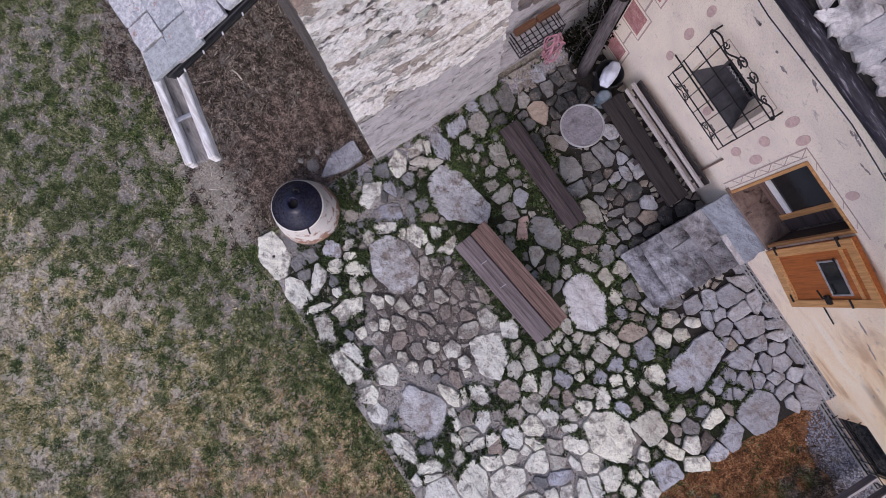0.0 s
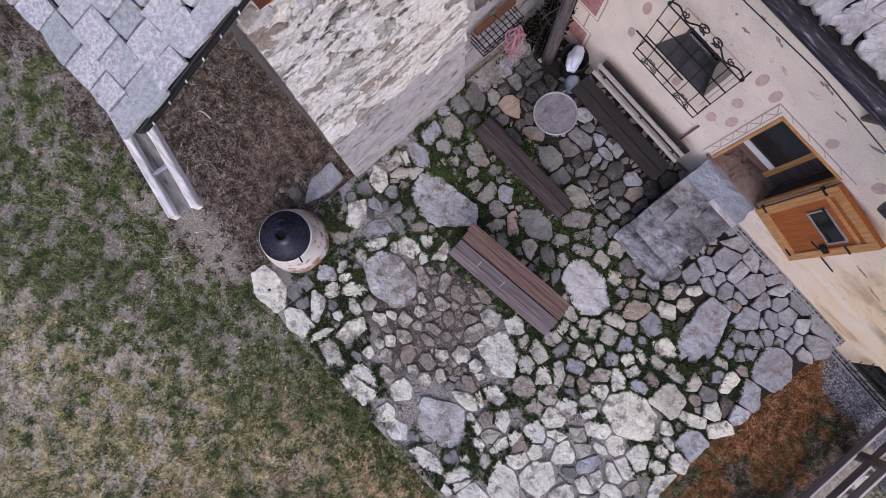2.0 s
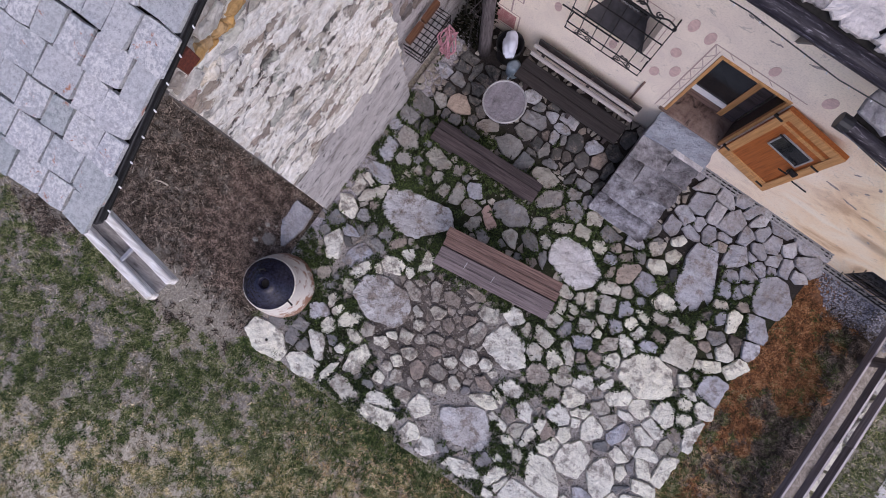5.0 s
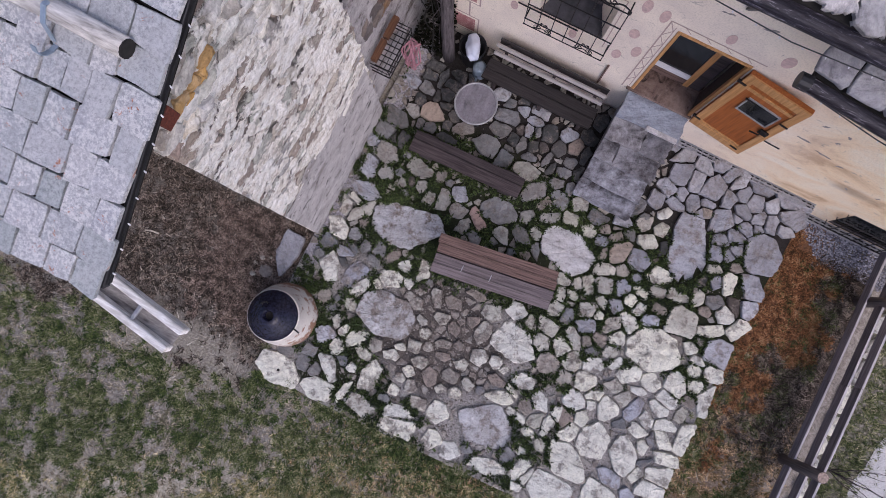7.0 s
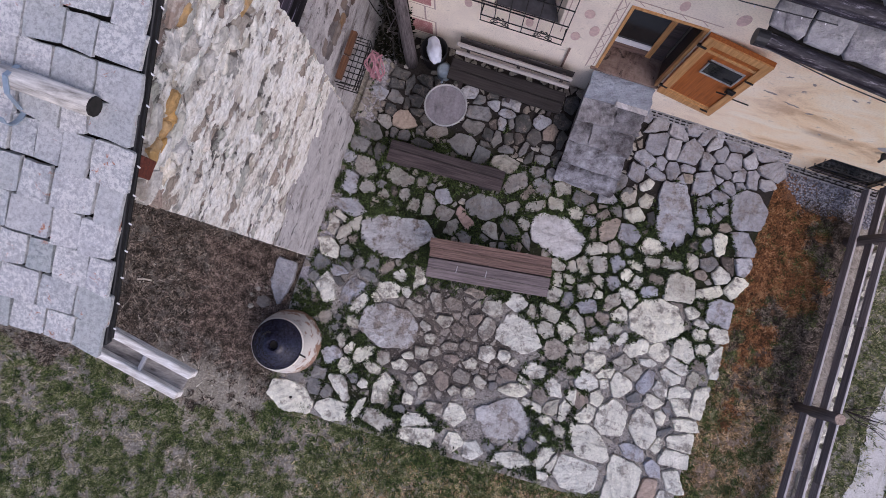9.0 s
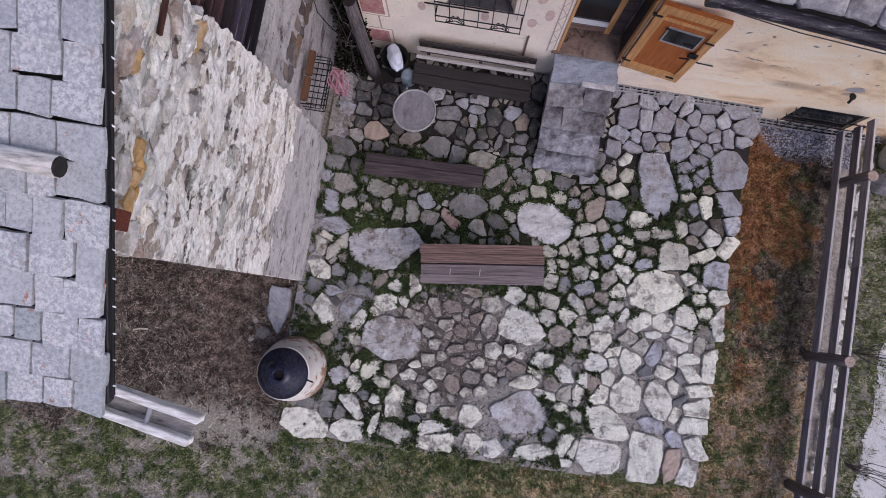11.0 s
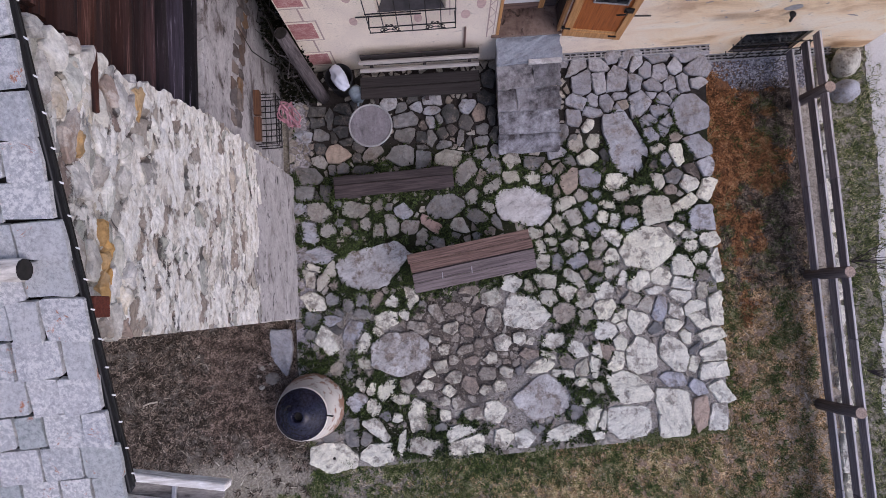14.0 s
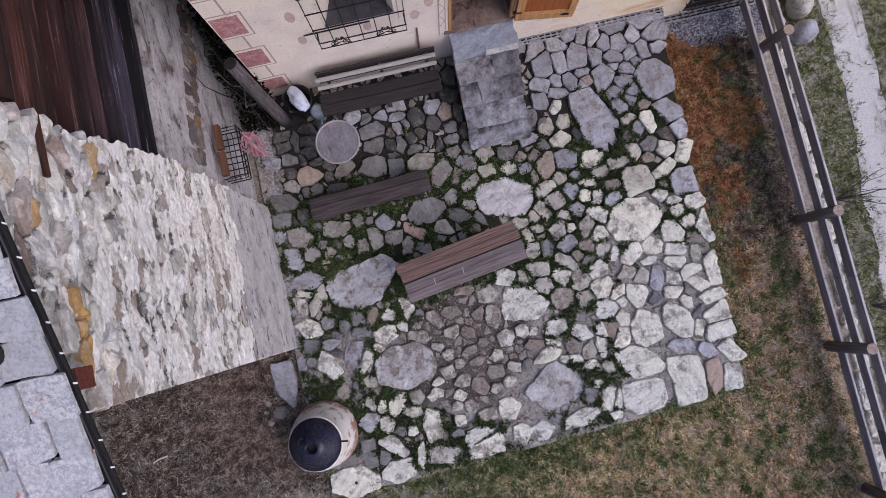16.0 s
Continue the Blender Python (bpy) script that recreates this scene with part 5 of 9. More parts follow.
slab(1.67, 0.32, 0.30, 0.31, -88, FLAG_WHITE, 3, 0.50)
slab(1.91, 0.22, 0.32, 0.30, 3, None, 6)
slab(1.60, 0.03, 0.35, 0.29, 3, FLAG_BROWN, 6)
slab(1.92, -0.06, 0.23, 0.22, 3, FLAG_BROWN, 5)
slab(1.39, -0.39, 0.36, 0.24, 18, FLAG_WHITE, 5)
slab(0.64, -0.38, 0.27, 0.22, 3, FLAG_WHITE, 5)
slab(0.89, -0.34, 0.21, 0.19, 3, FLAG_WHITE, 5)
slab(1.04, -0.37, 0.11, 0.10, 3, FLAG_WHITE, 5)
slab(1.20, -0.76, 0.48, 0.22, 13, FLAG_WHITE, 5, 0.10)
slab(1.29, -0.60, 0.26, 0.08, -37, FLAG_WHITE, 4)
slab(1.59, -0.71, 0.27, 0.17, -32, FLAG_BROWN, 5)
slab(1.76, -0.56, 0.31, 0.22, -27, FLAG_WHITE, 5)
slab(1.81, -0.83, 0.28, 0.22, 62, None, 5)
slab(2.00, -0.81, 0.36, 0.14, 72, FLAG_WHITE, 4)
slab(2.07, -0.59, 0.17, 0.21, 3, FLAG_WHITE, 5)
slab(0.42, -0.60, 0.19, 0.15, 3, None, 5)
slab(0.37, -0.84, 0.27, 0.20, 3, FLAG_BROWN, 5)
slab(0.65, -0.82, 0.19, 0.15, 3, None, 5)
slab(0.86, -0.82, 0.11, 0.10, 3, FLAG_GREY, 5)
slab(1.02, -0.57, 0.29, 0.15, -2, FLAG_BROWN, 5)
slab(-0.14, -0.87, 0.31, 0.19, 23, None, 5)
slab(-0.10, 0.18, 0.30, 0.16, 3, FLAG_BROWN, 5)
slab(-0.15, -0.11, 0.23, 0.17, 23, None, 5)
slab(0.08, -0.17, 0.23, 0.14, -37, FLAG_BROWN, 5)
slab(0.06, -0.45, 0.26, 0.12, 23, None, 5)
slab(-0.14, -0.60, 0.17, 0.12, 3, None, 5)
slab(0.13, -0.62, 0.21, 0.12, 3, FLAG_BROWN, 5)
slab(1.41, -0.89, 0.16, 0.08, 3, FLAG_WHITE, 5)
slab(1.58, -0.91, 0.20, 0.09, -17, FLAG_WHITE, 5)
slab(1.79, -1.04, 0.21, 0.10, 3, FLAG_WHITE, 5)
slab(0.30, 0.07, 0.17, 0.19, 3, FLAG_BROWN, 5)
slab(0.26, -0.37, 0.16, 0.12, 3, FLAG_BROWN, 5)
# east
slab(2.55, 2.00, 0.42, 0.26, 0, FLAG_WHITE, 5)
slab(2.25, 1.82, 0.15, 0.13, 3, FLAG_BLUE, 5)
slab(2.00, 1.82, 0.18, 0.18, 3, None, 5)
slab(2.62, 1.78, 0.34, 0.19, 11, None, 5)
slab(2.42, 1.64, 0.33, 0.13, -7, FLAG_WHITE, 5)
slab(2.12, 1.58, 0.30, 0.22, 77, FLAG_BLUE, 5)
slab(2.77, 1.53, 0.26, 0.15, -2, FLAG_BROWN, 5)
slab(2.31, 1.46, 0.22, 0.16, -17, FLAG_WHITE, 5)
slab(2.49, 1.38, 0.18, 0.20, 3, FLAG_WHITE, 5)
slab(2.12, 1.28, 0.23, 0.20, 3, FLAG_BLUE, 5)
slab(2.71, 1.32, 0.26, 0.16, 18, FLAG_BLUE, 4)
slab(2.44, 1.16, 0.33, 0.21, -38, FLAG_WHITE, 4)
slab(2.93, 1.85, 0.40, 0.16, -2, None, 4)
slab(3.21, 1.97, 0.30, 0.18, -53, None, 5)
slab(3.48, 2.03, 0.25, 0.23, 3, FLAG_GREY, 5)
slab(3.68, 1.92, 0.31, 0.24, -49, FLAG_WHITE, 5)
slab(3.76, 2.10, 0.31, 0.18, -38, FLAG_DARK, 5)
slab(3.39, 1.82, 0.16, 0.13, 3, FLAG_BROWN, 5)
slab(3.61, 1.58, 0.43, 0.18, 21, FLAG_WHITE, 4, -0.40)
slab(3.95, 1.80, 0.36, 0.20, 62, FLAG_WHITE, 4)
slab(3.97, 2.17, 0.36, 0.26, -79, FLAG_BLUE, 5)
slab(3.84, 1.33, 0.38, 0.42, 3, FLAG_BLUE, 4)
slab(3.43, 1.22, 0.21, 0.16, 3, FLAG_WHITE, 5)
slab(3.61, 1.09, 0.24, 0.13, -2, FLAG_WHITE, 5)
slab(3.63, 0.93, 0.20, 0.21, 3, FLAG_WHITE, 6)
slab(3.92, 1.01, 0.29, 0.25, 3, FLAG_WHITE, 6)
slab(2.21, 0.99, 0.28, 0.20, 62, None, 5)
slab(2.38, 0.84, 0.23, 0.22, 3, FLAG_WHITE, 5)
slab(2.15, 0.70, 0.24, 0.15, 3, FLAG_BROWN, 5)
slab(1.98, 0.58, 0.16, 0.15, 3, FLAG_BROWN, 5)
slab(2.38, 0.61, 0.24, 0.19, 3, None, 5)
slab(2.52, 0.50, 0.25, 0.13, 43, FLAG_WHITE, 5)
slab(2.10, 0.49, 0.17, 0.12, 3, FLAG_GREY, 5)
slab(2.22, 0.31, 0.32, 0.23, 18, FLAG_WHITE, 6)
slab(2.77, 0.43, 0.44, 0.21, 38, FLAG_WHITE, 4)
slab(3.12, 0.49, 0.35, 0.24, 3, FLAG_WHITE, 5)
slab(3.49, 0.62, 0.41, 0.34, -38, FLAG_WHITE, 4, 0.35)
slab(3.72, 0.71, 0.25, 0.21, 62, FLAG_WHITE, 5)
slab(3.95, 0.59, 0.19, 0.54, 3, FLAG_WHITE, 4)
slab(3.91, -0.02, 0.18, 0.62, 0, FLAG_WHITE, 4)
slab(3.75, 0.48, 0.24, 0.15, 3, FLAG_BROWN, 5)
slab(3.46, 0.37, 0.33, 0.22, 3, FLAG_WHITE, 6)
slab(3.73, 0.24, 0.23, 0.13, 86, None, 4)
slab(3.03, 0.28, 0.24, 0.10, 3, FLAG_WHITE, 5)
slab(2.23, 0.04, 0.33, 0.29, 23, FLAG_WHITE, 4)
slab(2.42, -0.09, 0.27, 0.13, 13, FLAG_WHITE, 4)
slab(2.65, 0.18, 0.31, 0.17, 8, None, 5)
slab(2.84, 0.05, 0.25, 0.18, 42, None, 4)
slab(2.72, -0.18, 0.37, 0.32, 62, FLAG_WHITE, 6)
slab(3.07, -0.01, 0.37, 0.20, 62, FLAG_BLUE, 4)
slab(3.30, -0.06, 0.22, 0.21, 3, FLAG_WHITE, 5)
slab(3.26, -0.27, 0.28, 0.18, 3, FLAG_WHITE, 5)
slab(2.96, -0.30, 0.18, 0.17, 3, FLAG_GREY, 5)
slab(3.39, 0.17, 0.34, 0.19, -9, FLAG_WHITE, 5)
slab(3.58, -0.01, 0.33, 0.18, 8, FLAG_WHITE, 4)
slab(3.65, -0.23, 0.34, 0.16, -48, FLAG_WHITE, 4)
slab(3.49, -0.32, 0.27, 0.10, -63, FLAG_GREY, 4)
slab(2.20, -0.30, 0.32, 0.28, 3, FLAG_WHITE, 6)
slab(2.47, -0.24, 0.12, 0.12, 3, FLAG_WHITE, 5)
slab(2.42, -0.50, 0.26, 0.16, -70, FLAG_WHITE, 5)
slab(2.13, -0.59, 0.31, 0.29, 3, FLAG_BROWN, 5)
slab(2.35, -0.76, 0.33, 0.21, 62, FLAG_WHITE, 4)
slab(3.42, -0.43, 0.23, 0.15, -79, FLAG_WHITE, 5)
slab(3.74, -0.46, 0.51, 0.21, -1, FLAG_WHITE, 5)
slab(3.80, -0.73, 0.41, 0.24, 13, FLAG_WHITE, 4, -0.40)
slab(3.79, -0.98, 0.46, 0.24, 7, FLAG_WHITE, 4)
slab(3.88, -1.33, 0.35, 0.22, -60, FLAG_WHITE, 4)
slab(3.52, -1.24, 0.28, 0.19, -37, FLAG_BLUE, 5)
slab(3.56, -0.63, 0.33, 0.12, 47, FLAG_GREY, 3)
slab(3.51, -0.86, 0.24, 0.13, 61, FLAG_WHITE, 4)
slab(3.17, -1.09, 0.41, 0.21, -17, FLAG_BLUE, 5)
slab(3.54, -1.59, 0.26, 0.50, 9, FLAG_PEACH, 4, 0.20)
slab(3.79, -1.68, 0.25, 0.40, -5, FLAG_WHITE, 4)
# south-west
slab(-1.93, -0.63, 0.24, 0.19, 84, FLAG_BROWN, 5)
slab(-1.53, -0.55, 0.26, 0.15, -26, None, 5)
slab(-1.74, -0.57, 0.09, 0.11, 3, FLAG_GREY, 5)
slab(-1.75, -0.75, 0.14, 0.15, 3, FLAG_GREY, 5)
slab(-1.56, -0.89, 0.24, 0.16, 84, None, 5)
slab(-1.42, -0.97, 0.17, 0.14, 74, FLAG_WHITE, 5)
slab(-1.19, -0.98, 0.43, 0.19, 43, FLAG_WHITE, 5)
slab(-0.88, -0.94, 0.19, 0.19, 3, None, 5)
slab(-0.98, -1.14, 0.26, 0.14, -16, FLAG_WHITE, 5)
slab(-1.64, -1.14, 0.31, 0.23, 33, FLAG_BLUE, 6)
slab(-1.40, -1.23, 0.25, 0.21, 63, FLAG_WHITE, 5)
slab(-1.74, -1.47, 0.19, 0.17, 3, FLAG_GREY, 4)
slab(-1.75, -1.69, 0.18, 0.22, 3, FLAG_GREY, 4)
slab(-1.54, -1.71, 0.16, 0.19, 3, FLAG_GREY, 5)
slab(-1.39, -1.54, 0.53, 0.20, -38, FLAG_WHITE, 5)
slab(-1.22, -1.38, 0.17, 0.12, 3, FLAG_GREY, 5)
slab(-1.05, -1.41, 0.14, 0.12, 3, FLAG_WHITE, 5)
slab(-0.74, -1.40, 0.46, 0.26, 83, FLAG_WHITE, 6)
slab(-0.99, -1.79, 0.35, 0.10, 78, FLAG_WHITE, 5)
slab(-0.60, -0.97, 0.21, 0.15, 3, FLAG_WHITE, 5)
slab(-0.53, -0.79, 0.24, 0.09, 13, FLAG_WHITE, 5)
slab(-0.35, -0.69, 0.21, 0.19, 3, None, 4)
slab(-0.24, -1.07, 0.31, 0.14, 23, FLAG_WHITE, 5)
slab(-0.32, -1.42, 0.15, 0.14, 3, FLAG_WHITE, 5)
slab(-0.39, -1.59, 0.17, 0.09, 3, FLAG_GREY, 5)
slab(-0.28, -0.43, 0.17, 0.15, 3, None, 5)
slab(-0.41, -0.28, 0.19, 0.10, -17, None, 5)
# south
slab(0.43, -1.42, 0.33, 0.30, 3, FLAG_WHITE, 5)
slab(0.12, -1.42, 0.26, 0.17, 3, None, 5)
slab(0.55, -1.82, 0.29, 0.26, -16, FLAG_WHITE, 5)
slab(0.86, -1.82, 0.31, 0.24, 13, FLAG_WHITE, 5)
slab(1.08, -1.70, 0.23, 0.09, 8, FLAG_GREY, 5)
slab(1.46, -1.79, 0.60, 0.22, 9, FLAG_WHITE, 5)
slab(1.92, -1.60, 0.37, 0.20, 74, FLAG_WHITE, 4)
slab(2.06, -1.63, 0.30, 0.08, 72, FLAG_WHITE, 4)
slab(1.98, -1.84, 0.15, 0.11, 3, FLAG_WHITE, 5)
slab(1.65, -1.48, 0.20, 0.21, 3, FLAG_GREY, 5)
slab(1.83, -1.34, 0.15, 0.11, 3, FLAG_WHITE, 5)
slab(2.04, -1.14, 0.15, 0.17, 3, None, 5)
slab(0.09, -0.98, 0.32, 0.19, -46, FLAG_BROWN, 5)
slab(0.54, -1.03, 0.19, 0.15, 3, FLAG_WHITE, 5)
slab(0.32, -1.07, 0.16, 0.12, 3, None, 5)
slab(-0.11, -1.24, 0.19, 0.17, 3, None, 5)
slab(-0.30, -1.20, 0.16, 0.12, 3, None, 5)

# corners of the terrace, going round
EDGE = ((-2.54, 4.09), (4.17, 4.09), (4.06, 2.60), (3.98, 1.0), (3.97, -1.82), (2.6, -1.98), (-1.3, -2.12), (-2.30, -2.08), (-2.54, -0.6))


def terrace_bounds():
    out = []
    for i in range(len(EDGE)):
        a, b = EDGE[i], EDGE[(i + 1) % len(EDGE)]
        l = math.hypot(b[0] - a[0], b[1] - a[1])
        out.append((a, (-(b[1] - a[1]) / l, (b[0] - a[0]) / l)))
    return out


OUTLINES = []


def build_terrace():
    rng = random.Random(4)
    bounds = terrace_bounds()
    bm = bmesh.new()
    top = [bm.verts.new((x, y, 0.0)) for x, y in EDGE]
    low = [bm.verts.new((x, y, -0.7)) for x, y in EDGE]
    bm.faces.new(top[::-1])
    for i in range(len(EDGE)):
        j = (i + 1) % len(EDGE)
        bm.faces.new((top[i], top[j], low[j], low[i]))
    bmesh.ops.recalc_face_normals(bm, faces=bm.faces[:])
    terrace = tagged(finish("pavement", bm, SOIL), "rough flagstone terrace with mossy soil joints", "terrace", kind="structure")

    def trodden(x, y):
        return math.hypot((x + 0.15) / 1.15, (y + 0.45) / 0.95) < 1 + 0.3 * noise.noise(Vector((x * 2, y * 2, 5)))

    def spacing(x, y):
        return (0.095 if trodden(x, y) else 0.085) * (1 + 0.5 * noise.noise(Vector((x * 2.1, y * 2.1, 20))))

    def gap(x, y):
        return rng.uniform(0.012, 0.035)

    def keep(x, y):
        return all((x - p[0]) * n[0] + (y - p[1]) * n[1] < -0.04 for p, n in bounds) and not any(s.inside(x, y, 0.03) for s in SLABS) \
            and not (0.76 < x < 1.70 and y > 2.55) and (x + 2.33) ** 2 + (y + 1.16) ** 2 > 0.2

    pts = scatter(rng, -2.6, 4.25, -2.2, 4.1, spacing, keep, 26000)
    stones = []
    for poly in cells(pts, gap, bounds, SLABS, 0.5):
        x, y = sum(p[0] for p in poly) / len(poly), sum(p[1] for p in poly) / len(poly)
        if area(poly) < 0.0016 or rng.random() > (0.65 if trodden(x, y) else 0.5):
            continue
        poly = worn(poly, rng, 0.009, rng.uniform(0.06, 0.16))
        if len(poly) >= 4:
            stones.append((poly, rng.uniform(0.0, 0.012) if trodden(x, y) else rng.uniform(0.010, 0.028), 0.10, 0.012, 0.003, None))
    for s in SLABS:
        stones.append((s.outline(rng, SLABS), rng.uniform(0.03, 0.065), 0.07, 0.016, 0.004, s.material or FLAG))
    part("socket_hole", lathe(((0.022, 0.0), (0.022, 0.052)), (-2.03, -1.96, 0), 12), DARK, terrace, "small dark socket hole")
    for s in stones:
        OUTLINES.append(s[0])
    lay(stones, "flagstone", "small_flagstones", terrace, lambda x, y: Matrix.Translation((x, y, 0)), FLAG, FLAG_REST, lambda s: (s[0][0][0] - 0.6) ** 2 + (s[0][0][1] - 1) ** 2, 0)
    return pts


# ---- barn with its rubble wall, boarded bay and slate roof ----
WX, ROOF_Y, ROOF_Z, SLOPE, VERGE = -2.57, -0.85, 5.38, 0.40, -2.30


def roof_z(y):
    return ROOF_Z + SLOPE * (y - ROOF_Y)


def build_barn():
    barn = thing("barn", "old rubble stone barn with slate roof and timber gable", "barn", at=(-5, 2, 0))
    barn_at = Matrix.Translation((5, -2, 0))

    def p(name, bm, material, label="", smooth=False, parent=None):
        bmesh.ops.transform(bm, matrix=barn_at, verts=bm.verts)
        return part(name, bm, material, parent or barn, label, smooth)

    # east wall: a grid with an uneven face, then its south return
    ny, nz = 165, 450
    skins = []
    y0, y1, z0 = 0.17, 2.42, -0.2
    bm = bmesh.new()
    rows = []
    for j in range(nz + 1):
        row = []
        for i in range(ny + 1):
            z = z0 + (roof_z(y0 + (y1 - y0) * i / ny) - 0.16 - z0) * j / nz
            jag = 0.07 * noise.noise(Vector((0, 0, z * 3.0))) + 0.04 * noise.noise(Vector((4, 0, z * 9.0)))
            y = y0 + (y1 + jag - 0.12 * max(0.0, z - 3.2) - y0) * i / ny
            high = smooth01(3.2, 5.0, z)
            u = y * 3.6 + 0.35 * noise.noise(Vector((y * 2.5, z * 5, 8)))
            w = z * (9.5 - 2.2 * high) + 0.5 * noise.noise(Vector((y * 2.2, z * 3, 9)))
            dist, spots = noise.voronoi(Vector((u, w, 0.5)))
            joint = smooth01(0.02, 0.22, dist[1] - dist[0])
            own = noise.cell(spots[0] * 7.3 + Vector((0.5, 0.5, 0.5)))
            own2 = noise.cell(spots[0] * 5.1 + Vector((9.5, 3.5, 0.5)))
            lime = 0.85 * noise.noise(Vector((y * 1.9, z * 3.6, 31))) + 0.65 * noise.noise(Vector((y * 5.0, z * 10, 32))) + 0.4 * noise.noise(Vector((y * 14, z * 26, 33)))
            lime += 0.29 - 0.22 * abs(own2) * joint - 0.12 * smooth01(4.3, 5.2, z)
            coat = smooth01(-0.06, 0.12, lime)
            d = 0.02 * noise.noise(Vector((y * 3, z * 5, 1))) + (0.004 + 0.036 * abs(own2)) * joint * (1 - 0.6 * coat) + 0.026 * coat + 0.016 * noise.noise(Vector((y * 17, z * 30, 6)))
            lean = 0.012 * (2.6 - z)
            skins.append((lime, abs(own), joint))
            row.append(bm.verts.new((WX + d * (0.5 + 0.5 * smooth01(1.5, 2.4, z)) + lean * 0.4, y, z)))
        rows.append(row)
    for a, b in zip(rows, rows[1:]):
        for i in range(ny):
            bm.faces.new((a[i], a[i + 1], b[i + 1], b[i]))
    wall = p("wall", bm, WALL_SKIN, "lime-smeared rubble wall", True)
    for k, name in enumerate(("lime", "tone", "joint")):
        wall.data.attributes.new(name, "FLOAT", "POINT").data.foreach_set("value", [q[k] for q in skins])
    p("south_wall", block((-7.0, 0.175, -0.2), (WX - 0.03, 0.55, 5.1), 0.01), DARK_WALL, "dark south wall of the barn")
    bm = block((WX - 0.5, 0.55, -0.2), (WX - 0.06, 2.08, 5.3))
    block((WX - 0.5, 2.08, -0.2), (WX - 0.06, 2.40, 3.3), bm=bm)
    p("wall_core", bm, LIME)
    # plastered foot of the wall
    bm = bmesh.new()
    rows = []
    for j in range(41):
        row = []
        for i in range(31):
            y = y0 + 0.01 + 2.2 * i / 30
            z = -0.1 + (1.75 + 0.25 * noise.noise(Vector((y * 1.7, 0, 4))) + 0.1) * j / 40
            row.append(bm.verts.new((WX + 0.085 - 0.065 * (j / 40) ** 2 + 0.008 * noise.noise(Vector((y * 6, z * 9, 7))), y, z)))
        rows.append(row)
    for a, b in zip(rows, rows[1:]):
        for i in range(30):
            bm.faces.new((a[i], a[i + 1], b[i + 1], b[i]))
    p("wall_foot", bm, FOOT, "worn grey-white plaster foot", True)
    # north bay, set back a little, plastered below and of timber above
    bay = p("bay_wall", block((WX - 0.5, 2.42, -0.2), (WX - 0.07, 5.6, 3.12), 0.02, 0.02), BAY)
    rng = random.Random(8)
    # wall of hewn timbers lying on one another, bleached along their outer edges
    z, k = 3.10, 0
    while z < 7.0:
        h = rng.uniform(0.17, 0.31)
        start = max(2.28 + rng.uniform(-0.05, 0.05), ROOF_Y + (z + h + 0.22 - ROOF_Z) / SLOPE)
        if start > 5.2:
            break
        bm = bmesh.new()
        bulge = rng.uniform(0.04, 0.15)
        x = WX - 0.17 + rng.uniform(-0.035, 0.015)
        prof = [(x - 0.16, z + 0.02), (x - 0.05, z + 0.025), (x + bulge * 0.7, z + 0.045), (x + bulge * 1.1, z + h * 0.35), (x + bulge * 1.05, z + h * 0.65), (x + bulge * 0.6, z + h - 0.055), (x - 0.05, z + h - 0.035), (x - 0.16, z + h - 0.03)]
        rings = []
        for i in range(13):
            yy = start + (5.5 - start) * i / 12
            rings.append([bm.verts.new((px + 0.012 * noise.noise(Vector((yy * 1.7, pz * 4, k))), yy, pz + 0.012 * noise.noise(Vector((yy * 1.3, k, 3))))) for px, pz in prof])
        for ra, rb in zip(rings, rings[1:]):
            for i in range(len(prof) - 1):
                bm.faces.new((ra[i], ra[i + 1], rb[i + 1], rb[i]))
        bm.faces.new(rings[0])
        bm.faces.new(rings[-1][::-1])
        bmesh.ops.recalc_face_normals(bm, faces=bm.faces[:])
        p("timber", bm, BARN_WOOD)
        z += h
        k += 1
    p("wall_timber", beam((WX + 0.055, 1.76, 5.37), (WX + 0.035, 2.25, 5.36), 0.035, 0.045, 0.006), BARN_WOOD, "dark timber end in the wall")
    # course of brown stones along the bay
    y = 2.62
    while y < 5.0:
        z = 2.28 - 0.24 * (y - 2.6)
        for k in range(2):
            w, h = rng.uniform(0.14, 0.26), rng.uniform(0.13, 0.22)
            zz = z - 0.2 * k + rng.uniform(-0.03, 0.03)
            poly = worn([(y, zz - h / 2), (y + w - 0.02, zz - h / 2 + rng.uniform(-0.05, 0.05)), (y + w - 0.02, zz + h / 2), (y, zz + h / 2 + rng.uniform(-0.05, 0.05))], rng, 0.03, 0.12)
            (cy, cz), vs, fs = stone_mesh(poly, 0.03, 0.1, 0.02, 0.008, rng)
            ob = raw("bay_stone", vs, fs, BAND_STONE, bay)
            ob.matrix_local = barn_at @ Matrix.Translation((WX - 0.07, cy, cz)) @ Matrix(((0, 0, 1, 0), (1, 0, 0, 0), (0, 1, 0, 0), (0, 0, 0, 1)))
        y += rng.uniform(0.15, 0.24)
    # black backing in place of the barn's unlit inside
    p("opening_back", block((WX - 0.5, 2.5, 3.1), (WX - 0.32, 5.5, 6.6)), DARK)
    # roof deck, verge board and purlin end
    bm = bmesh.new()
    for z_off, xs in ((-0.06, (-9.0, VERGE - 0.04)),):
        a = [bm.verts.new((x, yy, roof_z(yy) + z_off - t)) for t in (0.0, 0.09) for x, yy in ((xs[0], ROOF_Y + 0.05), (xs[1], ROOF_Y + 0.05), (xs[1], 6.0), (xs[0], 6.0))]
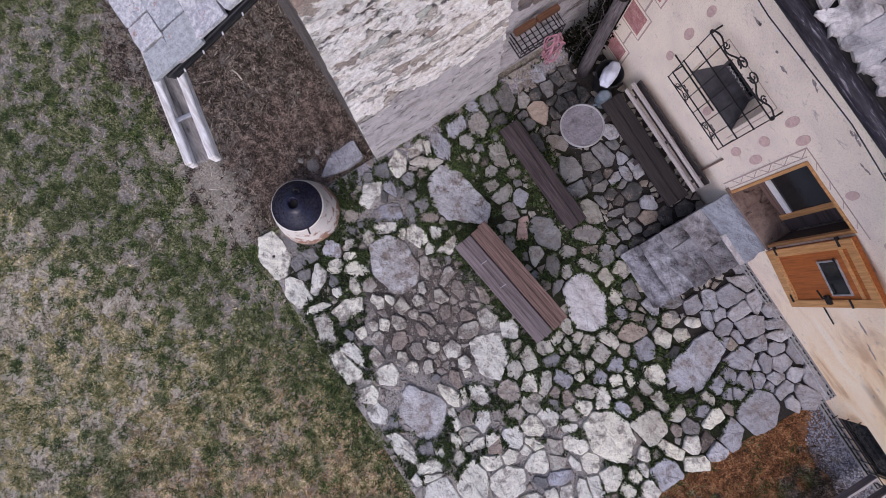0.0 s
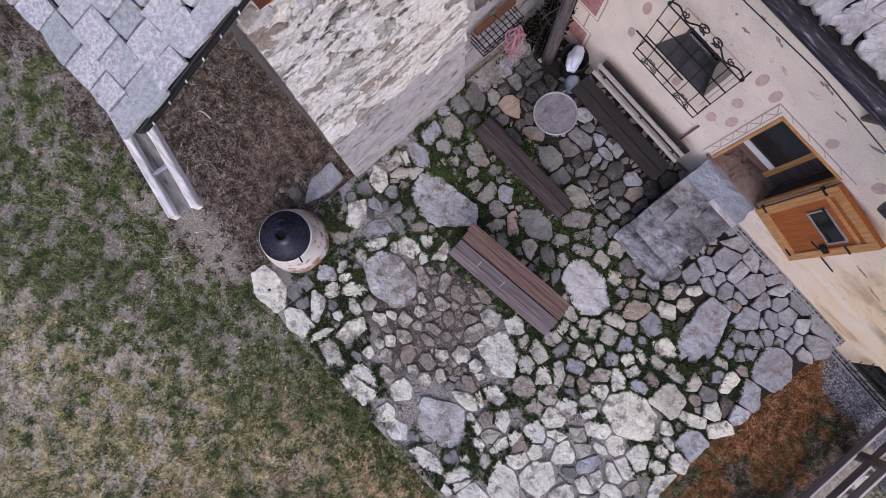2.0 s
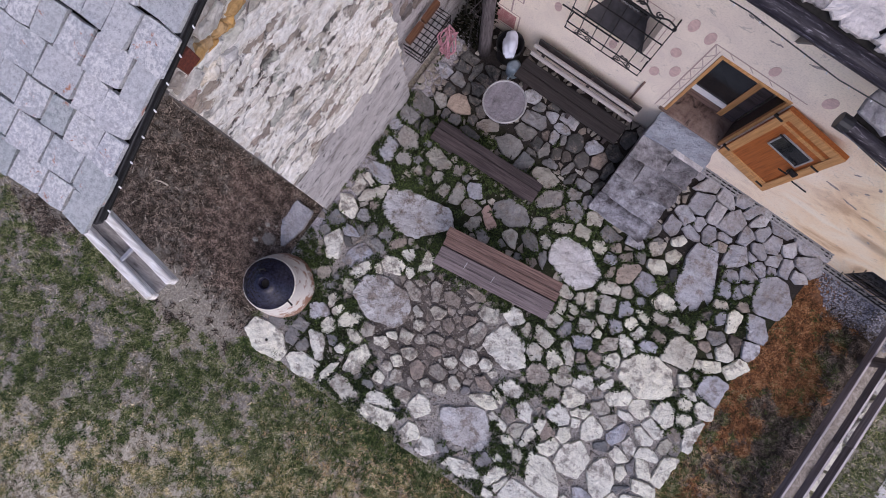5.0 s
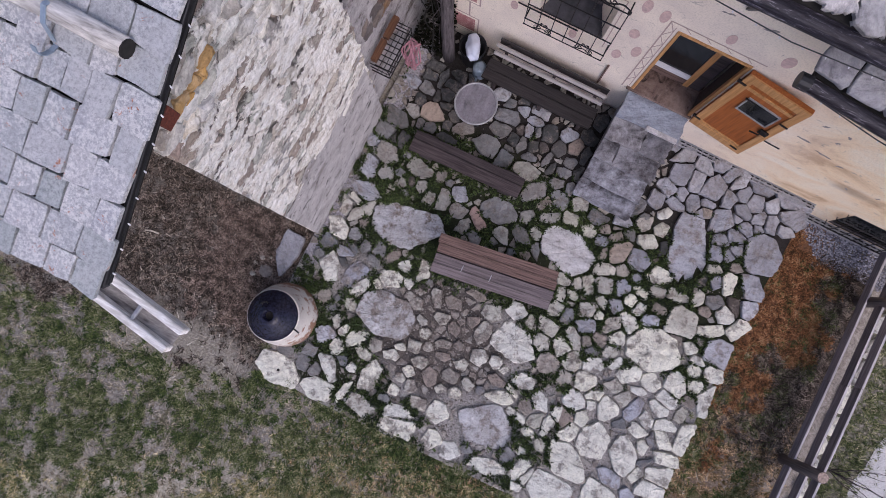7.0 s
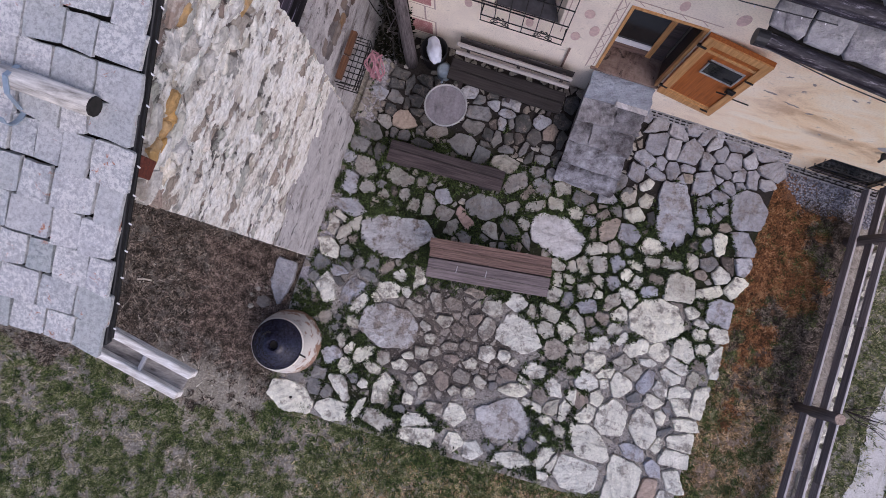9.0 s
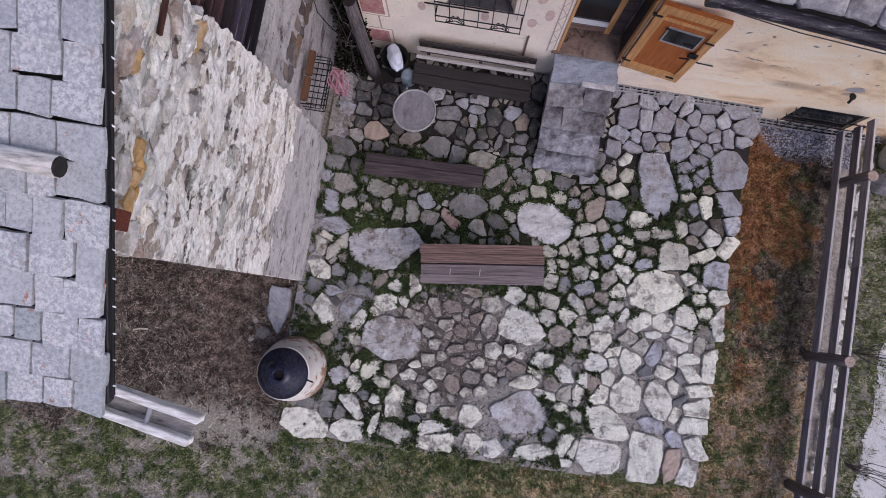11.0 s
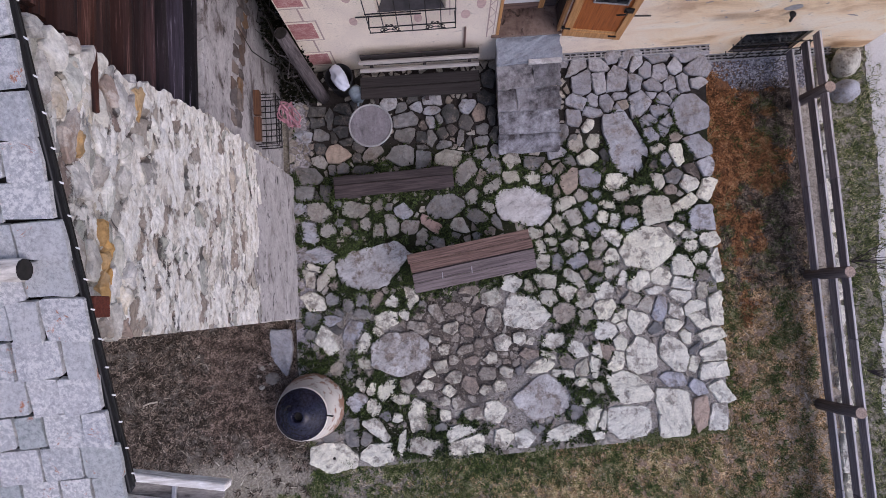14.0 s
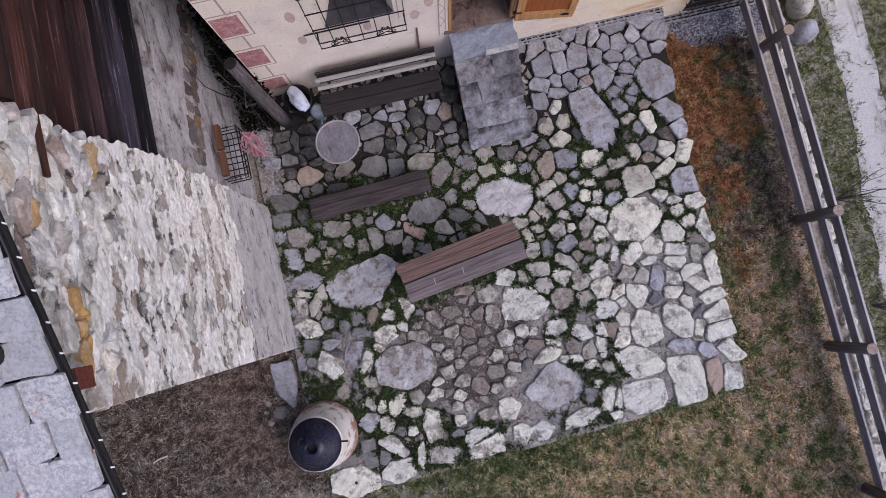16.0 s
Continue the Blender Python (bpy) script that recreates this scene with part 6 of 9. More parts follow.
        for f in ((0, 1, 2, 3), (7, 6, 5, 4), (0, 4, 5, 1), (1, 5, 6, 2), (2, 6, 7, 3), (3, 7, 4, 0)):
            bm.faces.new([a[i] for i in f])
    roof = p("roof", bm, DARK, "roof of lichened grey stone slates")
    p("verge_board", beam((VERGE - 0.03, ROOF_Y + 0.02, roof_z(ROOF_Y + 0.02) - 0.055), (VERGE - 0.03, 6.0, roof_z(6.0) - 0.055), 0.03, 0.075), BIN, "black verge board")
    p("purlin", beam((-4.0, 0.40, 5.52), (VERGE - 0.10, 0.40, 5.52), 0.14, 0.18), REDBROWN, "red-brown purlin end")
    # slates, course by course
    run = math.hypot(1, SLOPE)
    nrm = Vector((0, -SLOPE / run, 1 / run))
    frame_m = Matrix((Vector((1, 0, 0)), Vector((0, 1 / run, SLOPE / run)), nrm)).transposed().to_4x4()
    far_v, far_f = [], []
    s = -0.03
    course = 0
    while s < 5.6:
        depth = rng.uniform(0.205, 0.265)
        x = VERGE + rng.uniform(-0.01, 0.03)
        while x > -7.6:
            w = rng.uniform(0.17, 0.31)
            quad = [(x - w + 0.009, s + rng.uniform(-0.03, 0.02)), (x - 0.006, s + rng.uniform(-0.03, 0.02)), (x - 0.006, s + depth - 0.013), (x - w + 0.009, s + depth - 0.013)]
            pts = []
            for i in range(4):
                a, b = quad[i], quad[(i + 1) % 4]
                for k in (0.04, 0.5, 0.96):
                    pts.append((a[0] + k * (b[0] - a[0]) + rng.uniform(-0.006, 0.006), a[1] + k * (b[1] - a[1]) + rng.uniform(-0.007, 0.007)))
            cx, cs = x - w / 2, s + depth / 2
            n = len(pts)
            top = 0.030 + rng.uniform(-0.006, 0.006)
            lift = rng.uniform(0.004, 0.022)
            vs = [(u - cx, v - cs, h - (0.05 + lift * 2.4) * (v - s) + 0.024 + lift) for h, in ((-0.006,), (top,)) for u, v in pts]
            fs = [tuple(range(n, 2 * n))] + [(i, (i + 1) % n, n + (i + 1) % n, n + i) for i in range(n)]
            yy = ROOF_Y + cs / run
            place = barn_at @ Matrix.Translation((cx, yy, roof_z(yy))) @ frame_m @ Matrix.Rotation(rng.uniform(-0.02, 0.02), 4, "Y")
            if x > -4.9 and s < 4.4:
                raw("slate", vs, fs, SLATE, roof).matrix_local = place
            else:
                far_f += [tuple(k + len(far_v) for k in q) for q in fs]
                far_v += [tuple(place @ Vector(q)) for q in vs]
            x -= w
        s += depth
        course += 1
    tagged(raw("far_slates", far_v, far_f, SLATE, roof), kind="stuff")
    # stones standing proud of the lime: long flat courses below, larger blocks under the roof
    def keep(y, z):
        return 1.75 + 0.4 * noise.noise(Vector((y * 1.5, 0, 9))) < z < roof_z(y) - 0.22

    # heights are stretched while the stones are laid out, so that they come out longer than high
    def high(v):
        return v / 2.9 if v < 12.2 else 4.2 + (v - 12.2) / 1.5

    pts = scatter(rng, 0.2, 2.40, 3.0, 16.0, lambda a, b: 0.17 if b < 12.2 else 0.18 + 0.02 * (b - 12.2), lambda a, b: keep(a, high(b)), 20000)
    stones = []
    for poly in cells(pts, lambda a, b: rng.uniform(0.02, 0.075), (((0.18, 0), (-1, 0)), ((2.41, 9.3), (1, 0.04))), (), 0.8):
        if area(poly) < 0.004:
            continue
        poly = [(a, high(b)) for a, b in worn(poly, rng, 0.026, 0.10)]
        cz = sum(b for a, b in poly) / len(poly)
        if any(b > roof_z(a) - 0.17 for a, b in poly):
            continue
        up = smooth01(4.2, 5.0, cz)
        if rng.random() > 0.05 + 0.72 * up:
            continue
        stones.append((poly, rng.uniform(0.012, 0.026) + 0.032 * up * rng.random(), 0.16, 0.010 + 0.006 * up, 0.003 + 0.004 * up, OCHRE_STONE if up > 0.3 and rng.random() < 0.014 and area(poly) < 0.035 else EAVE_STONE if up > 0.4 else None))
    for cy, cz, l, h in ((0.93, 5.25, 0.19, 0.07), (0.82, 5.20, 0.12, 0.10), (0.72, 5.23, 0.14, 0.07), (1.50, 5.53, 0.17, 0.08), (0.62, 5.20, 0.09, 0.06)):
        quad = [(cy - l / 2, cz - h / 2), (cy + l / 2, cz - h / 2), (cy + l / 2, cz + h / 2), (cy - l / 2, cz + h / 2)]
        stones.append((worn(quad, rng, 0.022, 0.16), 0.05, 0.15, 0.02, 0.012, OCHRE_STONE))
    face = Matrix(((0, 0, 1, 0), (1, 0, 0, 0), (0, 1, 0, 0), (0, 0, 0, 1)))
    lay(stones, "rubble_stone", "small_rubble", wall, lambda y, z: barn_at @ Matrix.Translation((WX, y, z)) @ face, RUBBLE, RUBBLE_REST, lambda s: -s[0][0][1])


build_barn()


def build_roof_log():
    log = thing("snow_guard_log", "bleached snow guard log with dark end on roof", "log", at=(-4, 0.62, roof_z(0.62)))
    o = Matrix.Translation((4, -0.62, -roof_z(0.62)))
    z = roof_z(0.62) + 0.13
    bm = tube([(-2.52 - 0.45 * i, 0.62 + 0.012 * math.sin(i * 1.7), z + 0.006 * math.sin(i * 2.3)) for i in range(13)], 0.068, 12)
    bmesh.ops.transform(bm, matrix=o, verts=bm.verts)
    part("pole", bm, WEATHERED_LOG, log, "", True)
    bm = tube([(-2.505, 0.62, z), (-2.53, 0.62, z)], 0.062, 12)
    bmesh.ops.transform(bm, matrix=o, verts=bm.verts)
    part("cut_end", bm, DARK, log, "dark rotten cut end")
    for x in (-3.02, -4.4):
        bm = bmesh.new()
        pts = [(x, 0.62 + 0.09, z + 0.02), (x, 0.62, z + 0.085), (x, 0.62 - 0.09, z + 0.02)] + [(x, 0.62 - 0.10 - 0.13 * math.sin(a) - 0.03, z - 0.09 - 0.02 + 0.10 * (1 - math.cos(a)) - 0.05) for a in np.linspace(0.2, 2.2, 6)]
        for a, b in zip(pts, pts[1:]):
            beam(a, b, 0.035, 0.008, 0, (0.0, 0.3, 1), bm)
        bmesh.ops.transform(bm, matrix=o, verts=bm.verts)
        part("hook", bm, STRAP, log, "blue-grey metal strap hook")


build_roof_log()


def build_wood_gutter():
    g = thing("wooden_gutter", "bleached wooden gutter trough along the barn eave", "gutter", at=(-3, -0.95, 5.1))
    o = Matrix.Translation((3, 0.95, -5.1))
    a, b = Vector((-6.0, -0.32, 5.06)), Vector((-1.82, -1.01, 5.0))
    for name, off, w, h, dz, m in (("side_board", -0.085, 0.055, 0.13, 0.0, WHITE_WOOD), ("side_board", 0.085, 0.055, 0.13, 0.0, WHITE_WOOD), ("bed_board", 0.0, 0.12, 0.03, -0.045, GUTTER_BED)):
        d = Vector((0, off, dz))
        bm = beam(a + d, b + d + Vector((rough_end(off), 0, 0)), w, h, 0.008)
        bmesh.ops.transform(bm, matrix=o, verts=bm.verts)
        part(name, bm, m, g)
    bm = beam((-2.19, -1.03, 5.03), (-2.17, -0.86, 5.03), 0.03, 0.03, 0.004)
    bmesh.ops.transform(bm, matrix=o, verts=bm.verts)
    part("spacer", bm, TABLE_RIM, g, "grey metal spacer")


def rough_end(off):
    return 0.02 if off > 0 else -0.03


build_wood_gutter()

# ---- house front ----
FY = 4.11


def wall_sheet(xs, zs, y0, y1, holes):
    """A wall along x between y0 (front) and y1, with openings that go through it."""
    bm = bmesh.new()

    def hole(x, z):
        return any(a < x < b and c < z < d for a, b, c, d in holes)

    def quad(*v):
        bm.faces.new([bm.verts.new(q) for q in v])

    for x0, x1 in zip(xs, xs[1:]):
        for z0, z1 in zip(zs, zs[1:]):
            if not hole((x0 + x1) / 2, (z0 + z1) / 2):
                quad((x0, y0, z0), (x1, y0, z0), (x1, y0, z1), (x0, y0, z1))
                quad((x1, y1, z0), (x0, y1, z0), (x0, y1, z1), (x1, y1, z1))
    for a, b, c, d in holes:
        quad((a, y0, c), (a, y0, d), (a, y1, d), (a, y1, c))
        quad((b, y0, d), (b, y0, c), (b, y1, c), (b, y1, d))
        quad((a, y0, d), (b, y0, d), (b, y1, d), (a, y1, d))
        quad((b, y0, c), (a, y0, c), (a, y1, c), (b, y1, c))
    x0, x1, z0, z1 = xs[0], xs[-1], zs[0], zs[-1]
    quad((x0, y1, z0), (x0, y0, z0), (x0, y0, z1), (x0, y1, z1))
    quad((x1, y0, z0), (x1, y1, z0), (x1, y1, z1), (x1, y0, z1))
    quad((x0, y0, z1), (x1, y0, z1), (x1, y1, z1), (x0, y1, z1))
    return bm


DOOR = (0.76, 1.70, 0.90, 2.76)
WIN = (-0.86, 0.05, 1.80, 2.66)
LOW = (4.68, 5.72, -0.43, 0.32)


def build_house():
    house = thing("house", "cream plastered house with faded red painted ornaments", "house", at=(2, 4.5, 0))
    o = Matrix.Translation((-2, -4.5, 0))

    def p(name, bm, material, label="", smooth=False, parent=None):
        bmesh.ops.transform(bm, matrix=o, verts=bm.verts)
        return part(name, bm, material, parent or house, label, smooth)

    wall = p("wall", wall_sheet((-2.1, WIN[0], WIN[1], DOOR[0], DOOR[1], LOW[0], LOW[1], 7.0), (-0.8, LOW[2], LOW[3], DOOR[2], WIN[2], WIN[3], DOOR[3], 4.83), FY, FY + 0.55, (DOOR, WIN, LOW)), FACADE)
    p("side_wall", block((-2.1, FY + 0.55, -0.8), (-1.6, 9.0, 5.02)), FACADE)
    p("side_wall", block((6.5, FY + 0.55, -0.8), (7.0, 9.0, 5.02)), FACADE)
    # black block in place of the unlit rooms
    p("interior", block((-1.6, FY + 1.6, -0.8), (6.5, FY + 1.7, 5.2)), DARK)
    # main roof: eave, gutter, slabs
    ey, ez, sl = 3.62, 4.74, 0.42
    bm = bmesh.new()
    v = [bm.verts.new(q) for q in ((-2.6, ey, ez), (7.6, ey, ez), (7.6, 9.0, ez + sl * (9 - ey)), (-2.6, 9.0, ez + sl * (9 - ey)))]
    w = [bm.verts.new(q.co + Vector((0, 0, -0.1))) for q in v]
    bm.faces.new(v)
    bm.faces.new(w[::-1])
    for i in range(4):
        bm.faces.new((v[i], w[i], w[(i + 1) % 4], v[(i + 1) % 4]))
    roof = p("roof", bm, DARK, "roof of rough stone slabs")
    rng = random.Random(21)
    far_v, far_f = [], []
    for course in range(20):
        x = -2.7 + rng.uniform(0, 0.3)
        while x < 7.5:
            w = rng.uniform(0.20, 0.50)
            s = course * 0.27 + rng.uniform(-0.03, 0.03)
            poly = worn(rough_quad(x, s, w - 0.004, 0.40, rng, 0.03), rng, 0.022, 0.14)
            (cx, cs), vs, fs = stone_mesh(poly, rng.uniform(0.035, 0.06), 0.015, 0.014, 0.006, rng, 0.0)
            place = o @ Matrix.Translation((cx, ey - 0.02 + cs, ez + sl * cs + 0.03)) @ Matrix.Rotation(math.atan(sl) - 0.06, 4, "X")
            if course < 4:
                raw("slab", vs, fs, ROOF_SLAB, roof).matrix_local = place
            else:
                far_f += [tuple(k + len(far_v) for k in q) for q in fs]
                far_v += [tuple(place @ Vector(q)) for q in vs]
            x += w
    tagged(raw("far_slabs", far_v, far_f, ROOF_SLAB_REST, roof), kind="stuff")
    p("gutter", half_pipe((-2.7, ey - 0.11, ez - 0.01), (7.6, ey - 0.11, ez - 0.01), 0.085), BLACK_METAL, "dark streaked eave gutter")
    p("fascia", block((-2.6, ey - 0.03, ez - 0.14), (7.6, ey + 0.02, ez - 0.02)), BLACK_METAL)
    for x in (-1.0, 1.16):
        bm = bmesh.new()
        a = [bm.verts.new((x + s, y, z)) for s in (-0.02, 0.02) for y, z in ((FY, ez - 0.05), (ey - 0.05, ez - 0.1), (ey - 0.02, ez - 0.2), (FY, ez - 1.12))]
        for f in ((0, 1, 2, 3), (7, 6, 5, 4), (0, 4, 5, 1), (1, 5, 6, 2), (2, 6, 7, 3), (3, 7, 4, 0)):
            bm.faces.new([a[i] for i in f])
        p("eave_bracket", bm, BIN, "black eave bracket")
    return wall


build_house()


# ---- steps ----
def build_steps():
    st = thing("stone_steps", "rough grey stone steps up to the door", "steps", at=(1.24, 3.3, 0))
    o = Matrix.Translation((-1.24, -3.3, 0))
    rng = random.Random(3)

    def p(name, bm, material, label=""):
        bmesh.ops.transform(bm, matrix=o, verts=bm.verts)
        return part(name, bm, material, st, label)

    fronts = (2.55, 2.81, 3.11, 3.41, 3.70)
    splits = ((), (), (0.30,), (0.56,), ())
    for i, y in enumerate(fronts):
        top = 0.17 * (i + 1)
        back = fronts[i + 1] + 0.03 if i < 4 else 4.09
        p("riser", block((0.80, y + 0.02, 0.002), (1.68, back + (0.02 if i < 4 else 0), top - 0.055), 0.015, 0.012), STEP)
        edges = [0.765] + [0.765 + 0.95 * k for k in splits[i]] + [1.715]
        for a, b in zip(edges, edges[1:]):
            # each tread a split slab, with a broken nose and a hollowed top
            skew, nose = rng.uniform(-0.02, 0.02), rng.uniform(-0.02, 0.015)
            quad = [(a + rng.uniform(-0.022, 0.006), y - 0.015 + nose), (b - 0.004, y - 0.015 + nose + skew), (b - 0.004 + rng.uniform(-0.006, 0.012), back), (a + 0.004, back)]
            poly = []
            for k in range(4):
                q, r = quad[k], quad[(k + 1) % 4]
                for h in (0.03, 0.2, 0.4, 0.6, 0.8, 0.97):
                    j = 0.018 if k < 2 else 0.006
                    poly.append((q[0] + h * (r[0] - q[0]) + rng.uniform(-j, j), q[1] + h * (r[1] - q[1]) + rng.uniform(-j, j)))
            (cx, cy), vs, fs = stone_mesh(poly, 0.055, 0.06, 0.010, 0.004, rng, 0.0)
            ob = raw("tread", vs, fs, LANDING if i == 4 else STEP, st, "smooth bluish landing slab" if i == 4 else "")
            ob.location = (cx - 1.24, cy - 3.3, top - 0.055 + rng.uniform(-0.006, 0.006))
    # pale worn strip along the nose of the landing
    bm = block((1.22, 3.668, 0.80), (1.70, 3.735, 0.856), 0.010, 0.006)
    p("nosing", bm, FLAG_LILAC, "pale stone nosing")


build_steps()


# ---- table and benches ----
def build_table():
    at = Matrix.Translation((0.21, 0.855, 0)) @ Matrix.Rotation(radians(8.6), 4, "Z")
    t = thing("plank_table", "weathered brown plank table on flagstones", "table")
    t.matrix_world = at
    L = 0.89
    rng = random.Random(5)
    for y0, y1, z in ((-0.288, -0.153, 0.70), (-0.149, -0.010, 0.705), (0.010, 0.145, 0.722), (0.149, 0.285, 0.725)):
        bm = block((-L + rng.uniform(-0.015, 0.015), y0, z - 0.045), (L + rng.uniform(-0.02, 0.02), y1, z), 0.007)
        bmesh.ops.subdivide_edges(bm, edges=[e for e in bm.edges if e.calc_length() > 1], cuts=8)
        for v in bm.verts:
            v.co += Vector((0, 0, 0.005)) * noise.noise(v.co * 2.2 + Vector((y0 * 9, 0, 0)))
        part("board", bm, BENCH_WOOD if y0 > -0.02 else GREYED_BOARD, t)
    # dark strip added below the middle gap in place of the table's shadow
    part("under_board", block((-0.84, -0.05, 0.635), (0.84, 0.05, 0.655), 0.004), DARK_WOOD, t)
    for x in (-0.6, 0.6):
        part("trestle", block((x - 0.05, -0.24, 0.60), (x + 0.05, 0.24, 0.655), 0.006), DARK_WOOD, t)
        for y in (-0.19, 0.19):
            part("leg", block((x - 0.045, y - 0.045, 0.03), (x + 0.045, y + 0.045, 0.60), 0.006), DARK_WOOD, t)
    for x, y in ((-0.46, -0.115), (-0.03, -0.12)):
        part("cramp", beam((x, y - 0.05, 0.708), (x + 0.012, y + 0.05, 0.712), 0.012, 0.006, 0.001), TABLE_RIM, t, "pale metal cramp")


build_table()


def build_plank_bench():
    b = thing("plank_bench", "dark weathered plank bench without back", "bench")
    b.matrix_world = Matrix.Translation((-0.875, 2.135, 0)) @ Matrix.Rotation(radians(2.2), 4, "Z")
    for y0, y1, z in ((-0.16, 0.028, 0.445), (0.034, 0.16, 0.452)):
        bm = block((-0.9, y0, z - 0.05), (0.9, y1, z), 0.008)
        bmesh.ops.subdivide_edges(bm, edges=[e for e in bm.edges if e.calc_length() > 1], cuts=6)
        for v in bm.verts:
            v.co += Vector((0, 0.006, 0.003)) * noise.noise(v.co * 2.5)
        part("seat_board", bm, DARK_WOOD, b)
    for x in (-0.66, 0.68):
        part("leg", block((x - 0.11, -0.12, 0.02), (x + 0.11, 0.19, 0.395), 0.02), DARK_WOOD, b, "squared log support")


build_plank_bench()


def build_wall_bench():
    b = thing("wall_bench", "dark stained bench with two pale back slats", "bench", at=(-0.39, 3.65, 0))
    o = Matrix.Translation((0.39, -3.65, 0))

    def p(name, bm, material, label=""):
        bmesh.ops.transform(bm, matrix=o, verts=bm.verts)
        return part(name, bm, material, b, label)

    for y0, y1, z in ((3.44, 3.605, 0.45), (3.614, 3.78, 0.445)):
        bm = block((-1.30, y0, z - 0.045), (0.52, y1, z), 0.007)
        bmesh.ops.subdivide_edges(bm, edges=[e for e in bm.edges if e.calc_length() > 1], cuts=8)
        for v in bm.verts:
            v.co += Vector((0, 0.010, 0.004)) * noise.noise(v.co * 2.4 + Vector((0, y0, 0)))
        p("seat_board", bm, BENCH_DARK)
    for y, z in ((3.835, 0.56), (3.90, 0.70)):
        p("back_slat", beam((-1.28, y, z), (0.52, y, z), 0.045, 0.06, 0.006, (0, 0.35, 1)), PALE_SLAT, "pale grey back slat")
    p("back_board", block((-1.25, 3.96, 0.42), (0.52, 3.985, 0.80), 0.005), BENCH_DARK)
    for x in (-1.1, -0.3, 0.38):
        p("leg", block((x - 0.03, 3.5, 0.0), (x + 0.03, 3.74, 0.405), 0.005), DARK_WOOD)
        p("back_strut", beam((x, 3.85, 0.42), (x, 3.945, 0.74), 0.05, 0.025, 0.005, (0, -1, 0.3)), DARK_WOOD)


build_wall_bench()


def build_round_table():
    t = thing("round_table", "round grey metal table with raised rim", "table", at=(-1.16, 2.98, 0))
    part("tabletop", lathe(((0.30, 0.575), (0.302, 0.588), (0.0005, 0.590)), (0, 0, 0), 48), TABLE_TOP, t, "stained grey top")
    part("rim", lathe(((0.297, 0.565), (0.325, 0.565), (0.330, 0.585), (0.326, 0.603), (0.312, 0.606), (0.303, 0.598), (0.3015, 0.580)), (0, 0, 0), 48, None, False), TABLE_RIM, t, "pale metal rim", True)
    part("pedestal", lathe(((0.20, 0.0), (0.20, 0.02), (0.04, 0.05), (0.035, 0.53)), (0, 0, 0.03), 20), IRON, t, "", True)


build_round_table()


# ---- drum with conical lid ----
def build_drum():
    d = thing("fire_drum", "rusty white drum with black conical lid", "drum", at=(-2.33, -1.16, 0))
    part("body", lathe(((0.485, -0.05), (0.495, 0.02), (0.485, 0.12), (0.435, 0.45), (0.375, 0.70), (0.38, 0.715), (0.37, 0.73), (0.33, 0.735)), (0, 0, 0), 56), DRUM, d, "rust-stained white enamel body", True)
    part("lid", lathe(((0.355, 0.725), (0.365, 0.745), (0.355, 0.765), (0.27, 0.835), (0.16, 0.93), (0.085, 0.985), (0.075, 0.98), (0.055, 0.90)), (0, 0, 0), 56, None, False), LID, d, "glossy blue-black conical lid", True)
    part("flue_hole", lathe(((0.06, 0.89), (0.058, 0.90)), (0, 0, 0), 24), DARK, d)
    part("handle", tube([(0.36, -0.03, 0.77), (0.41, -0.035, 0.785), (0.46, -0.045, 0.78)], 0.012, 8), IRON, d)
    part("handle", tube([(-0.16, 0.10, 0.92), (-0.17, 0.11, 0.98), (-0.12, 0.16, 0.98), (-0.10, 0.15, 0.93)], 0.012, 8), IRON, d)
    base = thing("base_slab", "grey square slab under the drum", "slab", at=(-1.98, -1.5, 0))
    bm = block((-0.24, -0.20, -0.05), (0.24, 0.26, 0.03), 0.01, 0.01)
    bmesh.ops.rotate(bm, cent=(0, 0, 0), matrix=Matrix.Rotation(radians(12), 3, "Z"), verts=bm.verts)
    part("slab", bm, FLAG_GREY, base)


build_drum()


def corner_slab():
    s = Slab(-2.76, -0.28, 0.34, 0.78, 6, None, 5)
    (cx, cy), vs, fs = stone_mesh(s.outline(random.Random(2)), 0.06, 0.02, 0.015, 0.004, random.Random(2), 0.12)
    ob = raw("corner_stone", vs, fs, FLAG_SLATY)
    ob.location = (cx, cy, 0.0)
    tagged(ob, "long grey slab at the foot of the barn corner", "stone")
    rng = random.Random(14)
    for x, y, r in ((-2.95, -0.72, 0.12), (-3.10, -0.55, 0.05), (-3.16, -0.68, 0.045), (-3.12, -0.85, 0.055), (-2.98, -0.50, 0.04)):
        bm = bmesh.new()
        bmesh.ops.create_icosphere(bm, subdivisions=2, radius=r)
        for v in bm.verts:
            v.co = Vector((v.co.x, v.co.y * 0.8, v.co.z * 0.5)) * (1 + 0.35 * noise.noise(v.co * 14 + Vector((x, y, 0)) * 5))
        ob = finish("loose_stone", bm, FLAG_BROWN if r > 0.1 else FLAG)
        ob.location = (x, y, ground_z(x, y) + r * 0.2)
        tagged(ob, "small loose stone lying in dry grass", "stone", "loose stones by the barn")


corner_slab()


def build_stick():
    s = tube([(-4.95, -1.02, ground_z(-4.95, -1.02) + 0.05), (-4.85, -0.98, ground_z(-4.85, -0.98) + 0.055), (-4.73, -0.97, ground_z(-4.73, -0.97) + 0.05)], 0.014, 6)
    tagged(finish("stick", s, STRAW), "pale stick lying in the dry grass", "stick")


build_stick()


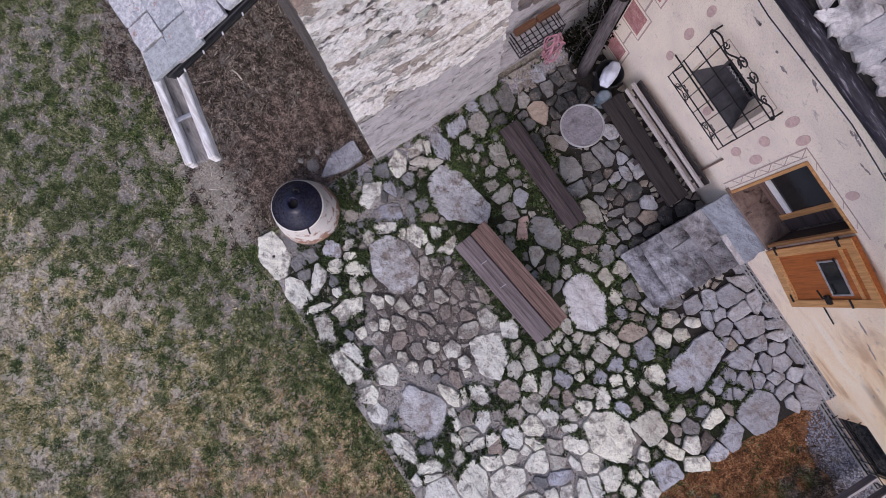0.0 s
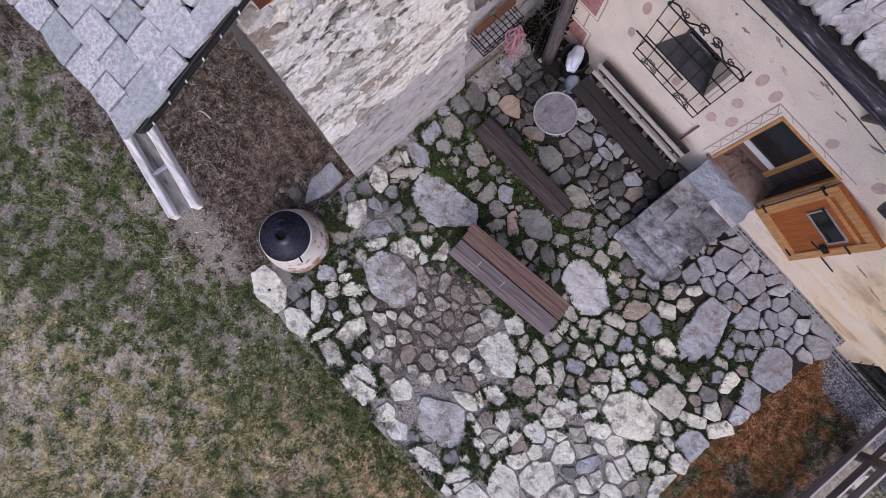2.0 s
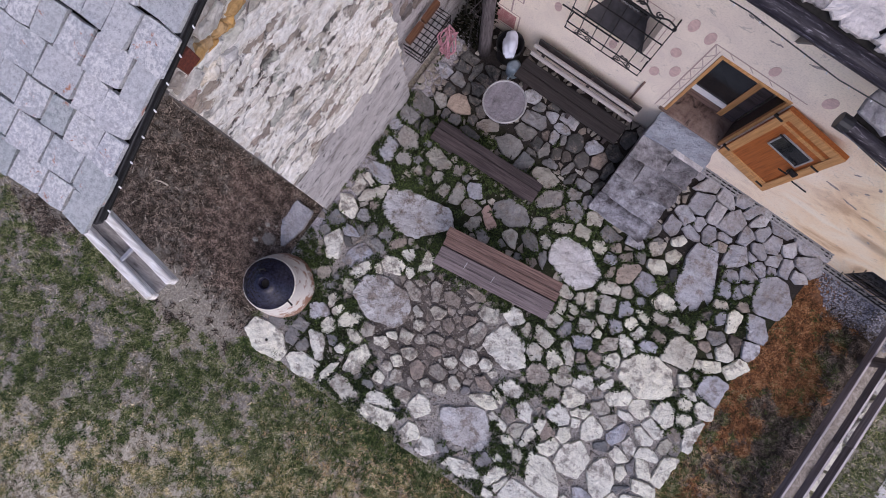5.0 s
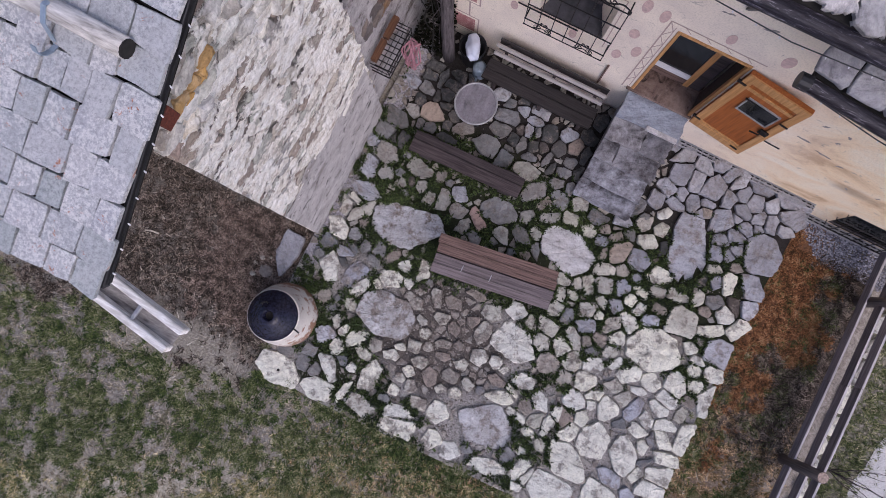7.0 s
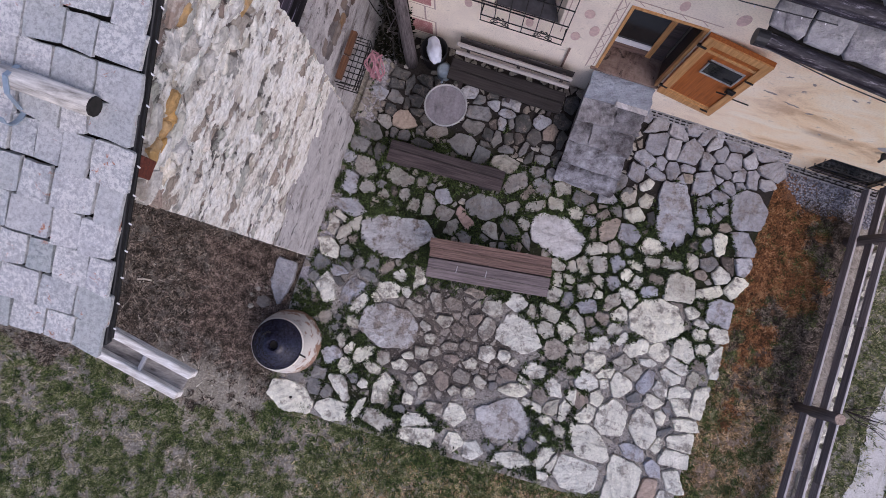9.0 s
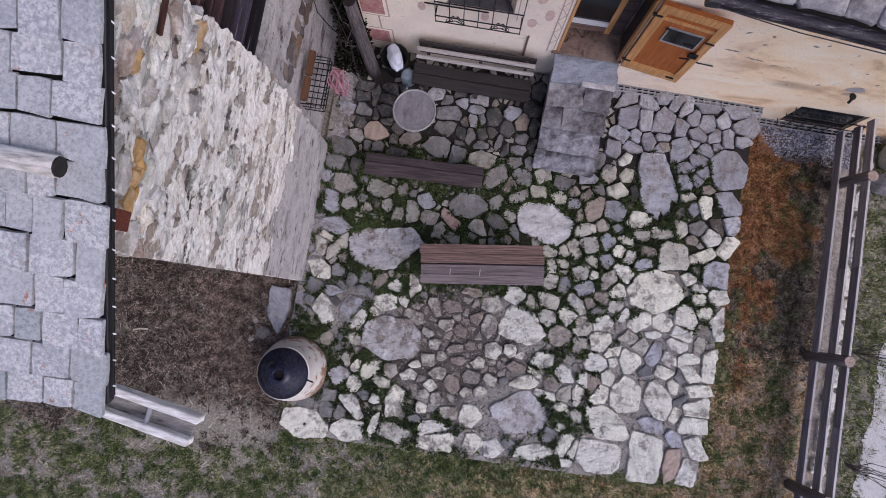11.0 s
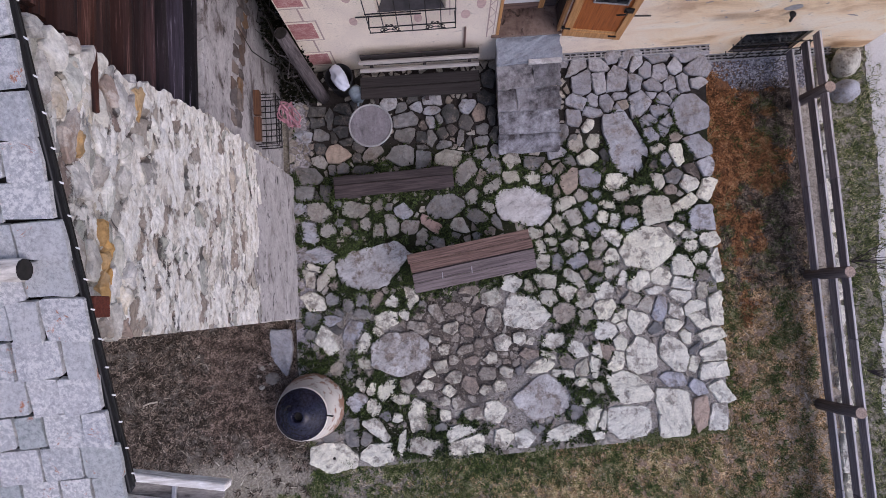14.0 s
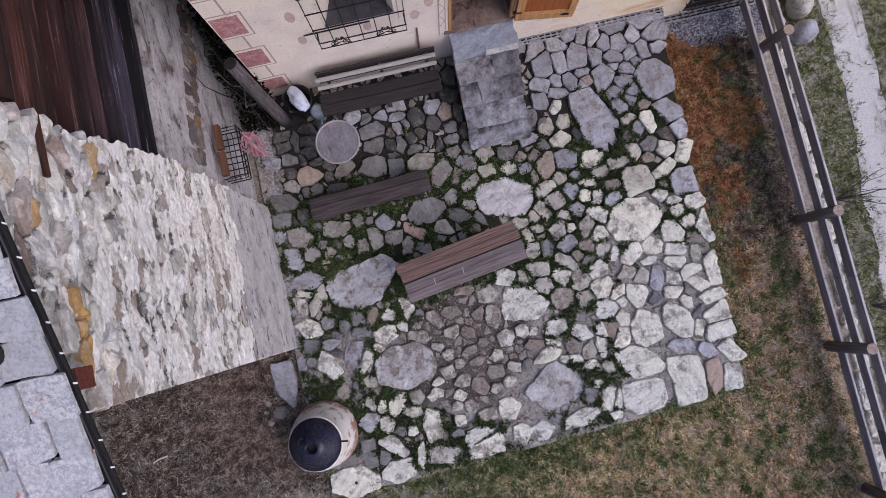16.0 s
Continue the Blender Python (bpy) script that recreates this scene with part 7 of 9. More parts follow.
# ---- corner between the barn and the house ----
def build_corner():
    post = thing("timber_post", "thick grey timber post standing in the corner", "post", at=(-1.98, 3.66, 0))
    part("shaft", tube([(0.02, 0.0, -0.02), (0.0, 0.01, 0.5), (-0.02, 0.03, 1.1), (-0.04, 0.06, 1.7), (-0.06, 0.1, 2.15)], 0.105, 14, None, 0.085), GREY_POST, post, "", True)
    part("cut_end", tube([(-0.06, 0.1, 2.148), (-0.061, 0.101, 2.156)], 0.08, 14), DARK, post, "dark end grain")
    bin_ = thing("black_bucket", "black plastic bucket in the corner", "bucket", at=(-1.62, 3.80, 0))
    part("shell", lathe(((0.15, 0.02), (0.17, 0.03), (0.205, 0.46), (0.215, 0.47), (0.205, 0.48), (0.19, 0.46), (0.16, 0.08)), (0, 0, 0), 28), BIN, bin_, "", True)
    bm = bmesh.new()
    bmesh.ops.create_icosphere(bm, subdivisions=4, radius=1)
    for v in bm.verts:
        q = v.co * 1.6
        k = 1 + 0.24 * noise.noise(q) + 0.09 * noise.noise(q * 3.1)
        v.co = Vector((v.co.x * 0.115 * k, v.co.y * 0.20 * k, v.co.z * 0.13 * k))
    bag = finish("plastic_bag", bm, BAG, smooth=True)
    bag.matrix_world = Matrix.Translation((-1.585, 3.74, 0.585)) @ Matrix.Rotation(radians(25), 4, "Z")
    tagged(bag, "crumpled white plastic bag on the bucket", "bag")
    pot = thing("watering_can", "blue-grey metal can beside the bench", "can", at=(-1.40, 3.62, 0))
    part("body", lathe(((0.10, 0.0), (0.11, 0.01), (0.11, 0.26), (0.07, 0.30), (0.06, 0.30)), (0, 0, 0.02), 24), STRAP, pot, "", True)
    part("spout", tube([(0.0, -0.09, 0.10), (0.02, -0.16, 0.2), (0.03, -0.22, 0.28)], 0.018, 8), STRAP, pot, "", True)
    # dry creeper in the dark gap, most stems blackened for its shade
    rng = random.Random(6)
    cr = thing("dry_creeper", "tangle of dry dark creeper stems", "creeper", at=(-2.25, 3.9, 0))
    for i in range(30):
        x, y = rng.uniform(-0.26, 0.14), rng.uniform(-0.35, 0.9)
        pts = [(x, y, 0.0)]
        h = rng.uniform(0.9, 2.6)
        for k in range(1, 7):
            pts.append((x + rng.uniform(-0.09, 0.09), y + rng.uniform(-0.1, 0.1), h * k / 6))
        part("stem", tube(pts, 0.012, 5, None, 0.004), GREY_POST if i % 6 == 0 else DARK, cr)


build_corner()


# leaf shapes added so that the deep gap reads as shade
def build_gap_shade():
    rng = np.random.RandomState(77)
    vs, fs = [], []
    for _ in range(16000):
        x, y, z = rng.uniform(-2.56, -2.04), rng.uniform(3.55, 5.3), rng.uniform(0.0, 1.9)
        thick = noise.noise(Vector((y * 2.2, z * 2.2, 7))) + 0.5 * noise.noise(Vector((y * 6, z * 6, 8)))
        if (y < 3.85 and z > 0.8) or z > 0.2 + 1.5 * (y - 3.5) or thick < rng.uniform(-0.5, 0.1) - 0.5 * (x + 2.35):
            continue
        a, r = rng.uniform(0, 6.28), rng.uniform(0.014, 0.034)
        k = len(vs)
        for j in range(4):
            vs.append((x + r * math.cos(a + 1.57 * j), y + r * math.sin(a + 1.57 * j) * 0.7, z + rng.uniform(-0.02, 0.02)))
        fs.append((k, k + 1, k + 2, k + 3))
    tagged(raw("ivy_leaves", vs, fs, GAP_SHADE), "near-black leaf shapes added as shade beside the house", "ivy", kind="stuff")


build_gap_shade()


def build_rack():
    r = thing("wire_rack", "rusty wire rack with brown boards on barn wall", "rack", at=(WX, 2.9, 1.5))
    o = Matrix.Translation((-WX, -2.9, -1.5))

    def p(name, bm, material, label=""):
        bmesh.ops.transform(bm, matrix=o, verts=bm.verts)
        return part(name, bm, material, r, label)

    x0, x1 = WX - 0.02, WX + 0.26
    for y0, y1 in ((2.56, 2.88), (2.91, 3.24)):
        p("board", block((x0 + 0.02, y0, 1.57), (x0 + 0.10, y1, 1.66), 0.005), RACK_WOOD, "brown wooden board")
    ys = (2.54, 3.22)
    for z in (1.28, 1.40, 1.52):
        p("wire", tube([(x0, ys[0], z), (x1, ys[0], z), (x1, ys[1], z), (x0, ys[1], z)], 0.009, 5), IRON)
    for i in range(9):
        y = ys[0] + (ys[1] - ys[0]) * i / 8
        p("wire", tube([(x0, y, 1.28), (x1, y, 1.28), (x1, y, 1.53)], 0.0085, 5), IRON)
    for i in range(3):
        x = x0 + 0.07 + 0.07 * i
        p("wire", tube([(x, ys[0], 1.28), (x, ys[1], 1.28)], 0.006, 5), IRON)
    # coil of hose hung on its end
    rng = random.Random(9)
    rope = thing("rope_coil", "faded pink rope coil hanging on the rack", "rope", at=(-2.22, 3.02, 1.2))
    for k in range(7):
        w, h, ph = rng.uniform(0.09, 0.19), rng.uniform(0.26, 0.46), rng.uniform(-0.5, 0.5)
        pts = [(0.02 * k - 0.05 + 0.03 * math.sin(3 * a + k), w * math.sin(a + ph) + rng.uniform(-0.01, 0.01), h * math.cos(a)) for a in np.linspace(0, 2 * math.pi, 22)]
        part("loop", tube(pts, 0.011, 6), PINK, rope, "", True)


build_rack()


# ---- door ----
def build_door():
    d = thing("door_1", "open varnished pine door with a small pane", "door", kind="structure", at=(DOOR[0], FY, DOOR[2]))
    o = Matrix.Translation((-DOOR[0], -FY, -DOOR[2]))

    def p(name, bm, material, label="", parent=d, m=o):
        bmesh.ops.transform(bm, matrix=m, verts=bm.verts)
        return part(name, bm, material, parent, label)

    a, b, c, e = DOOR
    p("sill", block((a - 0.06, FY - 0.03, c - 0.045), (b + 0.02, FY + 0.5, c + 0.012), 0.006), THRESHOLD, "worn brown threshold")
    p("frame_post", block((a + 0.002, FY - 0.012, c + 0.012), (a + 0.045, FY + 0.06, e - 0.05), 0.005), PINE)
    p("jamb", block((a + 0.002, FY + 0.062, c + 0.012), (a + 0.03, FY + 0.36, e - 0.05)), BENCH_WOOD)
    p("jamb", block((b - 0.03, FY + 0.062, c + 0.012), (b - 0.002, FY + 0.36, e - 0.05)), DARK_WOOD)
    p("frame_post", block((b - 0.045, FY - 0.012, c + 0.012), (b - 0.002, FY + 0.06, e - 0.05), 0.005), PINE)
    p("frame_head", block((a + 0.002, FY - 0.012, e - 0.05), (b - 0.002, FY + 0.06, e - 0.002), 0.005), PINE)
    # inner glazed door
    y = FY + 0.36
    p("inner_stile", block((a + 0.05, y, c + 0.012), (a + 0.12, y + 0.05, e - 0.05), 0.005), PINE)
    p("inner_stile", block((a + 0.64, y - 0.005, c + 0.012), (a + 0.72, y + 0.045, e - 0.05), 0.005), PINE)
    p("inner_rail", block((a + 0.12, y - 0.01, c + 0.22), (a + 0.64, y + 0.04, c + 0.33), 0.006), WHITE_PAINT, "white bottom rail")
    p("inner_panel", block((a + 0.12, y + 0.01, c + 0.012), (a + 0.64, y + 0.03, c + 0.22)), BENCH_WOOD)
    p("pane", block((a + 0.12, y + 0.015, c + 0.33), (a + 0.64, y + 0.025, e - 0.05)), GLASS)
    p("inner_panel", block((a + 0.72, y + 0.02, c + 0.012), (b - 0.05, y + 0.04, e - 0.05)), DARK_WOOD)
    # the leaf, folded back towards the wall
    m = Matrix.Translation((b - DOOR[0], -0.005, 0.03)) @ Matrix.Rotation(radians(-8.5), 4, "Z")
    W, Hh, T = 0.85, 1.80, 0.06
    leaf = p("leaf", block((0.02, -T, 0), (W, 0, Hh), 0.006), PINE_PANEL, "orange varnished leaf", d, m)
    for lo, hi in (((0.02, -T - 0.022, 0), (0.13, -T + 0.002, Hh)), ((W - 0.10, -T - 0.022, 0), (W, -T + 0.002, Hh)), ((0.13, -T - 0.021, Hh - 0.14), (W - 0.10, -T + 0.002, Hh)), ((0.13, -T - 0.021, 0), (W - 0.10, -T + 0.002, 0.16))):
        p("frame_board", block(lo, hi, 0.006), PINE, "pale pine frame board", leaf, m)
    for z0, z1 in ((0.16, 0.22), (Hh - 0.30, Hh - 0.24)):
        p("ledge", block((0.13, -T - 0.014, z0), (W - 0.10, -T + 0.002, z1), 0.005), PINE, "", leaf, m)
    x0, x1, z0, z1 = 0.27, 0.68, 1.02, 1.36
    for lo, hi in (((x0 - 0.022, z0 - 0.022), (x1 + 0.022, z0)), ((x0 - 0.022, z1), (x1 + 0.022, z1 + 0.022)), ((x0 - 0.022, z0), (x0, z1)), ((x1, z0), (x1 + 0.022, z1))):
        p("window_frame", block((lo[0], -T - 0.018, lo[1]), (hi[0], -T + 0.002, hi[1]), 0.004), TABLE_RIM, "pale grey window frame", leaf, m)
    p("pane", block((x0, -T - 0.006, z0), (x1, -T + 0.003, z1)), GLASS, "small dark pane", leaf, m)
    p("lock", block((0.68, -T - 0.05, 0.86), (0.80, -T - 0.018, 0.96), 0.008), IRON, "black iron lock", leaf, m)
    p("handle", tube([(0.70, -T - 0.05, 0.93), (0.70, -T - 0.10, 0.93), (0.58, -T - 0.105, 0.90)], 0.011, 8), IRON, "black lever handle", leaf, m)
    for z, x in ((1.30, 0.74), (0.12, 0.66), (1.36, 0.22)):
        p("bolt", tube([(x, -T - 0.03, z), (x + 0.11, -T - 0.035, z + 0.01)], 0.012, 6), IRON, "black bolt", leaf, m)
    for z in (0.22, 1.55):
        p("hinge", block((-0.02, -T - 0.028, z), (0.10, -T + 0.001, z + 0.045), 0.004), IRON, "black hinge", leaf, m)
    p("stay", tube([(2.62, FY - 0.03, 1.30), (2.72, FY - 0.045, 1.31), (2.90, FY - 0.03, 1.26)], 0.010, 6), IRON, "black iron door stay")


build_door()


# ---- window with wrought-iron grille ----
def spiral(cx, cz, r, turns, y, hand, start=0.0):
    n = 16
    return [(cx + hand * r * (1 - 0.8 * i / n) * math.cos(start + turns * 2 * math.pi * i / n), y, cz + r * (1 - 0.8 * i / n) * math.sin(start + turns * 2 * math.pi * i / n)) for i in range(n + 1)]


def build_window():
    w = thing("window_1", "deep window behind a scrolled wrought-iron grille", "window", kind="structure", at=(-0.35, FY, 2.2))
    o = Matrix.Translation((0.35, -FY, -2.2))

    def p(name, bm, material, label="", smooth=False):
        bmesh.ops.transform(bm, matrix=o, verts=bm.verts)
        return part(name, bm, material, w, label, smooth)

    a, b, c, e = WIN
    # splayed plaster cheeks, a long sloping sheet between them, the frame deep in the opening
    def wedge(q):
        bm = bmesh.new()
        v = [bm.verts.new(k) for k in q]
        for f in ((0, 1, 2), (5, 4, 3), (0, 3, 4, 1), (1, 4, 5, 2), (2, 5, 3, 0)):
            bm.faces.new([v[i] for i in f])
        bmesh.ops.recalc_face_normals(bm, faces=bm.faces[:])
        return bm

    back, rise = FY + 0.39, c + 0.045
    for x, inner in ((a + 0.002, a + 0.15), (b - 0.002, b - 0.19)):
        p("cheek", wedge([(x, FY + 0.004, c + 0.002), (x, back, c + 0.002), (inner, back, c + 0.002), (x, FY + 0.004, e - 0.002), (x, back, e - 0.002), (inner, back, e - 0.002)]), FACADE, "splayed plaster cheek")
    bm = bmesh.new()
    v = [bm.verts.new(q) for q in ((a + 0.012, FY + 0.004, c + 0.03), (b - 0.012, FY + 0.004, c + 0.03), (b - 0.195, back - 0.004, rise), (a + 0.155, back - 0.004, rise))]
    u = [bm.verts.new(q.co - Vector((0, 0, 0.02))) for q in v]
    bm.faces.new(v)
    bm.faces.new(u[::-1])
    for i in range(4):
        bm.faces.new((v[i], u[i], u[(i + 1) % 4], v[(i + 1) % 4]))
    p("sloping_sill", bm, SILL_SHEET, "stained dark grey sheet sill")
    p("frame_rail", block((a + 0.15, back, rise - 0.03), (b - 0.19, back + 0.05, rise + 0.03), 0.005), GREY_POST, "dark window rail")
    p("frame_post", block((a + 0.15, back, rise + 0.03), (a + 0.185, back + 0.05, e - 0.02), 0.004), GREY_POST)
    p("frame_post", block((b - 0.225, back, rise + 0.03), (b - 0.19, back + 0.05, e - 0.02), 0.004), GREY_POST)
    p("pane", block((a + 0.02, back + 0.02, c + 0.02), (b - 0.02, back + 0.03, e - 0.02)), GLASS)
    for k in range(6):
        x = a + 0.21 + 0.06 * k
        p("lattice_bar", tube([(x, back - 0.012, rise + 0.045), (x + 0.02, back - 0.016, rise + 0.10), (x + 0.045, back - 0.012, rise + 0.05), (x + 0.055, back - 0.012, rise + 0.09)], 0.005, 5), WHITE_PAINT, "white scroll on the rail")
    # basket grille
    y, x0, x1, z0, z1 = 3.96, -0.98, 0.165, 1.66, 2.93
    for i in range(7):
        x = x0 + (x1 - x0) * i / 6
        p("grille_bar", tube([(x, y, z0 - 0.10), (x, y, z1)], 0.0065, 6), IRON)
    for z in (z0 + 0.07, z0 + 0.45, z0 + 0.86, z1 - 0.04):
        p("grille_bar", tube([(x0 - 0.01, y - 0.008, z), (x1 + 0.01, y - 0.008, z)], 0.009, 6), IRON)
    p("grille_bar", tube([(x0 - 0.01, y - 0.008, z0 - 0.09), (x1 + 0.01, y - 0.008, z0 - 0.09)], 0.008, 6), IRON)
    for x in (x0, x1):
        for z in (z0 + 0.07, z1 - 0.04):
            p("wall_tie", tube([(x, y, z), (x, FY + 0.01, z)], 0.010, 6), IRON)
        p("corner_boss", lathe(((0.01, -0.026), (0.024, -0.012), (0.024, 0.012), (0.01, 0.026)), (x, y, z1 - 0.02), 10), IRON)
    p("wall_rod", tube([(x0 - 0.17, FY - 0.03, z0 + 0.12), (x0 + 0.7, FY - 0.03, z0 + 0.12)], 0.011, 6), IRON)
    # scrolls: two pairs below, a crest above
    for cx in (x0 + 0.27, x1 - 0.27):
        for hand in (-1, 1):
            p("scroll", tube(spiral(cx + hand * 0.07, z0 - 0.01, 0.062, 1.5, y - 0.01, hand, -1.2), 0.006, 5), IRON)
            p("scroll", tube(spiral(cx + hand * 0.035, z0 + 0.10, 0.035, 1.3, y - 0.01, hand, 1.2), 0.006, 5), IRON)
        p("scroll", tube([(cx - 0.14, y - 0.01, z0 - 0.07), (cx, y - 0.01, z0 + 0.0), (cx + 0.14, y - 0.01, z0 - 0.07)], 0.006, 5), IRON)
    mid = (x0 + x1) / 2
    for hand in (-1, 1):
        p("scroll", tube(spiral(mid + hand * 0.09, z1 + 0.12, 0.085, 1.5, y, hand, -1.5), 0.009, 6), IRON)
        wave = [(mid + hand * (0.06 + 0.50 * t), y, z1 + 0.03 + 0.07 * math.sin(t * 9.5) * (1 - 0.5 * t)) for t in np.linspace(0, 1, 16)]
        p("scroll", tube(wave, 0.010, 6), IRON)
        p("scroll", tube(spiral(mid + hand * 0.36, z1 + 0.05, 0.055, 1.3, y, hand, 2.0), 0.008, 6), IRON)


build_window()


def build_low_window():
    w = thing("window_2", "small cellar window behind a bent iron grille", "window", kind="structure", at=(5.2, FY, 0))
    o = Matrix.Translation((-5.2, -FY, 0))

    def p(name, bm, material, label=""):
        bmesh.ops.transform(bm, matrix=o, verts=bm.verts)
        return part(name, bm, material, w, label)

    a, b, c, e = LOW
    p("pane", block((a, FY + 0.05, c), (b, FY + 0.06, e)), GLASS)
    p("frame_rail", block((a, FY + 0.03, c), (b, FY + 0.08, c + 0.05), 0.005), GREY_POST)
    p("frame_rail", block((a, FY + 0.03, e - 0.05), (b, FY + 0.08, e), 0.005), GREY_POST)
    y = 3.98
    for z in (-0.27, 0.0, 0.27):
        p("grille_bar", tube([(4.62, FY - 0.01, z), (4.62, y, z - 0.02), (5.84, y, z - 0.02), (5.84, FY - 0.01, z)], 0.009, 6), IRON)
    for i in range(6):
        x = 4.72 + 0.2 * i
        p("grille_bar", tube([(x, y, -0.33), (x, y, 0.30), (x, y - 0.02, 0.34)], 0.008, 6), IRON)


build_low_window()


# ---- paint and small things on the house front ----
def build_ornaments():
    y = FY - 0.004
    rng = random.Random(31)

    def plate(poly, material, name, label, cat, d=0.004, group=""):
        bm = bmesh.new()
        f = [bm.verts.new((px, y, pz)) for px, pz in poly]
        k = [bm.verts.new((px, y + d - 0.001, pz)) for px, pz in poly]
        bm.faces.new(f)
        n = len(f)
        for i in range(n):
            bm.faces.new((f[i], f[(i + 1) % n], k[(i + 1) % n], k[i]))
        bmesh.ops.recalc_face_normals(bm, faces=bm.faces[:])
        ob = finish(name, bm, material)
        return tagged(ob, label, cat, group, "structure")

    for cx, cz in ((-1.18, 2.87), (-1.20, 2.26), (-1.20, 1.61), (0.31, 2.93), (0.54, 2.90), (0.36, 2.28), (0.31, 1.62), (0.51, 1.90), (1.28, 3.05), (1.92, 3.12), (-0.33, 1.60)):
        w, h = 0.062 + rng.uniform(-0.01, 0.01), 0.125 + rng.uniform(-0.02, 0.02)
        plate([(cx + w * math.cos(t) * (1 + 0.1 * noise.noise(Vector((cx, t, 0)))), cz + h * math.sin(t)) for t in np.linspace(0, 2 * math.pi, 18)[:-1]], PAINT_PINK, "painted_oval", "faded pink oval painted on plaster", "ornament", 0.004, "painted ovals")
    # quoins at the corner: a filled block in a dark outline
    for z0, z1 in ((0.20, 0.72), (1.12, 1.72), (2.06, 2.66), (3.0, 3.6)):
        plate([(-2.09, z0), (-1.68, z0), (-1.68, z1), (-2.09, z1)], PAINT_LINE, "painted_quoin", "outlined corner block painted on plaster", "ornament", 0.003, "painted quoins")
        q = plate([(-2.089, z0 + 0.022), (-1.702, z0 + 0.022), (-1.702, z1 - 0.022), (-2.089, z1 - 0.022)], FACADE, "painted_quoin", "bare plaster rim of a painted corner block", "ornament", 0.003, "painted quoins")
        q.location.y = -0.002
        q = plate([(-2.08, z0 + 0.065), (-1.745, z0 + 0.065), (-1.745, z1 - 0.065), (-2.08, z1 - 0.065)], PAINT_RED, "painted_quoin", "faded red corner block painted on plaster", "ornament", 0.003, "painted quoins")
        q.location.y = -0.004
        plate([(-1.86, z1), (-1.835, z1), (-1.835, z1 + 0.4), (-1.86, z1 + 0.4)], PAINT_LINE, "painted_line", "thin faded line painted on plaster", "ornament", 0.003, "painted lines")

    def line(x0, z0, x1, z1, w=0.018):
        l = math.hypot(x1 - x0, z1 - z0)
        nx, nz = -(z1 - z0) / l * w / 2, (x1 - x0) / l * w / 2
        plate([(x0 + nx, z0 + nz), (x1 + nx, z1 + nz), (x1 - nx, z1 - nz), (x0 - nx, z0 - nz)], PAINT_LINE, "painted_line", "thin faded line painted on plaster", "ornament", 0.003, "painted lines")

    line(0.63, 0.85, 0.63, 2.88)
    line(0.63, 2.88, 1.80, 2.88)
    line(0.72, 2.80, 0.72, 0.95, 0.012)
    for i in range(5):
        z = 1.1 + 0.36 * i
        line(0.635, z, 0.715, z + 0.16, 0.01)
        line(0.715, z + 0.16, 0.635, z + 0.32, 0.01)
    for i in range(4):
        line(0.8 + 0.25 * i, 2.885, 0.9 + 0.25 * i, 2.80, 0.01)
    line(0.10, 1.62, 0.10, 2.85, 0.014)
    line(-0.82, 1.62, -0.82, 2.85, 0.014)
    line(-0.82, 2.85, 0.10, 2.85, 0.014)
    bm = block((0.30, FY - 0.025, 0.58), (0.328, FY + 0.001, 1.24), 0.004)
    tagged(finish("wooden_batten", bm, BENCH_WOOD), "thin pale wooden batten fixed to the wall", "batten")
    # worn dark scratches and chips in the plaster
    CHIPS = []
    while len(CHIPS) < 30:
        cx, cz = rng.uniform(-1.7, 6.2), rng.uniform(0.3, 3.9)
        if (cz > 3.3 or cx > 2.75) and not (4.5 < cx < 5.9 and cz < 0.6):
            CHIPS.append((cx, cz, rng.uniform(0.03, 0.09), rng.uniform(-60, 60)))
    for x, z, l, t in ((2.95, 1.75, 0.22, -4), (3.32, 1.60, 0.26, -12), (3.62, 1.50, 0.1, 20), (1.05, 3.45, 0.14, 10), (0.75, 3.6, 0.16, -15), (-0.2, 3.3, 0.12, 10), (0.1, 3.55, 0.15, -20), (-0.75, 3.4, 0.12, 5), (1.5, 3.5, 0.16, 25), (6.0, 0.8, 0.2, -20), *CHIPS):
        pts = []
        for i in range(14):
            w = 2 * math.pi * i / 14
            u, v = l / 2 * math.cos(w), 0.018 * math.sin(w) * (1 + 1.3 * noise.noise(Vector((x * 3, z, i))))
            u *= 1 + 0.3 * noise.noise(Vector((i, z * 3, x)))
            pts.append((x + u * math.cos(radians(t)) - v * math.sin(radians(t)), z + u * math.sin(radians(t)) + v * math.cos(radians(t))))
        plate(pts, STAIN, "plaster_flake", "dark patch where the plaster has flaked", "wall mark", 0.003, "flaked patches")
    tap = thing("wall_tap", "small black tap with limescale stain below", "tap", at=(4.98, FY, 1.03))
    bm = tube([(0, 0, 0), (0, -0.09, 0.0), (0, -0.11, -0.06)], 0.022, 8)
    part("spout", bm, IRON, tap)
    bm = lathe(((0.045, 0.0), (0.05, 0.01), (0.01, 0.02)), (0, -0.05, 0.02), 12)
    part("knob", bm, IRON, tap)
    ob = plate([(4.95 + 0.12 * math.cos(t) * (1 + 0.5 * noise.noise(Vector((t, 1, 1)))), 1.17 + 0.09 * math.sin(t)) for t in np.linspace(0, 2 * math.pi, 20)[:-1]], SPLASH, "tap_plate", "grey splash plate behind the tap", "plate")


build_ornaments()


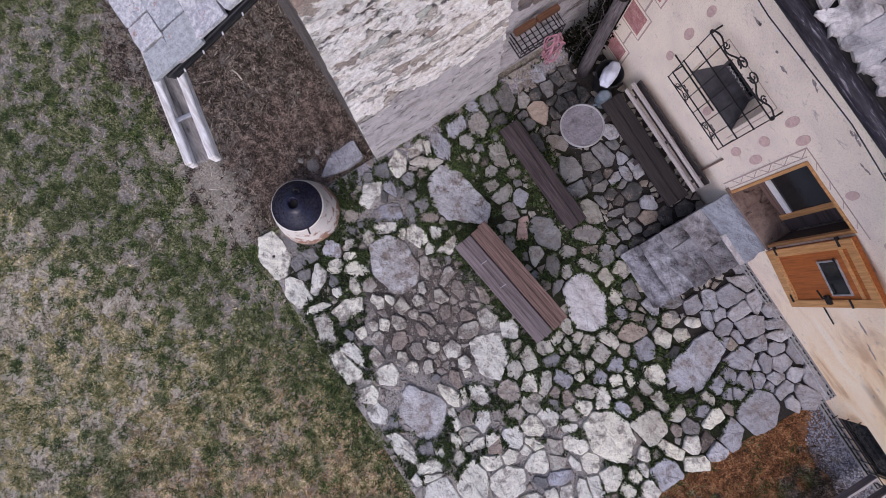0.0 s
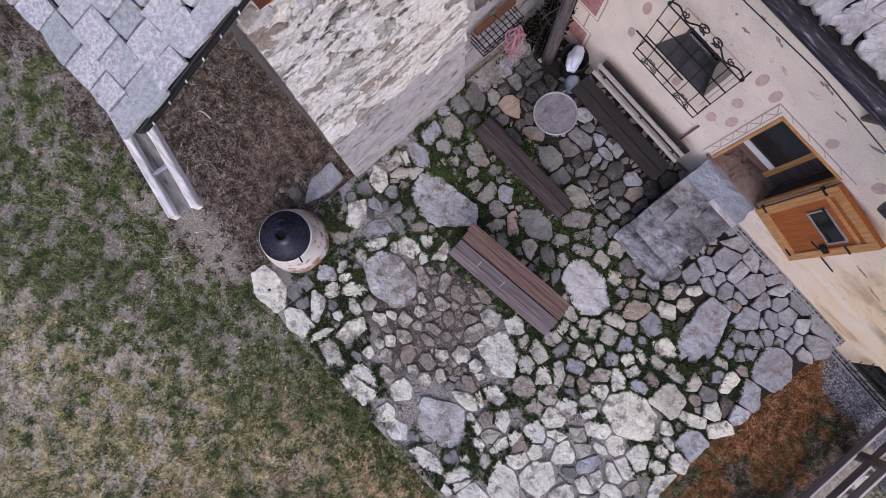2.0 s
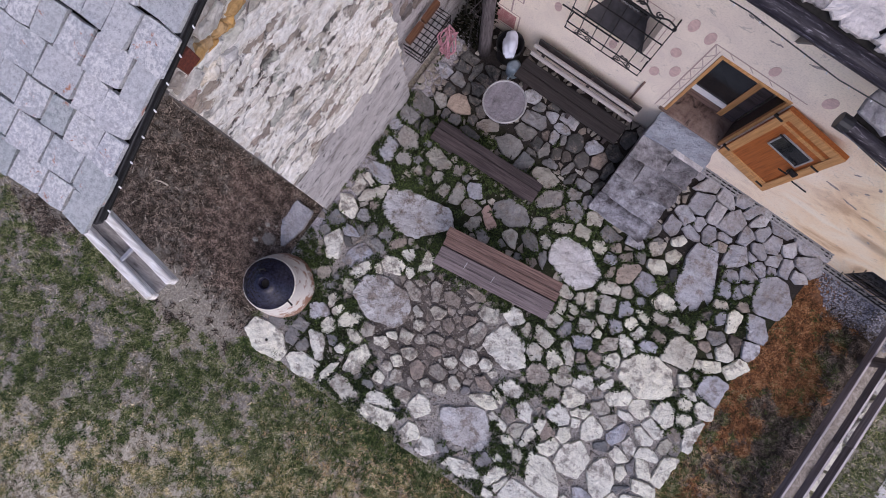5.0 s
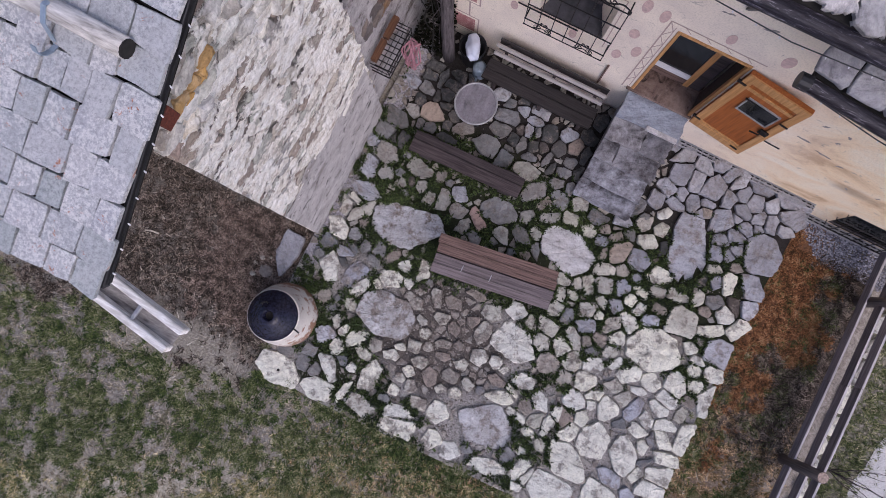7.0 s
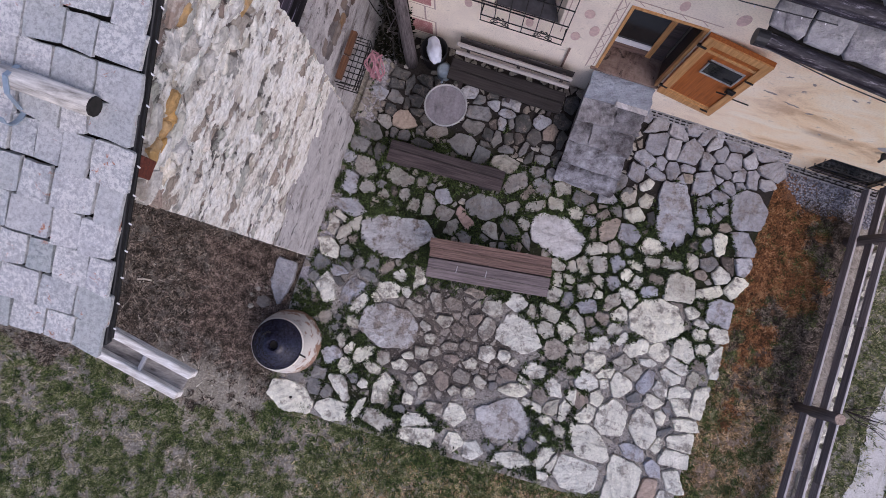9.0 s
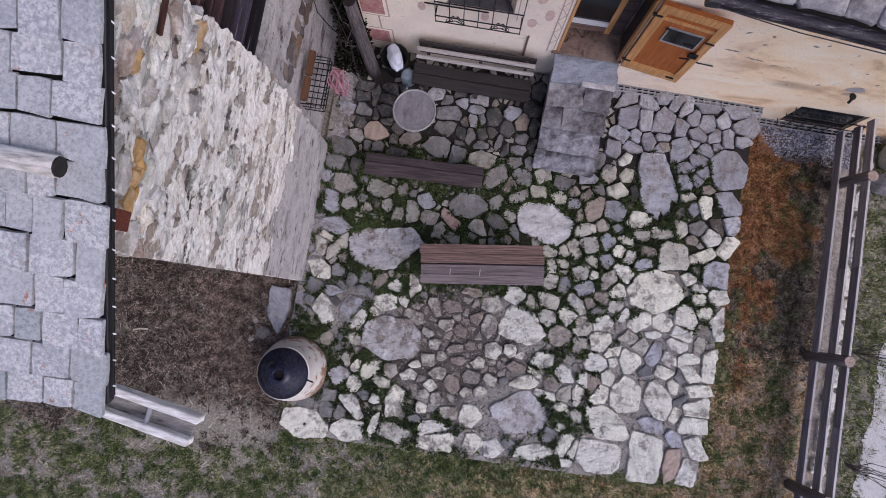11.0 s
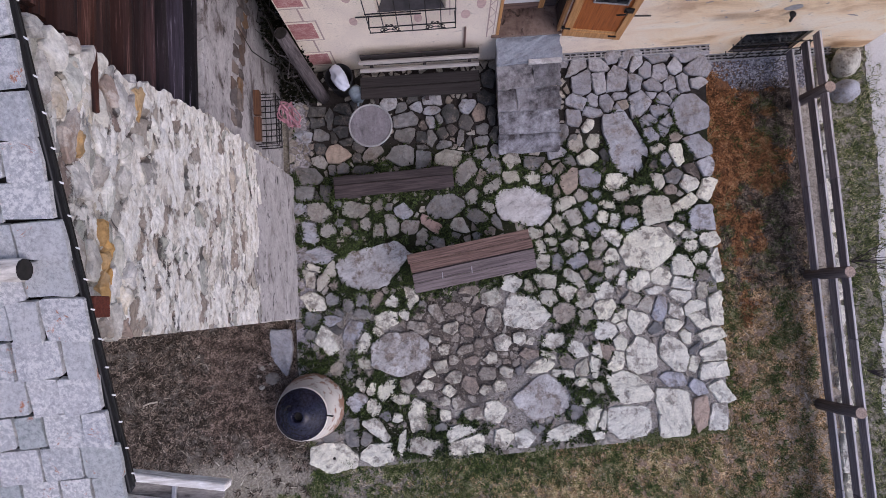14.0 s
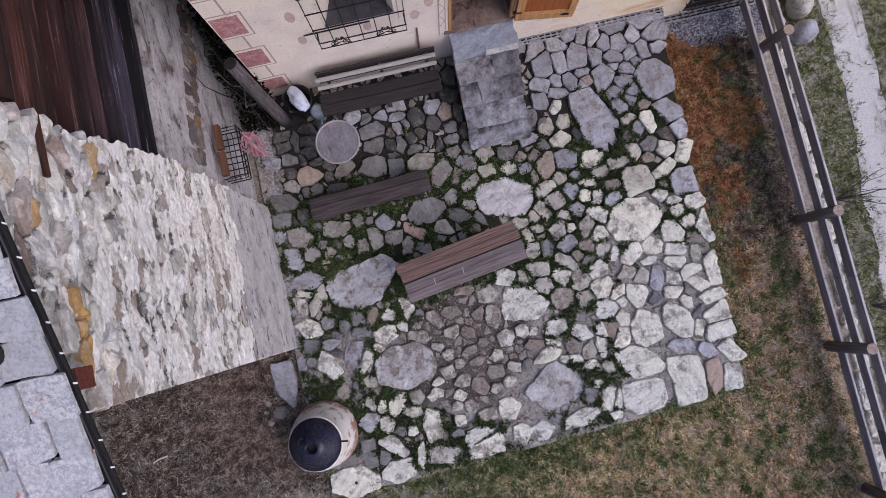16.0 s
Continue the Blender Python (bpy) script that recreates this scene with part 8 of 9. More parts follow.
def build_drain():
    for x0, x1, z, n in ((1.86, 4.22, 0.01, 24), (4.22, 6.4, -0.43, 20)):
        d = thing("drain_channel", "slotted grey drain channel along the house wall", "drain", "drain channels", at=((x0 + x1) / 2, FY, z))
        o = Matrix.Translation((-(x0 + x1) / 2, -FY, -z))
        for y0, y1, zz, m in ((FY - 0.018, FY - 0.004, 0.055, TABLE_RIM), (FY - 0.066, FY - 0.052, 0.055, TABLE_RIM), (FY - 0.115, FY - 0.100, 0.055, TABLE_RIM), (FY - 0.100, FY - 0.018, 0.02, BIN)):
            bm = block((x0, y0, z - 0.05), (x1, y1, z + zz), 0.003)
            bmesh.ops.transform(bm, matrix=o, verts=bm.verts)
            part("rail" if zz > 0.03 else "trough", bm, m, d)
        for i in range(n):
            x = x0 + (x1 - x0) * (i + 0.5) / n
            bm = block((x - 0.012, FY - 0.099, z + 0.03), (x + 0.012, FY - 0.019, z + 0.052), 0.003)
            bmesh.ops.transform(bm, matrix=o, verts=bm.verts)
            part("slot_bar", bm, TABLE_RIM, d)


build_drain()


# ---- lower roof over the east part of the house front ----
def build_canopy():
    c = thing("canopy_roof", "low stone slab canopy with black gutter log", "canopy", at=(3.6, 3.7, 4.2))
    o = Matrix.Translation((-3.6, -3.7, -4.2))

    def p(name, bm, material, label="", smooth=False):
        bmesh.ops.transform(bm, matrix=o, verts=bm.verts)
        return part(name, bm, material, c, label, smooth)

    a, b = Vector((1.72, 3.36, 4.2)), Vector((6.8, 2.86, 4.2))
    p("gutter", half_pipe(a, b, 0.075), BLACK_METAL, "dark open gutter")
    p("gutter_end", tube([a + Vector((-0.012, 0, -0.02)), a + Vector((0.10, 0, -0.02))], 0.078, 14), BIN)
    back = Vector((0, 0.95, 0.34))
    bm = bmesh.new()
    q = [a + Vector((0.1, 0.1, -0.03)), b + Vector((0, 0.1, -0.03)), b + back + Vector((0, 0.3, 0)), a + back + Vector((0.1, -0.2, -0.06))]
    v = [bm.verts.new(k) for k in q]
    u = [bm.verts.new(k - Vector((0, 0, 0.06))) for k in q]
    bm.faces.new(v)
    bm.faces.new(u[::-1])
    for i in range(4):
        bm.faces.new((v[i], u[i], u[(i + 1) % 4], v[(i + 1) % 4]))
    roof = p("deck", bm, DARK)
    rng = random.Random(17)
    d = (b - a).normalized()
    for row, s0 in ((0, 0.07), (1, 0.42)):
        x = 0.05
        while x < 4.9:
            w = rng.uniform(0.22, 0.46)
            poly = rough_quad(x, s0, w - 0.008, 0.42, rng, 0.016)
            (cx, cs), vs, fs = stone_mesh(poly, 0.045, 0.04, 0.018, 0.006, rng, 0.0)
            ob = raw("slab", vs, fs, CANOPY_SLAB, c)
            ob.matrix_local = o @ Matrix.Translation(a + d * cx + Vector((0, cs, 0.36 * cs + 0.02 + 0.02 * row))) @ Matrix.Rotation(math.atan2(d.y, d.x), 4, "Z") @ Matrix.Rotation(math.atan(0.36) - 0.04, 4, "X")
            x += w


build_canopy()


def build_light_string():
    for pts, n in (([(-1.6, 3.42, 4.62), (-0.6, 3.40, 4.58), (0.5, 3.42, 4.62), (1.4, 3.40, 4.56), (2.2, 3.42, 4.60)], 16), ([(1.9, 3.30, 4.14), (2.6, 3.2, 4.12), (3.6, 3.12, 4.1)], 7), ([(VERGE - 0.005, -0.8, roof_z(-0.8) - 0.05), (VERGE - 0.005, 3.2, roof_z(3.2) - 0.05)], 22)):
        s = thing("light_string", "black cable with small unlit white bulbs", "light string", "light strings", at=pts[0])
        o = -Vector(pts[0])
        rel = [Vector(q) + o for q in pts]
        part("cable", tube(rel, 0.006, 5), BIN, s)
        for i in range(n):
            k = (i + 0.5) / n * (len(rel) - 1)
            j = min(int(k), len(rel) - 2)
            q = rel[j].lerp(rel[j + 1], k - j)
            part("bulb", tube([q, q + Vector((0.012, -0.006, -0.026))], 0.006, 6), WHITE_PAINT, s)


build_light_string()


# ---- fence, verge and lane side ----
def build_fence():
    f = thing("fence", "weathered three-rail wooden fence with round posts", "fence", at=(5.62, 0.4, -0.45))
    o = Matrix.Translation((-5.62, -0.4, 0.45))

    def p(name, bm, material, label="", smooth=False):
        bmesh.ops.transform(bm, matrix=o, verts=bm.verts)
        return part(name, bm, material, f, label, smooth)

    for x, y, dx, dy in ((5.68, 3.18, 0.0, -0.06), (5.63, 0.37, 0.02, 0.0), (5.60, -1.68, -0.03, 0.05), (5.56, -3.9, 0.0, 0.0), (5.52, -6.2, 0.02, 0)):
        p("post", tube([(x, y, -0.7), (x + dx * 0.5, y + dy * 0.5, 0.1), (x + dx, y + dy, 0.60)], 0.085, 14), POST_WOOD, "dark round post", True)
        p("post_top", tube([(x + dx, y + dy, 0.596), (x + dx, y + dy, 0.606)], 0.078, 14), POST_END, "pale sawn post top")
    for z, x in ((-0.13, 5.58), (0.20, 5.64), (0.53, 5.63)):
        ys = (4.0, 1.75, -0.6, -2.9, -5.2, -8.0)
        for y0, y1 in zip(ys, ys[1:]):
            # a plank on edge, its upper edge worn, with sky light in its pale colour
            za, zb = z - 0.035 + 0.01 * math.sin(y1), z - 0.035 + 0.01 * math.sin(y0)
            rail = p("rail", beam((x + 0.018, y1 + 0.004, za), (x + 0.018, y0, zb), 0.036, 0.17, 0.004), FENCE_WOOD)
            bm = beam((x + 0.019, y1 + 0.006, za + 0.088), (x + 0.019, y0 - 0.004, zb + 0.088), 0.031, 0.008, 0.002)
            bmesh.ops.transform(bm, matrix=o, verts=bm.verts)
            part("top_edge", bm, RAIL_EDGE, rail, "worn upper edge, coloured sky-lit pale")


build_fence()


def boulder(x, y, z, sx, sy, sz, seed, material, label, group):
    bm = bmesh.new()
    bmesh.ops.create_icosphere(bm, subdivisions=3, radius=1)
    for v in bm.verts:
        k = 1 + 0.25 * noise.noise(v.co * 1.3 + Vector((seed, 0, 0))) + 0.08 * noise.noise(v.co * 4 + Vector((0, seed, 0)))
        v.co = Vector((v.co.x * sx, v.co.y * sy, v.co.z * sz)) * k
    ob = finish("boulder", bm, material, smooth=True)
    ob.location = (x, y, z)
    return tagged(ob, label, "boulder", group)


boulder(6.56, 3.80, -0.30, 0.20, 0.24, 0.26, 3.0, FLAG, "pale rounded boulder beside the house corner", "boulders by the lane")
boulder(6.50, 3.32, -0.32, 0.20, 0.18, 0.22, 8.0, FLAG_BLUE, "bluish rounded boulder beside the fence", "boulders by the lane")


def build_kerb_row():
    rng = random.Random(12)
    y = 3.7
    while y > -6:
        l = rng.uniform(0.3, 0.6)
        x = 6.07 + 0.05 * (y - 1) * 0.9 + rng.uniform(-0.03, 0.03)
        s = Slab(x, y - l / 2, l, rng.uniform(0.16, 0.24), 88 + rng.uniform(-5, 5), None, rng.choice((4, 5, 6)))
        (cx, cy), vs, fs = stone_mesh(s.outline(rng), 0.06, 0.05, 0.025, 0.012, rng, 0.1)
        ob = raw("kerb_stone", vs, fs, FLAG_WHITE)
        ob.location = (cx, cy, ground_z(cx, cy) + 0.02)
        tagged(ob, "rough whitish edging stone under the fence", "kerb stone", "edging stones")
        y -= l + rng.uniform(0.01, 0.06)


build_kerb_row()


def build_twigs():
    rng = random.Random(40)
    for x, y, label in ((6.35, 0.55, ""), (6.4, -1.2, "")):
        s = thing("bare_shrub", "bare thin shrub twigs beside the lane", "shrub", "bare shrubs", at=(x, y, ground_z(x, y)))
        for i in range(9):
            a = rng.uniform(-0.5, 0.6)
            l = rng.uniform(0.5, 0.9)
            q = [(0, 0, 0)]
            for k in range(1, 6):
                q.append((l * k / 5 * math.cos(a) + rng.uniform(-0.02, 0.02), l * k / 5 * math.sin(a) + rng.uniform(-0.04, 0.04), 0.5 * k / 5 + rng.uniform(-0.02, 0.02)))
            part("twig", tube(q, 0.008, 5, None, 0.003), DARK_WOOD, s)


build_twigs()


def build_gravel():
    rng = np.random.RandomState(5)
    vs, fs = [], []
    n = 0
    for _ in range(3400):
        x, y = rng.uniform(4.3, 6.1), rng.uniform(3.45, 4.0)
        if y < 4.0 - 0.52 * min(1, max(0.15, (x - 4.2) / 0.6)) + 0.08 * noise.noise(Vector((x * 4, y * 4, 0))):
            continue
        r = rng.uniform(0.010, 0.022)
        z = ground_z(x, y) + 0.008
        k = len(vs)
        a = rng.uniform(0, 6.28)
        for j in range(4):
            vs.append((x + r * math.cos(a + j * 1.57) * rng.uniform(0.7, 1.2), y + r * math.sin(a + j * 1.57) * rng.uniform(0.7, 1.2), z))
        vs.append((x + rng.uniform(-0.3, 0.3) * r, y + rng.uniform(-0.3, 0.3) * r, z + r * 0.9))
        fs += [(k + j, k + (j + 1) % 4, k + 4) for j in range(4)]
    tagged(raw("gravel", vs, fs, GRAVEL), "blue-grey gravel strip at the house foot", "gravel", kind="stuff")


build_gravel()

# ---- stones of the terrace, then grass and weeds ----
build_terrace()


def on_terrace(x, y, grow=0.0):
    return all((x - p[0]) * n[0] + (y - p[1]) * n[1] < grow for p, n in terrace_bounds())


def grass(name, label, count, area_fn, height, spread, blades, material, seed, z_of):
    rng = np.random.RandomState(seed)
    vs, fs = [], []
    made = 0
    while made < count:
        x, y = area_fn(rng)
        if x is None:
            continue
        made += 1
        z = z_of(x, y)
        for _ in range(blades):
            a = rng.uniform(0, 6.283)
            h = height * rng.uniform(0.5, 1.3)
            s = spread * rng.uniform(0.4, 1.3)
            w = rng.uniform(0.004, 0.009) * (1 + height * 4)
            bx, by = x + rng.uniform(-1, 1) * spread * 0.5, y + rng.uniform(-1, 1) * spread * 0.5
            px, py = -math.sin(a) * w, math.cos(a) * w
            k = len(vs)
            vs += [(bx - px, by - py, z), (bx + px, by + py, z), (bx + math.cos(a) * s, by + math.sin(a) * s, z + h)]
            fs.append((k, k + 1, k + 2))
    tagged(raw(name, vs, fs, material), label, "grass", kind="stuff")


def bare_there(x, y, seed, rng, hard=0.45):
    return 0.35 * noise.noise(Vector((x * 0.9, y * 0.9, seed))) + 0.6 * noise.noise(Vector((x * 4.5, y * 4.5, seed + 1))) + 1.0 * noise.noise(Vector((x * 10.0, y * 10.0, seed + 2))) < rng.uniform(-hard, hard) + 0.22


def clump(x, y, rng):
    """Whether the lawn has a tuft of grass here, or bare soil."""
    return 0.45 * noise.noise(Vector((x * 0.8, y * 0.8, 101))) + 0.95 * noise.noise(Vector((x * 3.1, y * 3.1, 102))) + 0.8 * noise.noise(Vector((x * 8.5, y * 8.5, 103))) > rng.uniform(-0.12, 0.12) + 0.10


def rusty(x, y):
    return math.hypot((x - 4.5) * 1.6, (y - 2.6) * 0.55) + 0.9 * noise.noise(Vector((x * 1.6, y * 1.6, 6))) + 0.9 * noise.noise(Vector((x * 4, y * 4, 6))) < 1.1


def dry_yard(x, y):
    return x < -2.3 + 0.4 * noise.noise(Vector((x, y * 2, 8))) and y > -2.45 + 0.7 * noise.noise(Vector((x * 1.3, y, 8)))


def brownish(x, y, rng):
    """The south-east of the lawn has dried out."""
    return (y < 0.6 or x > 3.9) and x < 5.80 and smooth01(-1.6, 2.0, x + 1.2 * noise.noise(Vector((x * 0.7, y * 0.7, 40)))) * 0.92 > rng.rand()


def trodden_earth(x, y):
    return math.hypot((x + 3.2) * 0.42, y + 2.2 + 0.1 * (x + 3.2)) + 0.45 * noise.noise(Vector((x * 3.0, y * 3.0, 70))) + 0.7 * noise.noise(Vector((x * 9.0, y * 9.0, 71))) < 0.34


def lawn(rng):
    x, y = rng.uniform(-9, 8.4), rng.uniform(-8.5, 4.0)
    if on_terrace(x, y, 0.02) or (x < -2.6 and y > 0.15) or x > 5.78 or rusty(x, y) or dry_yard(x, y) or (x > 4.1 and y > 3.5) or brownish(x, y, rng) or not clump(x, y, rng) or trodden_earth(x, y) or rng.rand() < 0.72 * sunny(x, y):
        return None, None
    return x, y


def rust_strip(rng):
    x, y = rng.uniform(4.0, 5.6), rng.uniform(-0.8, 3.9)
    if on_terrace(x, y, 0.02) or not rusty(x, y) or (y > 3.5 and x > 4.5) or bare_there(x, y, 15, rng, 0.6):
        return None, None
    return x, y


def yard(rng):
    x, y = rng.uniform(-8.5, -1.9), rng.uniform(-3.2, 0.14)
    if on_terrace(x, y, 0.02) or not dry_yard(x, y) or trodden_earth(x, y) or bare_there(x, y, 5, rng, 0.8):
        return None, None
    return x, y


def parched(rng):
    x, y = rng.uniform(-1.5, 5.9), rng.uniform(-7.5, 1.2)
    if on_terrace(x, y, 0.02) or rusty(x, y) or not brownish(x, y, rng) or y > 0.5 + rng.normal(0, 0.3) or bare_there(x, y, 9, rng, 0.9):
        return None, None
    return x, y


def weeds(rng):
    if rng.rand() < 0.12 or not SPOTS:
        SPOTS.append((rng.uniform(-7.5, 5.5), rng.uniform(-6.5, 3.4)))
        del SPOTS[:-1]
    x, y = SPOTS[0][0] + rng.normal(0, 0.05), SPOTS[0][1] + rng.normal(0, 0.05)
    if on_terrace(x, y, 0.02) or dry_yard(x, y) or (x < -2.6 and y > 0.1) or (x > 4.2 and y > 3.4):
        return None, None
    return x, y


SPOTS = []


def strands(rng):
    x, y = rng.uniform(-8, 5.4), rng.uniform(-7, 0.1)
    if on_terrace(x, y, 0.05):
        return None, None
    return x, y


def lush(rng):
    if rng.rand() < 0.55:
        x, y = rng.uniform(-2.2, 2.6), -2.05 - abs(rng.normal(0, 0.26))
        if noise.noise(Vector((x * 0.9, 0, 3))) < rng.uniform(-0.3, 0.4):
            return None, None
    else:
        x, y = 4.05 + abs(rng.normal(0, 0.12)), rng.uniform(-1.6, 3.0)
        if noise.noise(Vector((0, y * 1.1, 3))) < rng.uniform(0.0, 0.5):
            return None, None
    if on_terrace(x, y, 0.0):
        return None, None
    return x, y


def fence_side(rng):
    x, y = rng.uniform(4.0, 5.78), rng.uniform(-0.3, 3.6)
    if on_terrace(x, y, 0.02) or rusty(x, y) or y < 0.5 + rng.normal(0, 0.3) or bare_there(x, y, 19, rng, 0.9):
        return None, None
    return x, y


def south_west(rng):
    """Greener turf off the south-west corner of the terrace."""
    x, y = rng.uniform(-6.5, 3.8), rng.uniform(-4.6, -2.0)
    if on_terrace(x, y, 0.02) or dry_yard(x, y) or 0.9 * noise.noise(Vector((x * 2.0, y * 2.0, 53))) + 1.2 * noise.noise(Vector((x * 6, y * 6, 54))) < rng.uniform(0.2, 0.45):
        return None, None
    return x, y


def thin_patches(rng):
    """Short dead straw over the bare soil of the lawn."""
    x, y = rng.uniform(-9, 2.0), rng.uniform(-8.5, 0.0)
    if on_terrace(x, y, 0.02) or dry_yard(x, y) or clump(x, y, rng) or rng.rand() < 0.7 - 0.55 * sunny(x, y):
        return None, None
    return x, y


def barn_corner(rng):
    x, y = rng.uniform(-4.3, -2.6), rng.uniform(-1.9, 0.12)
    if on_terrace(x, y, 0.02) or math.hypot(x + 3.2, (y + 0.7) * 0.9) + 0.5 * noise.noise(Vector((x * 3, y * 3, 95))) + 0.5 * noise.noise(Vector((x * 8, y * 8, 96))) > 0.85:
        return None, None
    return x, y


def sunny(x, y):
    """The drier, yellower side of the lawn."""
    return smooth01(2.1, 3.4, 0.5 * x - y + 0.5 * noise.noise(Vector((x, y, 90))))


def far_lawn(rng):
    x, y = rng.uniform(-7.5, 4.0), rng.uniform(-8.5, -2.2)
    if sunny(x, y) < rng.rand() or on_terrace(x, y, 0.05) or not clump(x + 0.12, y, rng):
        return None, None
    return x, y


def fringe(rng):
    """Grass hanging over the rim of the terrace."""
    i = rng.randint(3, 8)
    (ax, ay), (bx, by) = EDGE[i], EDGE[i + 1]
    k = rng.rand()
    x, y = ax + k * (bx - ax) + rng.normal(0, 0.035), ay + k * (by - ay) + rng.normal(0, 0.035)
    if noise.noise(Vector((x * 2.1, y * 2.1, 61))) + 0.6 * noise.noise(Vector((x * 7, y * 7, 62))) < rng.uniform(-0.25, 0.3):
        return None, None
    return x, y


def verge(rng):
    x, y = rng.uniform(6.15, 8.4), rng.uniform(-7, 4.0)
    if lane_edge(y) + rng.normal(0.05, 0.13) < x < lane_edge(y) + 0.58 + rng.normal(0, 0.08) or bare_there(x, y, 21, rng, 0.6):
        return None, None
    return x, y


def green_spots(rng):
    """Green patches between the dry grass towards the fence."""
    x, y = rng.uniform(-1.2, 5.6), rng.uniform(-7.5, 3.4)
    if on_terrace(x, y, 0.02) or (y > 0.6 and rng.rand() < 0.7) or noise.noise(Vector((x * 2.2, y * 2.2, 33))) + 0.6 * noise.noise(Vector((x * 6, y * 6, 34))) < rng.uniform(0.15, 0.5):
        return None, None
    return x, y


grass("lawn_grass", "short patchy green and straw-coloured grass", 15000, lawn, 0.045, 0.06, 6, BLADE, 1, ground_z)
grass("rusty_grass", "rust-brown dead grass beside the terrace", 4200, rust_strip, 0.035, 0.06, 6, RUST_BLADE, 3, ground_z)
grass("dry_grass", "dry brown grass at the foot of the barn", 6200, yard, 0.045, 0.075, 6, DRY_BLADE, 4, ground_z)
grass("parched_grass", "parched straw-brown grass between terrace and fence", 16000, parched, 0.035, 0.06, 5, PARCHED_BLADE, 7, ground_z)
grass("green_patches", "dull green patches in the parched grass", 10000, green_spots, 0.04, 0.055, 6, BLADE, 12, ground_z)
grass("dead_grass", "dark brown dead grass beside the fence", 3200, fence_side, 0.04, 0.06, 6, DRY_BLADE, 17, ground_z)
grass("dark_turf", "dark green turf tufts along the terrace", 2200, south_west, 0.045, 0.05, 6, GREEN_BLADE, 18, ground_z)
grass("dead_straw", "short dead straw over bare soil in the lawn", 15000, thin_patches, 0.02, 0.06, 4, THATCH, 22, ground_z)
grass("edge_grass", "dry grass hanging over the terrace edge", 1500, fringe, 0.05, 0.06, 7, BLADE, 23, lambda x, y: 0.0 if on_terrace(x, y) else max(ground_z(x, y), -0.12))
grass("yellow_grass", "yellowish dry grass in the south of the lawn", 14000, far_lawn, 0.035, 0.06, 6, YELLOW_BLADE, 27, ground_z)
grass("corner_grass", "dun dry grass at the barn corner", 2200, barn_corner, 0.04, 0.075, 6, DUN_BLADE, 29, ground_z)
grass("verge_grass", "rough dry green grass along the lane", 7500, verge, 0.05, 0.06, 6, VERGE_BLADE, 13, ground_z)
grass("lawn_weeds", "small dark green weed rosettes in the lawn", 8000, weeds, 0.04, 0.07, 7, GREEN_BLADE, 8, ground_z)
grass("straw", "loose pale straws lying in the grass", 4500, strands, 0.02, 0.16, 1, STRAW, 9, ground_z)
grass("lush_grass", "lush dark green grass at the terrace edge", 800, lush, 0.06, 0.06, 6, GREEN_BLADE, 5, ground_z)


def open_joint(x, y):
    for poly in JOINTS.get((int(x // 0.5), int(y // 0.5)), ()):
        inside = False
        for i in range(len(poly)):
            (ax, ay), (bx, by) = poly[i - 1], poly[i]
            if (ay > y) != (by > y) and x < (bx - ax) * (y - ay) / (by - ay) + ax:
                inside = not inside
        if inside:
            return False
    return True


JOINTS = {}
for outline in OUTLINES:
    low, high = [min(q[k] for q in outline) // 0.5 for k in (0, 1)], [max(q[k] for q in outline) // 0.5 for k in (0, 1)]
    for i in range(int(low[0]), int(high[0]) + 1):
        for j in range(int(low[1]), int(high[1]) + 1):
            JOINTS.setdefault((i, j), []).append(outline)


def joint_spot(rng):
    x, y = rng.uniform(-2.5, 4.0), rng.uniform(-2.1, 3.3)
    k = noise.noise(Vector((x * 0.8, y * 0.8, 12))) + 0.7 * noise.noise(Vector((x * 3, y * 3, 1)))
    k += 0.25 * smooth01(-0.3, 0.5, y) - 0.25 * smooth01(-0.2, -1.0, y)
    k += 0.55 * smooth01(1.1, 0.4, math.hypot(x + 1.3, y + 1.35)) + 0.4 * smooth01(0.6, 0.2, math.hypot(x - 1.75, y + 1.3))
    k -= 0.6 * smooth01(2.0, 3.0, x) * smooth01(1.2, 0.2, y) + 0.7 * smooth01(1.3, 0.6, math.hypot(x + 0.1, y + 0.4)) + 0.6 * smooth01(2.3, 2.9, y)
    if not on_terrace(x, y, -0.03) or k < rng.uniform(-0.15, 0.4) or not open_joint(x, y):
        return None, None
    return x, y


